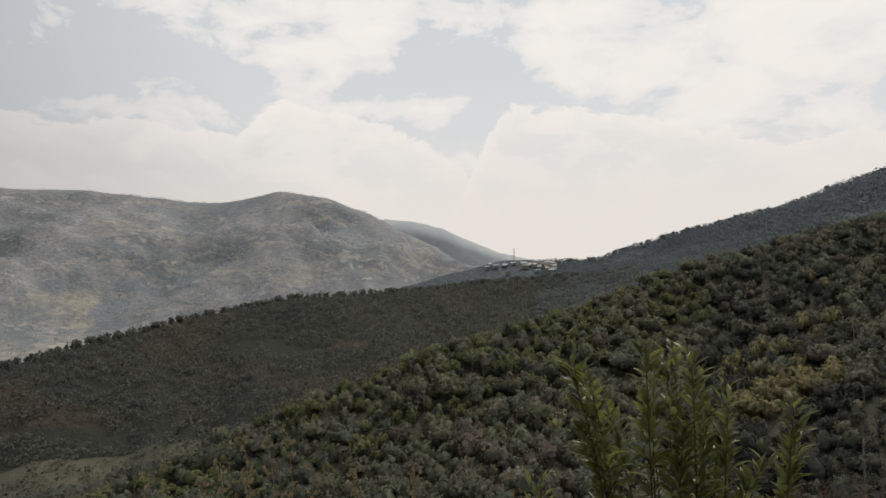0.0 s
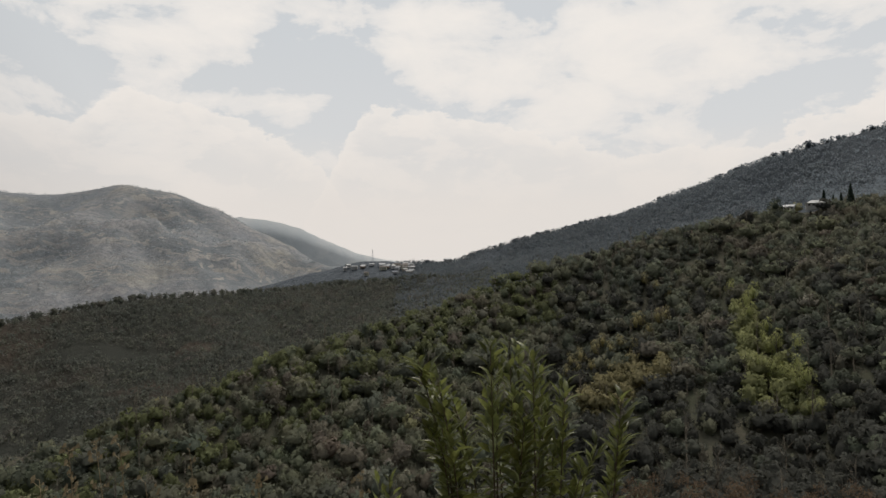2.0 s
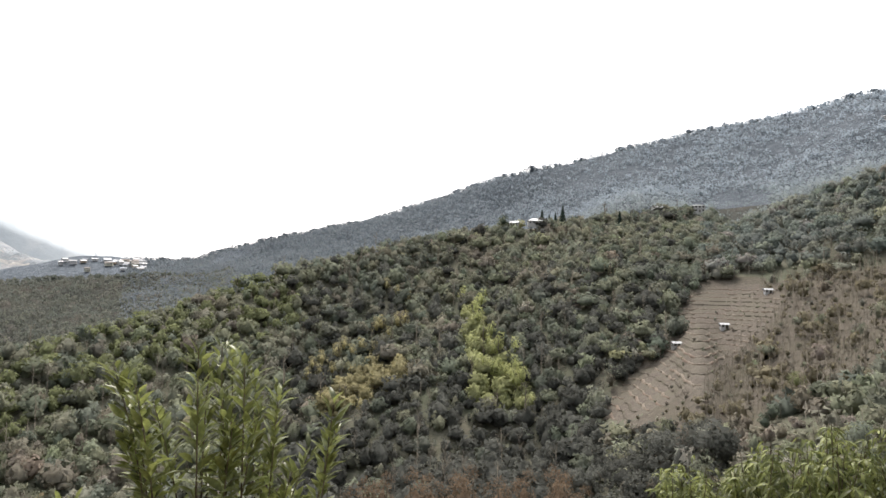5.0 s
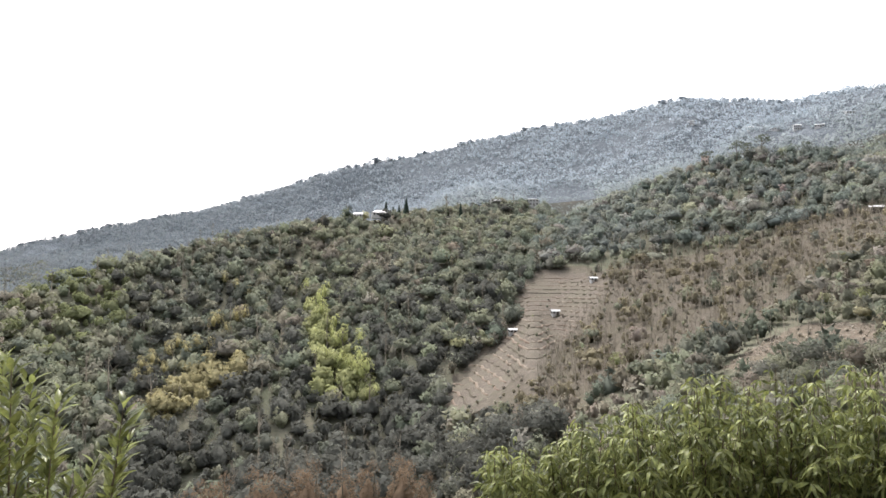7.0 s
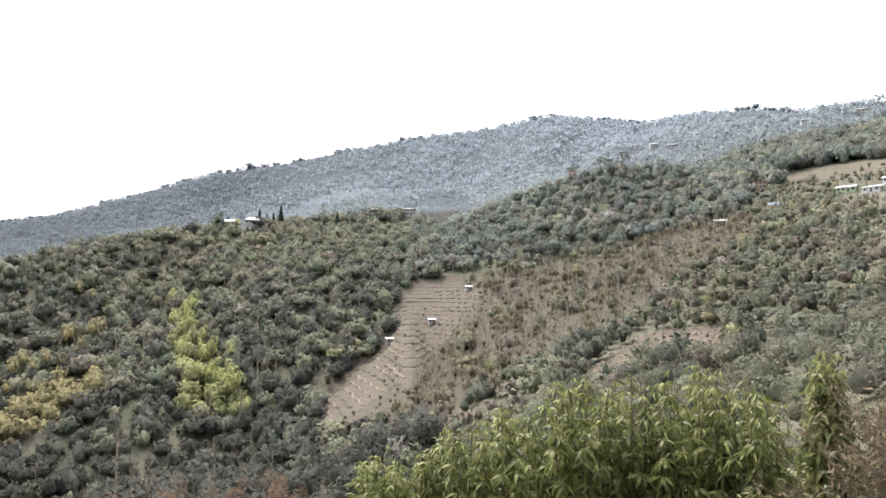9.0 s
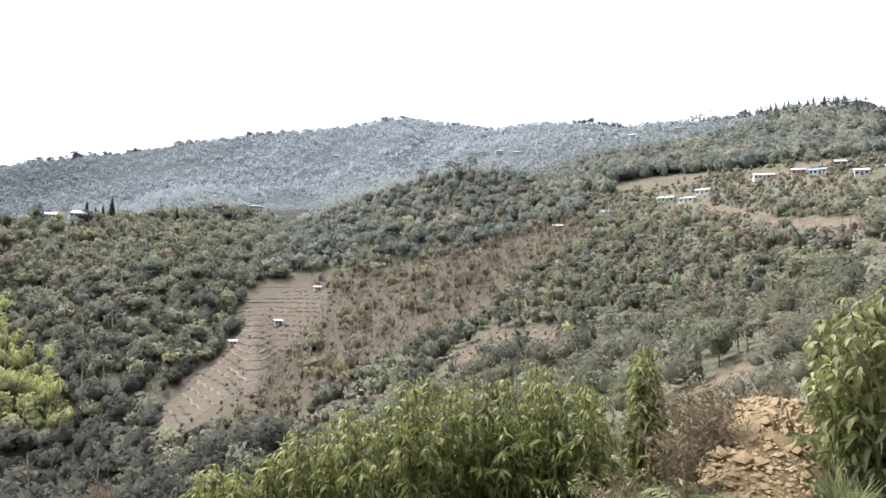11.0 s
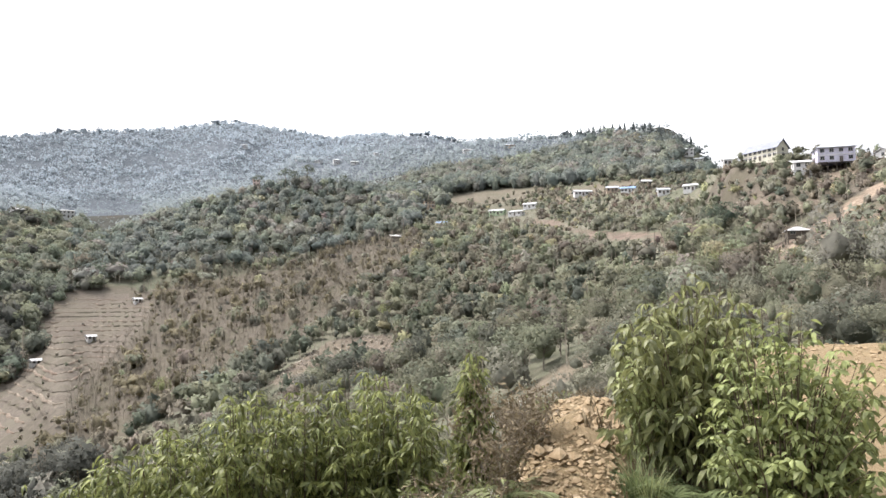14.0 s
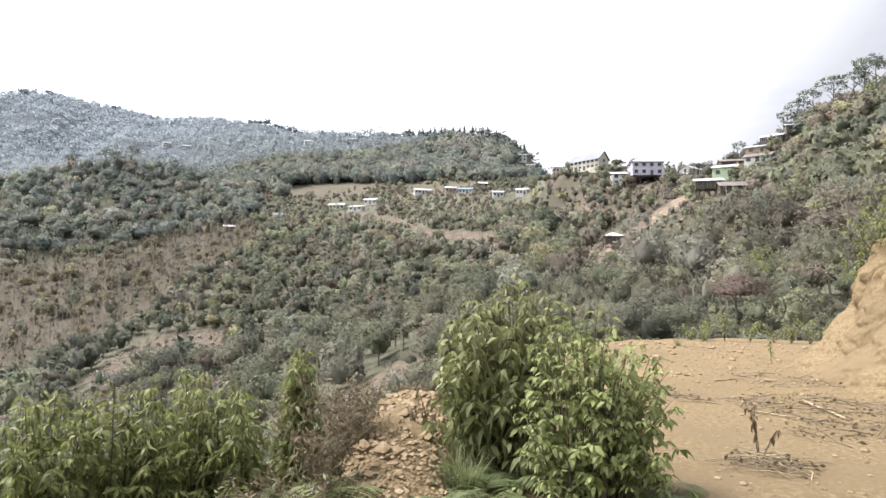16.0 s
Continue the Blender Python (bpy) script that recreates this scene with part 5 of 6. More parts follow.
# the town on the saddle
town = random.Random(14)
for k in range(34):
    haz = town.choice((town.uniform(1.2, 9.8), town.uniform(3.5, 9.8), town.gauss(8.6, 0.7)))
    hel = float(np.interp(haz, [1, 4, 6, 9, 10], [0.6, 1.2, 1.35, 1.2, 1.0])) - abs(town.gauss(0, 0.35))
    house("distant pale building in the hill town", haz, hel, town.uniform(9, 17), 8, 1 + k % 2, ("white", "white", "beige", "cream")[k % 4], ("grey", "tin", "tin", "rust")[k % 4], "gable", turn=(k * 53) % 60 - 30, rise=2.4, rmin=1250, windows=4, h=3.0, sink=-3)
house("distant building alone on the saddle", 12.3, 1.5, 20, 10, 2, "white", "grey", "gable", turn=10, rise=3, rmin=1250, windows=5, h=3.0, sink=-4)


def mast():
    top = new("radio_mast")
    top.location = spot(6.0, 1840, 0)
    tagged(top, "thin grey lattice radio mast above the town", "mast")
    bm = bmesh.new()
    for sx, sy in ((-1, -1), (1, -1), (1, 1), (-1, 1)):
        vs = bmesh.ops.create_cone(bm, cap_ends=True, segments=4, radius1=0.35, radius2=0.25, depth=32)["verts"]
        bmesh.ops.rotate(bm, verts=vs, cent=(0, 0, 0), matrix=Matrix.Rotation(radians(3) * sx, 3, "Y"))
        bmesh.ops.translate(bm, verts=vs, vec=(sx * -1.2, sy * 1.2, 16))
    part("leg_frame", bm, ROOFS["grey"], top)
    for z in range(4, 31, 4):
        bm = bmesh.new()
        box(bm, 0, 0, z, 2.6, 2.6, 0.25)
        part("brace", bm, ROOFS["grey"], top)


mast()

# ---- single trees that stand out ----


def tree_thing(kind, label, tint, seed, leaves, height):
    """A tree with a trunk and limbs, and a crown of leaf clumps."""
    top = new("tree")
    tagged(top, label, "tree", "standing trees")
    V, F, N, C, B = tree_arrays([kind], np.zeros((1, 3)), np.array([height]), np.array([tint]), leaves, seed)
    crown = F[B == 0]
    me = quad_mesh("crown", V, crown, [M_CROWN], None, N, C)
    c = new("crown", me)
    c.parent = top
    rng = np.random.default_rng(seed)
    v, f = [], []
    stick(v, f, (0, 0, -1.0), (0.02 * height, 0, height * 0.4), 0.022 * height, 0.015 * height, 7)
    stick(v, f, (0.02 * height, 0, height * 0.4), (0, 0.01 * height, height * 0.8), 0.015 * height, 0.006 * height, 6)
    for _ in range(6 if kind != "conifer" else 0):
        z = rng.uniform(0.25, 0.6) * height
        a = rng.uniform(0, 6.28)
        ln = rng.uniform(0.15, 0.28) * height
        stick(v, f, (0.015 * height, 0, z), (math.cos(a) * ln, math.sin(a) * ln, z + ln * 0.8), 0.009 * height, 0.004 * height, 5)
    t = new("trunk", quad_mesh("trunk", np.array(v), np.array(f), [M_TRUNK]))
    t.parent = top
    return top


def place(az, r, turn=0.0, size=1.0, dz=-0.2):
    return Matrix.Translation(spot(az, r, dz)) @ Matrix.Rotation(turn, 4, "Z") @ Matrix.Diagonal((size, size, size, 1))


def copies(first, spots, rng):
    for k, (az, r, size) in enumerate(spots):
        m = place(az, r, rng.uniform(0, 6.28), size)
        if k == 0:
            first.matrix_world = m
            ob = first
        else:
            ob = copy_thing(first, m)
            ob.scale = (size, size, size)


def r_at(az, el, rmin):
    rr = np.arange(rmin, 1500, 1.0)
    e = np.degrees(np.arctan2(ground_z(np.full(len(rr), az), rr) - EYE, rr))
    hit = np.nonzero(e >= el)[0]
    return float(rr[hit[0]]) if len(hit) else rmin


def standing_trees():
    rng = random.Random(3)
    copies(tree_thing("conifer", "dark slender conifer on the crest", (0.05, 0.07, 0.055), 301, 800, 13), [(a, 515 + (k % 3) * 4, s) for k, (a, s) in enumerate(((41.3, 1.1), (41.9, 0.8), (42.4, 0.9), (43.0, 1.3), (47.6, 0.9), (20.4, 0.5), (21.2, 0.6), (15.8, 0.8), (16.3, 0.6)))], rng)
    copies(tree_thing("conifer", "dark conifer on the ridge knoll", (0.115, 0.13, 0.13), 302, 500, 15), [(a, float(np.interp(a, [90, 97, 101, 103.3], [800, 720, 650, 625])) - rng.uniform(2, 14), rng.uniform(0.5, 0.85)) for a in [93.5 + 0.5 * k + rng.uniform(-0.2, 0.2) for k in range(10)] + [98.5 + 0.2 * k + rng.uniform(-0.1, 0.1) for k in range(24)]], rng)
    copies(tree_thing("broad", "large dark round-crowned tree on the crest", (0.06, 0.075, 0.055), 303, 1200, 13), [(38.2, 498, 1.0), (105.6, r_at(105.6, 4.5, 80), 0.95), (104.6, r_at(104.6, 5.2, 80), 0.8), (26, 452, 0.6)], rng)
    copies(tree_thing("broad", "yellow-green round-crowned tree on the slope", (0.18, 0.19, 0.095), 304, 1500, 9), [(105.0, r_at(105.0, 0.3, 60), 0.85), (119.6, r_at(119.6, -1.3, 50), 0.62), (121.5, r_at(121.5, -0.5, 50), 0.75), (60.5, r_at(60.5, -7.6, 150), 0.8), (77.8, r_at(77.8, -1.8, 120), 0.7), (124.4, r_at(124.4, -0.3, 50), 0.6)], rng)
    copies(tree_thing("pine", "tall open-crowned tree standing above the woods", (0.105, 0.118, 0.09), 305, 700, 17), [(67.6, 545, 1.0), (69.6, 550, 1.1), (71.4, 556, 1.15), (70.4, 552, 0.9), (74.5, 560, 0.8), (123.2, 262, 0.7), (125.2, 260, 0.8), (126.6, 258, 0.9), (127.9, 256, 0.85), (129.2, 255, 0.9), (124.2, 266, 0.75), (128.5, 262, 1.0), (119.9, 282, 0.55)], rng)
    copies(tree_thing("tall", "tall reddish-brown tree deep in the valley", (0.135, 0.098, 0.066), 306, 1500, 15), [(az, r, (EYE + r * math.tan(radians(el)) - float(ground_z(az, r))) / 15) for az, r, el in ((26.9, 150, -15.2), (28.8, 156, -14.8), (30.6, 148, -14.4), (32.4, 158, -14.9), (34.2, 150, -14.6), (35.9, 144, -14.1), (38.0, 156, -15.0), (40.6, 150, -14.3), (42.2, 146, -13.8), (43.6, 154, -14.4), (45.2, 150, -15.3))], rng)
    copies(tree_thing("tall", "lime-green young tree in fresh leaf", (0.31, 0.325, 0.14), 307, 420, 12), [(34.6 + 0.42 * k + rng.uniform(-0.5, 0.9), r_at(34.6 + 0.42 * k, -1.6 - 0.62 * k + rng.uniform(-0.4, 0.4), 200), rng.uniform(0.85, 1.3)) for k in range(13)] + [(36.6 + 0.3 * k, r_at(36.6 + 0.3 * k, -7.8 - 0.15 * k, 200), rng.uniform(0.8, 1.2)) for k in range(10)], rng)
    copies(tree_thing("tall", "yellowish young tree in fresh leaf", (0.29, 0.262, 0.14), 308, 420, 11), [(22 + 0.52 * k + rng.uniform(-0.4, 0.4), r_at(22 + 0.52 * k, -8.3 + 0.27 * k + rng.uniform(-0.9, 0.9), 200), rng.uniform(0.8, 1.2)) for k in range(16)] + [(28.5, r_at(28.5, -0.9, 200), 1.0), (29.4, r_at(29.4, -1.4, 200), 0.9), (30.2, r_at(30.2, -2.0, 200), 0.9)], rng)


standing_trees()

# ---- plants and earth close to the camera ----


def leaf_material(name, col, dark, rough=0.45, translucent=0.35, vary=0.3):
    m = bpy.data.materials.new(name)
    m.use_nodes = True
    t = m.node_tree
    b = t.nodes["Principled BSDF"]
    b.inputs["Roughness"].default_value = rough
    b.inputs["Specular IOR Level"].default_value = 0.25
    pos = node(t, "ShaderNodeTexCoord").outputs["Object"]
    c = ramp(t, noise_tex(t, pos, 18.0, 4.0), [(0.32, dark), (0.62, col)])
    rnd = node(t, "ShaderNodeObjectInfo").outputs["Random"]
    isl = node(t, "ShaderNodeNewGeometry").outputs["Random Per Island"]
    val = math_node(t, "ADD", math_node(t, "MULTIPLY", math_node(t, "FRACT", math_node(t, "ADD", rnd, isl)), 2 * vary), 1.0 - vary)
    hs = node(t, "ShaderNodeHueSaturation")
    t.links.new(val, hs.inputs["Value"])
    t.links.new(c, hs.inputs["Color"])
    t.links.new(hs.outputs[0], b.inputs["Base Color"])
    tr = node(t, "ShaderNodeBsdfTranslucent")
    t.links.new(hs.outputs[0], tr.inputs[0])
    mx = node(t, "ShaderNodeMixShader")
    mx.inputs[0].default_value = translucent
    link(t, b, 0, mx, 1)
    link(t, tr, 0, mx, 2)
    link(t, mx, 0, t.nodes["Material Output"], 0)
    return m


M_LEAF_LAUREL = leaf_material("narrow_glossy_leaf", (0.20, 0.222, 0.07), (0.07, 0.082, 0.03), 0.3, translucent=0.42, vary=0.5)
M_LEAF_WILLOW = leaf_material("drooping_yellow_green_leaf", (0.235, 0.25, 0.085), (0.085, 0.105, 0.042), vary=0.5)
M_LEAF_DARK = leaf_material("dark_drooping_leaf", (0.235, 0.245, 0.105), (0.13, 0.142, 0.062), vary=0.45)
M_LEAF_BROAD = leaf_material("soft_ovate_leaf", (0.265, 0.295, 0.115), (0.14, 0.168, 0.066), 0.55, vary=0.4)
M_LEAF_DRY = leaf_material("withered_leaf", (0.20, 0.16, 0.10), (0.11, 0.085, 0.05), 0.8, 0.2)
M_FERN = leaf_material("fern_green", (0.17, 0.205, 0.09), (0.095, 0.12, 0.052), 0.6)
M_GRASS = leaf_material("grass_blade", (0.24, 0.26, 0.12), (0.16, 0.18, 0.08), 0.6)
M_STRAW = leaf_material("dry_straw", (0.42, 0.35, 0.22), (0.26, 0.20, 0.12), 0.8, 0.1)
M_STEM = material("brown_stem", [(0.07, 0.055, 0.04), (0.12, 0.095, 0.07), (0.17, 0.14, 0.10)], 12.0, 2.0, rough=0.85)
M_TWIG = material("dry_grey_twig", [(0.14, 0.115, 0.09), (0.22, 0.185, 0.145), (0.30, 0.26, 0.21)], 10.0, 1.5, rough=0.9)
M_FLOWER = material("white_tufts", [(0.55, 0.54, 0.48), (0.7, 0.69, 0.63), (0.78, 0.77, 0.72)], 20.0, 4.0, rough=0.9, bump=0)


def leaf_shape(length, width, droop, fold, rows=3):
    """A leaf along +x with a folded midrib and a bent tip: vertices and quads."""
    V, F = [], []
    for i in range(rows + 1):
        t = i / rows
        w = width * 0.5 * max(0.06, math.sin(math.pi * t ** 0.75)) if i < rows else width * 0.02
        x, z = length * (t - 0.12 * droop * t * t), -droop * length * 0.5 * t * t
        V += [(x, -w, z + fold * w), (x, 0, z), (x, w, z + fold * w)]
        if i:
            n = 3 * i
            F += [(n - 3, n, n + 1, n - 2), (n - 2, n + 1, n + 2, n - 1)]
    return np.array(V, float), np.array(F, int)


BRINK = np.array((-0.30, 0.135, 0.0))


def eye_point(az, el, r):
    """A place r metres out (level distance) in a direction from the post; the plants at the brink lie round its western end."""
    a = radians(az)
    return np.array([r * math.sin(a), r * math.cos(a), EYE + r * math.tan(radians(el))]) + (BRINK if az < 35 else 0.0)


def leaf_frame(d, rng, roll=0.5):
    d = d / np.linalg.norm(d)
    side = np.cross(d, (0, 0, 1.0))
    if np.linalg.norm(side) < 0.05:
        side = np.array([1.0, 0, 0])
    side /= np.linalg.norm(side)
    upv = np.cross(side, d)
    a = rng.normal(0, roll)
    y = -side * math.cos(a) + upv * math.sin(a)
    return np.stack([d, y, np.cross(d, y)], 1)


def leafy_plant(name, label, category, base, tips, leaf, mat, seed, count, lift, spread=0.9, start=0.25, singles=60, group="", stem_r=0.008, bow=0.15, size_jitter=0.3, tuft=0, reach=0.04, foot=0.0, lift_foot=None):
    """A shrub of curved stems set round with leaves. The leaves nearest the track side are single pieces, the rest one mass of leaves."""
    rng = np.random.default_rng(seed)
    top = new(name)
    top.location = base
    tagged(top, label, category, group)
    base = np.asarray(base, float)
    placed = []
    for tip in tips:
        rel = np.asarray(tip, float) - base
        root = np.array([rel[0], rel[1], 0]) * foot * rng.uniform(0.5, 1.0)
        side = np.array([rel[0], rel[1], 0]) * bow + rng.normal(0, 0.03, 3)
        v, f = [], []
        n = 6
        pts = [root + (rel - root) * (k / n) - side * math.sin(math.pi * k / n) + np.array([0, 0, 0.06 * math.sin(math.pi * k / n)]) for k in range(n + 1)]
        for k in range(n):
            stick(v, f, pts[k], pts[k + 1], stem_r * (1 - 0.75 * k / n), stem_r * (1 - 0.75 * (k + 1) / n), 5)
        st = new("stem", quad_mesh("stem", np.array(v), np.array(f), [M_STEM]))
        st.parent = top
        cnt = int(count * rng.uniform(0.8, 1.2))
        for k in range(cnt):
            t = start + (1 - start) * ((k + rng.random()) / cnt) ** 0.8
            q = t * n
            i = min(int(q), n - 1)
            p = pts[i] + (pts[i + 1] - pts[i]) * (q - i)
            ax = pts[i + 1] - pts[i]
            ax = ax / np.linalg.norm(ax)
            if tuft:
                # leaves gathered in rosettes at the ends of short twigs
                if k % tuft == 0:
                    held, ha = t, rng.uniform(0, 6.28)
                    hq = np.array([math.cos(ha), math.sin(ha), 0.25]) * reach * rng.uniform(0.2, 1.0) * (1.15 - held)
                    hold = p + hq * 2
                p = hold
            an = k * 2.4 + rng.normal(0, 0.4)
            out = np.array([math.cos(an), math.sin(an), 0]) * spread
            lift_t = lift if lift_foot is None else lift_foot + (lift - lift_foot) * min(1, max(0, (t - start) / (1 - start)) * 1.6)
            d = out + ax * max(0, lift_t) + np.array([0, 0, lift_t * (1.3 - 0.6 * (t > 0.9 and lift_t < 0))]) + rng.normal(0, 0.18, 3)
            off = p + out * rng.uniform(0.0, 0.03)
            placed.append((off, leaf_frame(d, rng), rng.uniform(1 - size_jitter, 1 + size_jitter) * (0.75 + 0.25 * math.sin(math.pi * min(1, t)))))
    L, W, droop, fold = leaf
    shapes = [leaf_shape(L * s, W * s * w, droop * b, fold) for s, w, b in ((1, 1, 1), (1.08, 0.85, 1.3), (0.92, 1.1, 0.6))]
    # towards the track: the nearest leaves are single pieces
    order = sorted(range(len(placed)), key=lambda k: np.linalg.norm((placed[k][0] + base)[:2]))
    one = set(order[:singles])
    meshes = [quad_mesh("leaf", V, F, [mat]) for V, F in shapes] if singles else []
    VV, FF, n = [], [], 0
    for k, (p, R, s) in enumerate(placed):
        if k in one:
            ob = new("leaf", meshes[k % 3])
            ob.parent = top
            M = np.eye(4)
            M[:3, :3], M[:3, 3] = R * s, p
            ob.matrix_basis = Matrix(M.tolist())
        else:
            V, F = shapes[k % 3]
            VV.append((V * s) @ R.T + p)
            FF.append(F + n)
            n += len(V)
    if VV:
        fo = new("foliage", quad_mesh("foliage", np.concatenate(VV), np.concatenate(FF), [mat]))
        fo.parent = top
        tagged(fo, kind="stuff")
    return top


def ground_at(az, r, dz=-0.05):
    return np.array(spot(az, r, dz)) + (BRINK if az < 35 else 0.0)


def roadside_shrubs():
    rng = np.random.default_rng(77)
    # laurel-like shrub at the brink
    tips = [eye_point(a, e, 3.3 + 0.25 * math.sin(7 * a)) for a, e in ((9.8, -6.6), (10.7, -7.3), (11.4, -8.0), (12.6, -9.6), (15.9, -5.5), (16.6, -6.6), (17.5, -5.2), (18.2, -5.3), (19.4, -6.1), (20.0, -7.2), (15.6, -8.9), (21.8, -8.1), (22.0, -9.3), (20.6, -10.3), (26.5, -9.5), (27.0, -10.8), (26.5, -12.3), (21.0, -13.8), (24.5, -13.3), (23.3, -15.0), (10.7, -12.0), (12.1, -12.1), (17.8, -9.4), (18.7, -11.2))]
    leafy_plant("shrub", "upright evergreen shrub with narrow glossy leaves at the brink", "shrub", ground_at(18.5, 3.35), tips, (0.108, 0.036, 0.6, 0.4), M_LEAF_LAUREL, 401, 46, 0.6, 0.8, 0.40, 300, "roadside shrubs", 0.007, foot=0.82, lift_foot=-0.25)
    leafy_plant("shrub", "small tip of a narrow-leaved shrub", "shrub", ground_at(6.5, 3.4), [eye_point(7.4, -15.6, 3.3), eye_point(6.6, -16.0, 3.4)], (0.11, 0.027, 0.5, 0.35), M_LEAF_LAUREL, 402, 20, 0.6, 0.7, 0.4, 12, "roadside shrubs", 0.006)
    leafy_plant("shrub", "small dark rounded shrub below the brink", "shrub", ground_at(-30, 5.2), [eye_point(-30 + 0.6 * k, -15.6 - 0.5 * (k % 2), 5.0) for k in range(-2, 3)], (0.07, 0.03, 0.4, 0.3), M_LEAF_DARK, 403, 26, 0.3, 0.8, 0.5, 10, "roadside shrubs", 0.006)
    # drooping yellow-green shrubs on the bank
    for k, (a0, r0, lo, hi, wd) in enumerate(((51.5, 7.4, -16, -13.8, 2.2), (57.0, 7.2, -15, -12.2, 2.6), (62.0, 7.0, -15, -10.2, 3.0), (67.2, 7.0, -14.5, -7.7, 3.0), (72.0, 7.3, -14, -7.4, 2.8), (76.6, 7.2, -14, -6.4, 2.6), (80.6, 7.0, -14, -8.0, 2.6))):
        tips = []
        for i in range(32):
            u = rng.uniform(-1, 1)
            e = hi + 1.0 - abs(u) * 1.5 - (i % 4) * (hi - lo) * 0.24 * rng.uniform(0.7, 1.2)
            tips.append(eye_point(a0 + u * wd, e, r0 + rng.uniform(-0.9, 0.8)))
        leafy_plant("shrub", "bushy shrub with long drooping yellow-green leaves", "shrub", ground_at(a0, r0), tips, (0.128, 0.036, 1.5, 0.3), M_LEAF_WILLOW, 410 + k, 124, -0.12, 0.95, 0.2, 90, "drooping shrubs on the bank", 0.011, tuft=9, reach=0.24, foot=0.65)
    tips = [eye_point(85.6 + rng.uniform(-1.6, 1.6) * (0.35 + 0.65 * i / 33), -4.2 - 0.19 * i, 7.6 + rng.uniform(-0.3, 0.3)) for i in range(34)]
    leafy_plant("shrub", "slender upright shrub with dense drooping leaves", "shrub", ground_at(85.6, 7.6), tips, (0.15, 0.04, 1.4, 0.3), M_LEAF_WILLOW, 420, 84, -0.2, 0.9, 0.3, 60, "roadside shrubs", 0.011, tuft=6, reach=0.14, foot=0.7)
    # the big shrub at the edge of the track
    tips = []
    for i in range(64):
        a = rng.uniform(96.8, 108.5)
        topel = np.interp(a, [96.1, 98.9, 102.4, 104.7, 107, 109], [-3.9, -0.6, 1.5, 2.1, 0.2, -0.6])
        tips.append(eye_point(a, topel - abs(rng.normal(0, 1)) * 3.6, 6.6 + rng.uniform(-0.7, 0.8)))
    tips += [eye_point(rng.uniform(97, 104), rng.uniform(-10, -5), 6.2 + rng.uniform(-0.3, 0.3)) for _ in range(14)]
    tips += [eye_point(103.6, 2.2, 6.6), eye_point(99.6, 0.1, 6.5), (eye_point(106.2, 1.0, 6.7))]
    leafy_plant("shrub", "large dense shrub with dark drooping leaves beside the track", "shrub", ground_at(103.0, 6.7), tips, (0.145, 0.05, 1.3, 0.25), M_LEAF_DARK, 430, 58, -0.3, 1.0, 0.15, 240, "roadside shrubs", 0.010, tuft=7, reach=0.25, foot=0.75)
    tips = []
    for i in range(70):
        a = rng.uniform(104.0, 116.4)
        topel = np.interp(a, [103, 107, 110.2, 112.2, 113.9, 116.5], [-2.0, 0.0, -0.8, -2.7, -3.2, -5.2])
        tips.append(eye_point(a, topel - abs(rng.normal(0, 1)) * 4.0, 5.6 + rng.uniform(-0.5, 0.7)))
    tips += [eye_point(rng.uniform(102.5, 115), rng.uniform(-13, -8), 5.3 + rng.uniform(-0.3, 0.3)) for _ in range(22)]
    leafy_plant("shrub", "leafy shrub with soft ovate bright green leaves beside the track", "shrub", ground_at(109.5, 5.8), tips, (0.085, 0.038, 1.0, 0.25), M_LEAF_BROAD, 431, 60, -0.2, 0.95, 0.1, 300, "roadside shrubs", 0.008, tuft=6, reach=0.22, foot=0.75)
    tips = [eye_point(a, e, 6.0) for a, e in ((97.5, -5.6), (98.4, -4.8), (99.3, -6.4), (100.4, -7.4), (98.2, -7.8), (101.5, -8.6))]
    leafy_plant("shrub", "thin light green bush at the edge of the mound", "shrub", ground_at(99.4, 6.2), tips, (0.09, 0.032, 0.8, 0.2), M_LEAF_BROAD, 432, 34, -0.2, 0.8, 0.3, 30, "roadside shrubs", 0.007)
    # low shoot with broad leaves over the track
    leafy_plant("seedling", "drooping seedling with brown withered leaves on the mound", "seedling", ground_at(95.9, 6.9), [eye_point(95.2, -7.6, 6.9), eye_point(94.0, -10.2, 6.8), eye_point(96.9, -9.6, 6.9), eye_point(94.6, -9.0, 7.0)], (0.12, 0.034, 1.2, 0.4), M_LEAF_DRY, 440, 11, -0.9, 0.5, 0.4, 22, "seedlings", 0.007)
    leafy_plant("seedling", "uprooted wilting seedling with dark brown leaves on the track", "seedling", ground_at(121.9, 7.5), [eye_point(120.7, -7.4, 7.5), eye_point(121.6, -7.9, 7.5), eye_point(123.3, -9.6, 7.4)], (0.075, 0.026, 1.1, 0.4), M_LEAF_DRY, 441, 15, -0.7, 0.5, 0.35, 22, "seedlings", 0.007)
    for k, (a, e, h) in enumerate(((117.6, -3.15, 0.9), (119.0, -3.1, 1.2), (120.8, -3.1, 0.8), (122.4, -3.2, 0.7), (116.6, -3.2, 0.6), (123.6, -3.1, 0.9), (124.8, -3.2, 1.1))):
        r = 27.5
        b0 = ground_at(a, r)
        leafy_plant("shrub", "small leafy shrub at the far edge of the track", "shrub", b0, [b0 + np.array([rng.normal(0, 0.35), rng.normal(0, 0.3), h * rng.uniform(0.6, 1.1)]) for _ in range(6)], (0.16, 0.05, 0.8, 0.2), M_LEAF_DARK if k % 2 else M_LEAF_BROAD, 450 + k, 22, -0.2, 0.8, 0.2, 0, "far roadside shrubs", 0.01)
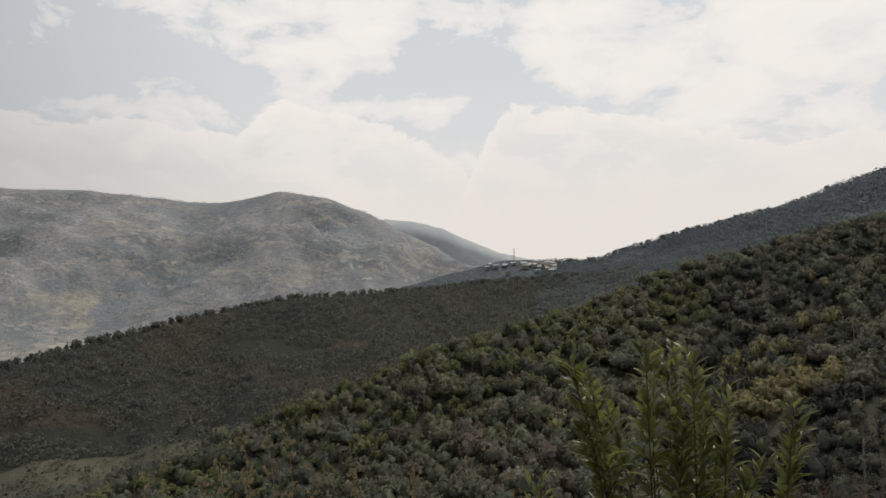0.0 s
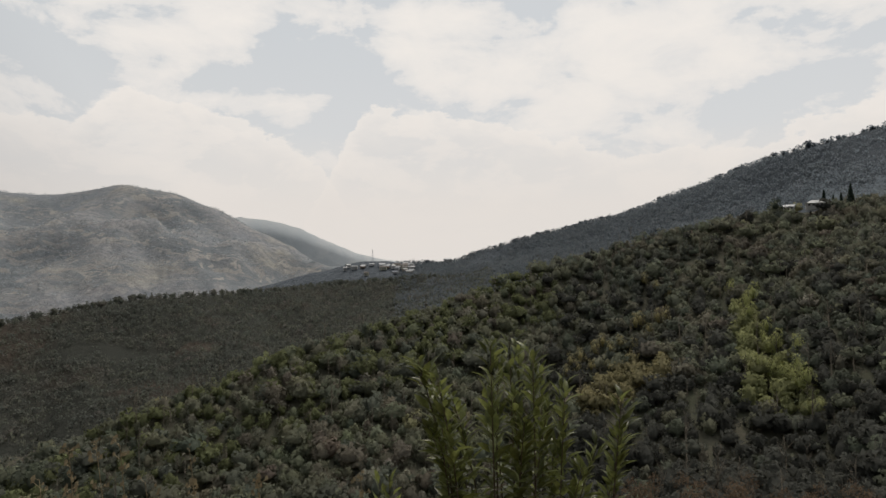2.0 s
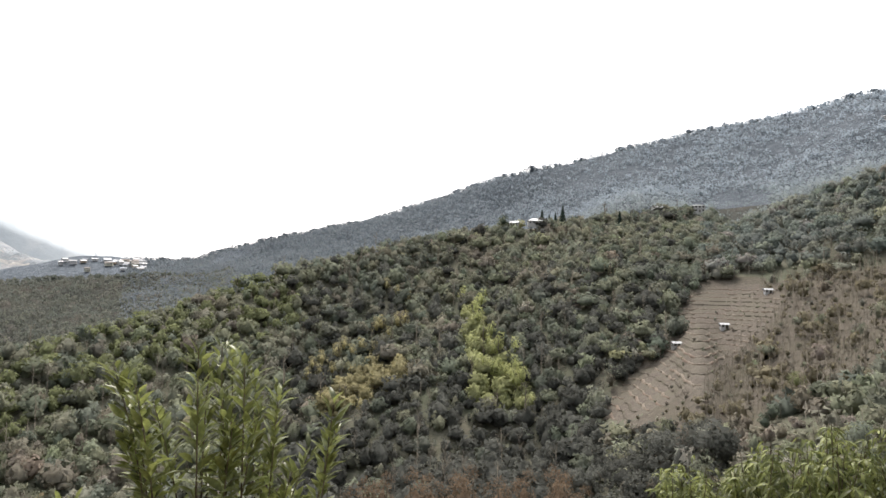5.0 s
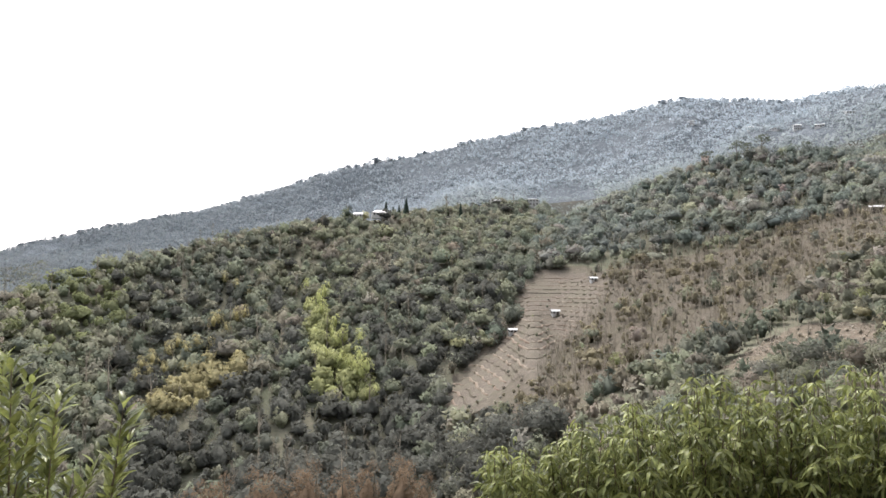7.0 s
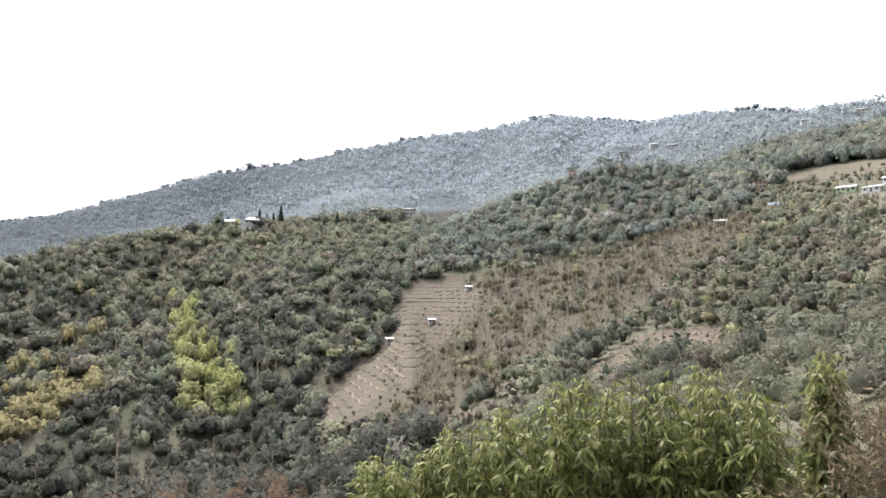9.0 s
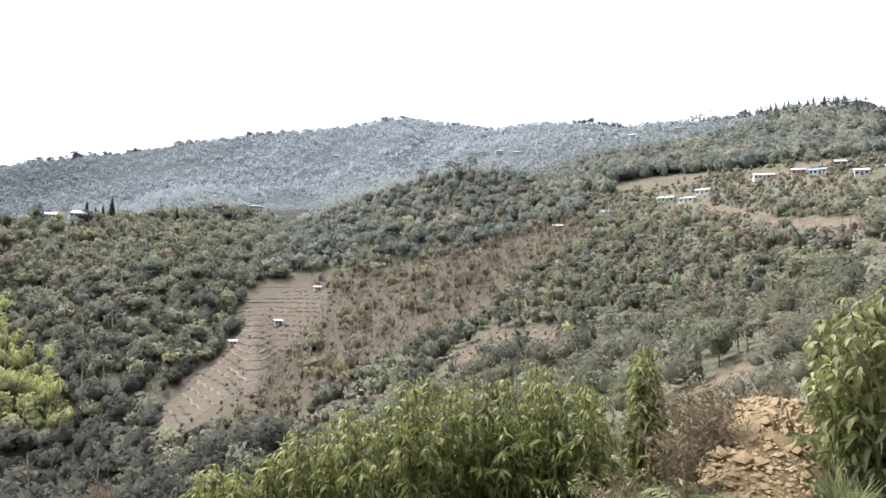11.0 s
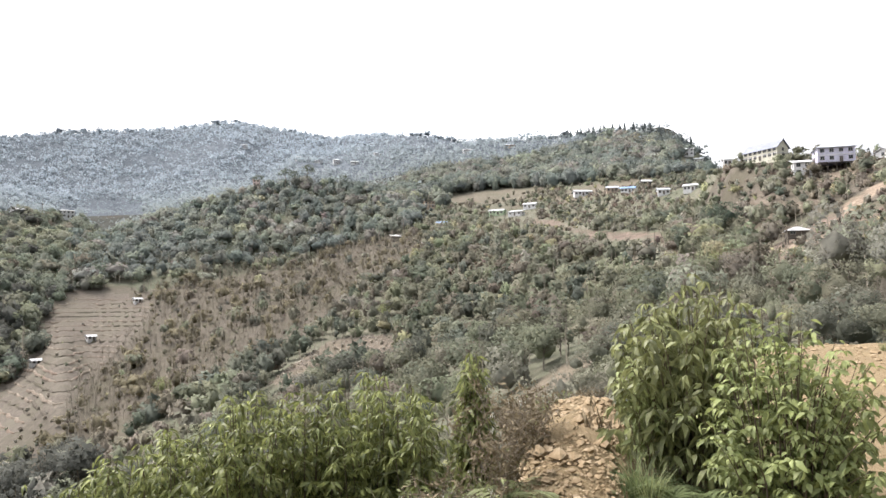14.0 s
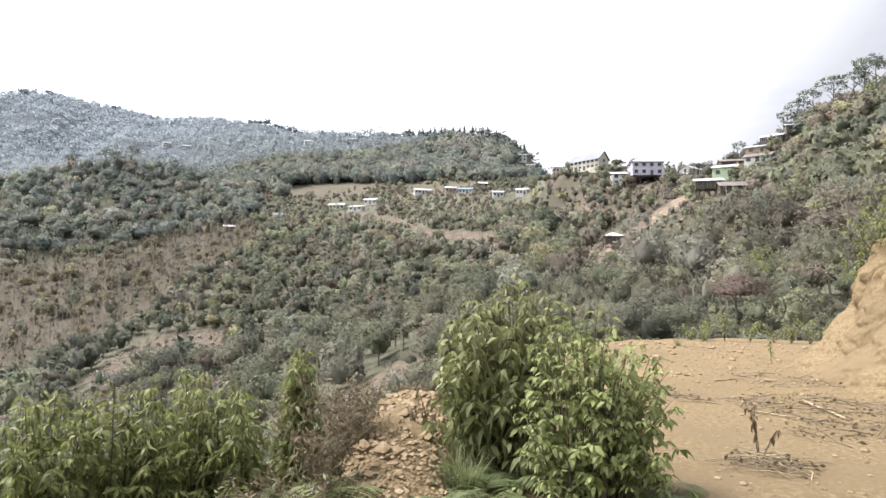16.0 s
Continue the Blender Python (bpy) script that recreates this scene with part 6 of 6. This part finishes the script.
    for k, (a, r, z, h) in enumerate(((128.4, 19.5, 2.0, 1.1), (129.4, 19.0, 2.4, 1.5), (130.4, 18.6, 2.6, 1.6), (131.6, 18.0, 2.8, 1.5), (129.8, 20.5, 2.8, 1.8))):
        b0 = np.array(spot(a, r)) + (0, 0, z)
        leafy_plant("shrub", "yellowish shrub leaning over the top of the cut bank", "shrub", b0, [b0 + np.array([rng.normal(0, 0.5), rng.normal(0, 0.5), h * rng.uniform(0.5, 1.1)]) for _ in range(9)], (0.16, 0.04, 0.9, 0.2), M_LEAF_WILLOW, 470 + k, 30, -0.3, 0.8, 0.15, 0, "shrubs above the bank", 0.01, tuft=6, reach=0.2)
    leafy_plant("seedling", "sapling standing alone on the track", "seedling", ground_at(122.3, 19), [ground_at(122.3, 19) + np.array([0.02, 0.02, 0.6])], (0.11, 0.04, 0.9, 0.3), M_LEAF_DARK, 460, 20, -0.5, 0.6, 0.3, 0, "seedlings", 0.01)


def fern(az, r, n, size, seed, mat, label):
    """A fern: arching fronds with paired leaflets."""
    rng = np.random.default_rng(seed)
    top = new("fern")
    top.location = spot(az, r, -0.03)
    tagged(top, label, "fern", "roadside ferns")
    for k in range(n):
        a = 2 * math.pi * k / n + rng.normal(0, 0.3)
        L = size * rng.uniform(0.7, 1.15)
        V, F = [], []
        hd = np.array([math.cos(a), math.sin(a), 0])
        sd = np.array([-math.sin(a), math.cos(a), 0])
        prev = None
        m = 22
        rise = rng.uniform(0.55, 0.95)
        for i in range(m + 1):
            t = i / m
            p = hd * L * t * 0.85 + np.array([0, 0, L * (rise * t - (rise + 0.15) * t * t * t)])
            if prev is not None:
                n0 = len(V)
                V += [prev - sd * 0.004, prev + sd * 0.004, p + sd * 0.003, p - sd * 0.003]
                F.append((n0, n0 + 1, n0 + 2, n0 + 3))
                w = L * 0.30 * math.sin(math.pi * min(1, 0.12 + 0.88 * t)) ** 0.8 + 0.01
                for s in (-1, 1):
                    tip = p + sd * s * w + hd * w * 0.25 - np.array([0, 0, w * rng.uniform(0.15, 0.4)])
                    q = p + (tip - p) * 0.5 + np.array([0, 0, w * 0.08])
                    hw = hd * L * 0.019
                    n0 = len(V)
                    V += [p - hw * 0.5, p + hw * 0.5, q + hw, q - hw, tip + hw * 0.15, tip - hw * 0.15]
                    F += [(n0, n0 + 1, n0 + 2, n0 + 3), (n0 + 3, n0 + 2, n0 + 4, n0 + 5)]
            prev = p
        fr = new("frond", quad_mesh("frond", np.array(V), np.array(F), [mat]))
        fr.parent = top
    return top


def ferns():
    for k, (a, r, n, s) in enumerate(((97.0, 5.4, 7, 0.55), (101.5, 5.0, 8, 0.65), (104.5, 4.9, 8, 0.6), (107.0, 4.85, 9, 0.6), (110.5, 5.0, 8, 0.6), (113.0, 5.2, 7, 0.65), (115.6, 5.7, 6, 0.7), (100.5, 5.9, 7, 0.8), (102.8, 5.8, 7, 0.85), (118.2, 5.3, 6, 0.45), (99.0, 6.2, 6, 0.75))):
        fern(a, r, n, s * 0.72, 500 + k, M_FERN, "green arching fern at the foot of the shrub")
    for k, (a, r, n, s) in enumerate(((87.2, 5.0, 7, 0.6), (89.5, 5.1, 7, 0.65), (91.4, 5.5, 6, 0.5))):
        fern(a, r, n, s, 520 + k, M_GRASS, "pale half-dry fern beside the mound")


def grass_tuft(az, r, n, h, seed, mat, label, heads=False):
    rng = np.random.default_rng(seed)
    top = new("grass_tuft")
    top.location = spot(az, r, -0.03)
    tagged(top, label, "grass", "grass tufts")
    for half in range(3):
        V, F = [], []
        for k in range(n // 3):
            a = rng.uniform(0, 6.28)
            b0 = np.array([math.cos(a), math.sin(a), 0]) * rng.uniform(0, 0.12)
            d = np.array([math.cos(a), math.sin(a), 0]) * rng.uniform(0.15, 0.7)
            L = h * rng.uniform(0.6, 1.1)
            s = np.array([-math.sin(a), math.cos(a), 0]) * 0.006
            for i in range(4):
                t0, t1 = i / 4, (i + 1) / 4
                p0 = b0 + d * L * t0 * t0 + np.array([0, 0, L * (t0 - 0.3 * t0 * t0)])
                p1 = b0 + d * L * t1 * t1 + np.array([0, 0, L * (t1 - 0.3 * t1 * t1)])
                n0 = len(V)
                V += [p0 - s * (1 - t0), p0 + s * (1 - t0), p1 + s * (1.05 - t1), p1 - s * (1.05 - t1)]
                F.append((n0, n0 + 1, n0 + 2, n0 + 3))
            if heads and k % 3 == 0:
                for _ in range(9):
                    q = p1 + rng.normal(0, 0.012, 3) + np.array([0, 0, -0.02 * rng.uniform(0, 6)])
                    w = 0.008
                    n0 = len(V)
                    V += [q + (-w, 0, -w), q + (w, 0, -w), q + (w, 0.004, w * 2), q + (-w, 0.004, w * 2)]
                    F.append((n0, n0 + 1, n0 + 2, n0 + 3))
        bl = new("blade_mass", quad_mesh("blade_mass", np.array(V), np.array(F), [mat]))
        bl.parent = top
        tagged(bl, kind="stuff")


def dry_stalk(az, el, r, seed):
    """A tall dry weed: thin stalk with short side twigs and seed husks."""
    rng = np.random.default_rng(seed)
    top = new("dry_weed")
    base = ground_at(az, r)
    top.location = base
    tagged(top, "tall thin dry weed stalk with straw seed husks", "weed", "dry weeds at the brink")
    tip = eye_point(az + rng.normal(0, 0.3), el, r) - base
    v, f, hv, hf = [], [], [], []
    pts = [tip * k / 5 + np.array([0.02 * math.sin(k * 2.1), 0.02 * math.cos(k), 0]) for k in range(6)]
    for k in range(5):
        stick(v, f, pts[k], pts[k + 1], 0.0045 * (1 - 0.12 * k), 0.0045 * (0.88 - 0.12 * k), 4)
    for k in range(34):
        t = rng.uniform(0.45, 1.0) * 5
        i = min(int(t), 4)
        p = pts[i] + (pts[i + 1] - pts[i]) * (t - i)
        q = p + np.array([rng.normal(0, 0.022), rng.normal(0, 0.022), rng.uniform(0.005, 0.04)])
        stick(v, f, p, q, 0.0015, 0.001, 3)
        for _ in range(2):
            w = rng.uniform(0.004, 0.009)
            c = q + rng.normal(0, 0.006, 3)
            n0 = len(hv)
            hv += [c + (-w, 0, -w), c + (w, 0, -w * 0.5), c + (w * 0.6, w, w * 1.6), c + (-w * 0.7, w, w)]
            hf.append((n0, n0 + 1, n0 + 2, n0 + 3))
    s = new("stalk", quad_mesh("stalk", np.array(v), np.array(f), [M_STRAW]))
    s.parent = top
    h = new("husk_mass", quad_mesh("husk_mass", np.array(hv), np.array(hf), [M_STRAW]))
    h.parent = top
    tagged(h, "straw-coloured seed husks", kind="stuff")


def dry_bush(az, r, h, wd, seed, label, flowers=20, mat=None):
    """A thin dry bush: forked twigs, small sparse leaves, white tufts."""
    rng = np.random.default_rng(seed)
    top = new("dry_bush")
    top.location = spot(az, r, -0.05)
    tagged(top, label, "bush", "dry bushes on the bank")
    lv, lf, fv, ff = [], [], [], []
    LV, LF = leaf_shape(0.05, 0.016, 0.6, 0.3, 2)
    for s in range(11):
        v, f = [], []
        a = rng.uniform(0, 6.28)
        end = np.array([math.cos(a) * wd * rng.uniform(0.2, 1), math.sin(a) * wd * rng.uniform(0.2, 1), h * rng.uniform(0.7, 1.05)])
        pts = [end * (k / 4) ** np.array([1.3, 1.3, 1]) for k in range(5)]
        for k in range(4):
            stick(v, f, pts[k], pts[k + 1], 0.006 * (1 - 0.2 * k), 0.006 * (0.8 - 0.2 * k), 4)
        for _ in range(26):
            t = rng.uniform(0.25, 1.0) * 4
            i = min(int(t), 3)
            p = pts[i] + (pts[i + 1] - pts[i]) * (t - i)
            q = p + np.array([rng.normal(0, 0.12), rng.normal(0, 0.12), rng.uniform(0.03, 0.2)]) * (0.6 + h * 0.4)
            stick(v, f, p, q, 0.0025, 0.0012, 3)
            for _ in range(5):
                c = p + (q - p) * rng.uniform(0.2, 1.05)
                R = leaf_frame(rng.normal(0, 1, 3) + (0, 0, 0.3), rng, 1.0)
                n0 = 9 * len(lv)
                lv.append((LV * rng.uniform(0.6, 1.5)) @ R.T + c)
                lf.append(LF + n0)
            if rng.random() < flowers / 260:
                for _ in range(6):
                    c = q + rng.normal(0, 0.014, 3)
                    w = 0.010
                    n0 = len(fv)
                    fv += [c + (-w, 0, -w), c + (w, -w * 0.3, -w * 0.6), c + (w, 0, w), c + (-w * 0.8, w * 0.4, w)]
                    ff.append((n0, n0 + 1, n0 + 2, n0 + 3))
        st = new("twig", quad_mesh("twig", np.array(v), np.array(f), [M_TWIG]))
        st.parent = top
    fo = new("foliage", quad_mesh("foliage", np.concatenate(lv), np.concatenate(lf), [mat or M_LEAF_DRY]))
    fo.parent = top
    tagged(fo, kind="stuff")
    if ff:
        fl = new("white_tuft", quad_mesh("white_tuft", np.array(fv), np.array(ff), [M_FLOWER]))
        fl.parent = top
        tagged(fl, "small white seed tufts", kind="stuff")


def bank_plants():
    rng = np.random.default_rng(61)
    for k, (a, e, r) in enumerate(((-23.8, -13.4, 3.6), (-18.5, -13.8, 3.4), (-16.6, -11.8, 3.5), (-16.2, -14.4, 3.3), (-14.2, -11.6, 3.5), (-13.4, -12.0, 3.4), (-8.2, -12.8, 3.5), (-19.6, -14.8, 3.6), (-3.0, -15.2, 3.5), (-11.5, -14.9, 3.4), (4.6, -15.4, 3.6))):
        dry_stalk(a, e, r, 600 + k)
    spots = [(83.5, 5.6, 1.0), (86.0, 5.2, 0.85), (88.3, 5.6, 1.0), (84.8, 4.6, 0.6), (90.6, 6.6, 0.75), (80.8, 5.0, 0.75), (87.4, 6.4, 0.8), (89.6, 8.2, 1.0), (77.8, 5.2, 0.7), (91.8, 9.4, 0.8), (94.0, 10.2, 0.7)]
    for k, (a, r, h) in enumerate(spots):
        dry_bush(a, r, h, h * 0.6, 620 + k, "thin dry grey-brown bush with white seed tufts", 26 if k in (0, 3, 5, 9) else 6, M_LEAF_DRY if k % 3 else M_GRASS)
    for k, (a, r, n, h, hd) in enumerate(((98.6, 5.7, 90, 0.55, False), (99.8, 5.6, 70, 0.5, False), (93.0, 10.5, 60, 0.7, True), (95.2, 11.0, 60, 0.75, True), (96.8, 11.5, 60, 0.8, True), (117.5, 26.5, 90, 0.9, False), (90.2, 9.5, 50, 0.6, False), (92.2, 12.5, 60, 0.9, True), (115.6, 24, 60, 0.5, False))):
        grass_tuft(a, r, n, h, 640 + k, M_GRASS if k % 3 else M_FERN, "green and straw-coloured grass tuft", hd)


roadside_shrubs()
ferns()
bank_plants()

# ---- the cut bank, litter and stones ----


def cut_bank():
    """Steep face of yellow earth where the hill was cut for the track."""
    nu, nv = 150, 80
    V, F = [], []
    # foot of the bank on the track, walked from far to near
    foot = [(126.0, 21.0), (125.6, 18.5), (127.6, 16.0), (130.5, 14.2), (136.0, 12.4), (146.0, 11.0), (160.0, 10.0)]
    pts = [np.array(spot(a, r)) for a, r in foot]
    mid = np.array(spot(118, 14))
    for i in range(nu + 1):
        t = i / nu * (len(pts) - 1)
        k = min(int(t), len(pts) - 2)
        p = pts[k] + (pts[k + 1] - pts[k]) * (t - k)
        q = pts[min(k + 1, len(pts) - 1)] - pts[k]
        n = np.array([-q[1], q[0], 0.0])
        n /= np.linalg.norm(n)
        if np.dot(n[:2], p[:2] - mid[:2]) < 0:
            n = -n
        n0 = n if i == 0 else n0 * 0.8 + n * 0.2
        n = n0 / np.linalg.norm(n0)
        H = 2.5 + 1.2 * i / nu + 0.35 * math.sin(i * 0.13) + 0.2 * math.sin(i * 0.36)
        H *= min(1.0, 0.55 + i / 34)
        for j in range(nv + 1):
            s = j / nv
            if s < 0.8:
                u = s / 0.8
                back = 0.9 * (1 - u) ** 3 * -1.0 + u * H * 0.38
                z = H * u ** 1.15
            else:
                u = (s - 0.8) / 0.2
                back = H * 0.38 + u * 5.0
                z = H + u * 1.6
            w = p + n * back
            lump = noise.fractal(Vector((w[0] * 0.9, w[1] * 0.9, z * 1.1)), 1.0, 2.0, 5) * 0.26 + noise.fractal(Vector((w[0] * 5, w[1] * 5, z * 3)), 0.8, 2.0, 4) * 0.09
            V.append(w + n * lump + np.array([0, 0, z - 0.12]))
    F = [(i * (nv + 1) + j, (i + 1) * (nv + 1) + j, (i + 1) * (nv + 1) + j + 1, i * (nv + 1) + j + 1) for i in range(nu) for j in range(nv)]
    ob = mesh_object("cut_bank", [tuple(v) for v in V], F, [M_DIRT])
    return tagged(ob, "steep cut bank of crumbling yellow earth", "bank", kind="structure")


def mound():
    """Loose heap of yellow earth pushed to the brink."""
    n, m = 44, 30
    V = []
    for i in range(n + 1):
        a = 88.6 + 10.6 * i / n
        for j in range(m + 1):
            r = 4.6 + 6.2 * j / m
            u, w = (i / n - 0.5) * 2, (j / m - 0.55) * 2
            h = 0.42 * max(0.0, 1 - u * u) * max(0.0, 1 - w * w) ** 0.8
            p = spot(a, r)
            lump = noise.fractal(Vector((p.x * 2.2, p.y * 2.2, 0.3)), 1.0, 2.0, 5) * 0.09
            V.append((p.x, p.y, p.z + h + lump * (0.3 + h * 2) - 0.05))
    F = [(i * (m + 1) + j, i * (m + 1) + j + 1, (i + 1) * (m + 1) + j + 1, (i + 1) * (m + 1) + j) for i in range(n) for j in range(m)]
    tagged(mesh_object("earth_mound", V, F, [M_DIRT]), "loose mound of stony yellow earth", "mound", kind="structure")


M_STONE = material("earthy_stone", [(0.20, 0.145, 0.085), (0.28, 0.21, 0.13), (0.36, 0.29, 0.20)], 6.0, 1.0, rough=0.9, bump=0.5, bump_scale=20)


def stones():
    """Clods and stones strewn on the track and mound."""
    rng = np.random.default_rng(9)
    V, F, n = [], [], 0
    for k in range(7000):
        if k % 3 == 0:
            az, r = rng.uniform(89, 98), rng.uniform(5.0, 9.5)
            lift = 0.42 * max(0, 1 - ((az - 93.9) / 5.3) ** 2) * max(0, 1 - (((r - 4.6) / 6.2 - 0.55) * 2) ** 2) ** 0.8 - 0.04
        else:
            az, r, lift = rng.uniform(97, 134), math.sqrt(rng.uniform(20, 700)), 0.0
            if r > edge_of_platform(az) * 1.02 or (az > 125.5 and r > 15):
                continue
        s = (0.0085 if k % 3 == 0 else 0.0075) * rng.lognormal(0, 0.6) * (1 + r / 12)
        p = np.array(spot(az, r, lift + s * 0.2))
        oct_ = np.array([(1, 0, 0), (0, 1, 0), (-1, 0, 0), (0, -1, 0), (0, 0, 0.7), (0, 0, -0.6), (0.6, 0.6, 0.4), (-0.6, -0.55, 0.35)]) * rng.uniform(0.7, 1.3, (8, 3)) * s
        V += [tuple(p + o) for o in oct_]
        F += [tuple(n + i for i in t) for t in ((0, 6, 4), (6, 1, 4), (1, 2, 4), (2, 7, 4), (7, 3, 4), (3, 0, 4), (0, 1, 6), (2, 3, 7), (1, 0, 5), (2, 1, 5), (3, 2, 5), (0, 3, 5))]
        n += 8
    tagged(mesh_object("stones", V, F, [M_STONE], smooth=False), "small stones and clods strewn over the dirt track", "stones", kind="stuff")


def twig_pile(az, r, radius, count, seed, label, height=0.12, mats=None, length=(0.25, 0.7), leaves=0):
    rng = np.random.default_rng(seed)
    top = new("twig_pile")
    top.location = spot(az, r, 0.0)
    tagged(top, label, "twigs", "piles of dead brush")
    for k in range(count):
        v, f = [], []
        a = rng.uniform(0, 6.28)
        rad = radius * math.sqrt(rng.random())
        c = np.array([math.cos(a) * rad, math.sin(a) * rad, rng.uniform(0.01, height) * (1 - rad / radius * 0.7)])
        b = rng.uniform(0, 6.28)
        L = rng.uniform(*length)
        d = np.array([math.cos(b), math.sin(b), rng.normal(0, 0.12)]) * L / 2
        w = np.array([rng.normal(0, 0.03), rng.normal(0, 0.03), 0.02])
        stick(v, f, c - d, c + w, 0.004, 0.005, 4)
        stick(v, f, c + w, c + d, 0.005, 0.002, 4)
        t = new("twig", quad_mesh("twig", np.array(v), np.array(f), [(mats or [M_TWIG, M_STRAW])[k % 2]]))
        t.parent = top
    if leaves:
        LV, LF = leaf_shape(0.07, 0.035, 0.7, 0.5, 2)
        lv, lf = [], []
        for k in range(leaves):
            a, rad = rng.uniform(0, 6.28), radius * math.sqrt(rng.random())
            c = np.array([math.cos(a) * rad, math.sin(a) * rad, rng.uniform(0.01, height)])
            lv.append((LV * rng.uniform(0.6, 1.4)) @ leaf_frame(rng.normal(0, 1, 3) * (1, 1, 0.3), rng, 0.8).T + c)
            lf.append(LF + 9 * k)
        fo = new("dead_leaves", quad_mesh("dead_leaves", np.concatenate(lv), np.concatenate(lf), [M_LEAF_DRY]))
        fo.parent = top
        tagged(fo, "brown curled dead leaves", kind="stuff")


def long_stick(az0, r0, az1, r1, rad, label):
    a, b = np.array(spot(az0, r0, rad)), np.array(spot(az1, r1, rad + 0.01))
    v, f = [], []
    prev = a
    for k in range(1, 7):
        q = a + (b - a) * k / 6 + np.array([0.02 * math.sin(k * 1.7), 0.02 * math.cos(k * 2.3), 0.008 * (k % 2)])
        stick(v, f, prev, q, rad * (1.05 - 0.08 * k), rad * (1.0 - 0.08 * k), 6)
        prev = q
    tagged(new("stick", quad_mesh("stick", np.array(v), np.array(f), [M_STRAW])), label, "stick", "loose sticks")


cut_bank()
mound()
stones()
twig_pile(122.6, 7.3, 0.42, 70, 701, "flat heap of uprooted dry twigs and straw on the track", 0.12, None, (0.2, 0.6), 60)
twig_pile(126.2, 11.5, 1.3, 60, 702, "spread of dead brush and leaves below the bank", 0.10, [M_STEM, M_TWIG], (0.3, 1.0), 260)
twig_pile(129.2, 9.6, 1.0, 40, 703, "scattered dead brush and leaf litter on the track", 0.06, [M_STEM, M_TWIG], (0.2, 0.7), 160)
twig_pile(123.5, 15.0, 1.2, 24, 704, "thin scatter of dry twigs on the track", 0.05, [M_STEM, M_TWIG], (0.3, 0.8), 60)
twig_pile(115.2, 11.5, 0.6, 24, 705, "dark dead twigs at the edge of the track", 0.1, [M_STEM, M_TWIG], (0.2, 0.6), 60)
long_stick(124.3, 12.2, 127.3, 10.6, 0.022, "pale peeled stick lying on the track")
long_stick(121.5, 10.6, 125.6, 10.2, 0.012, "thin straw-coloured stick lying on the track")
long_stick(118.5, 14.2, 120.5, 14.8, 0.015, "dry brown stick lying on the track")
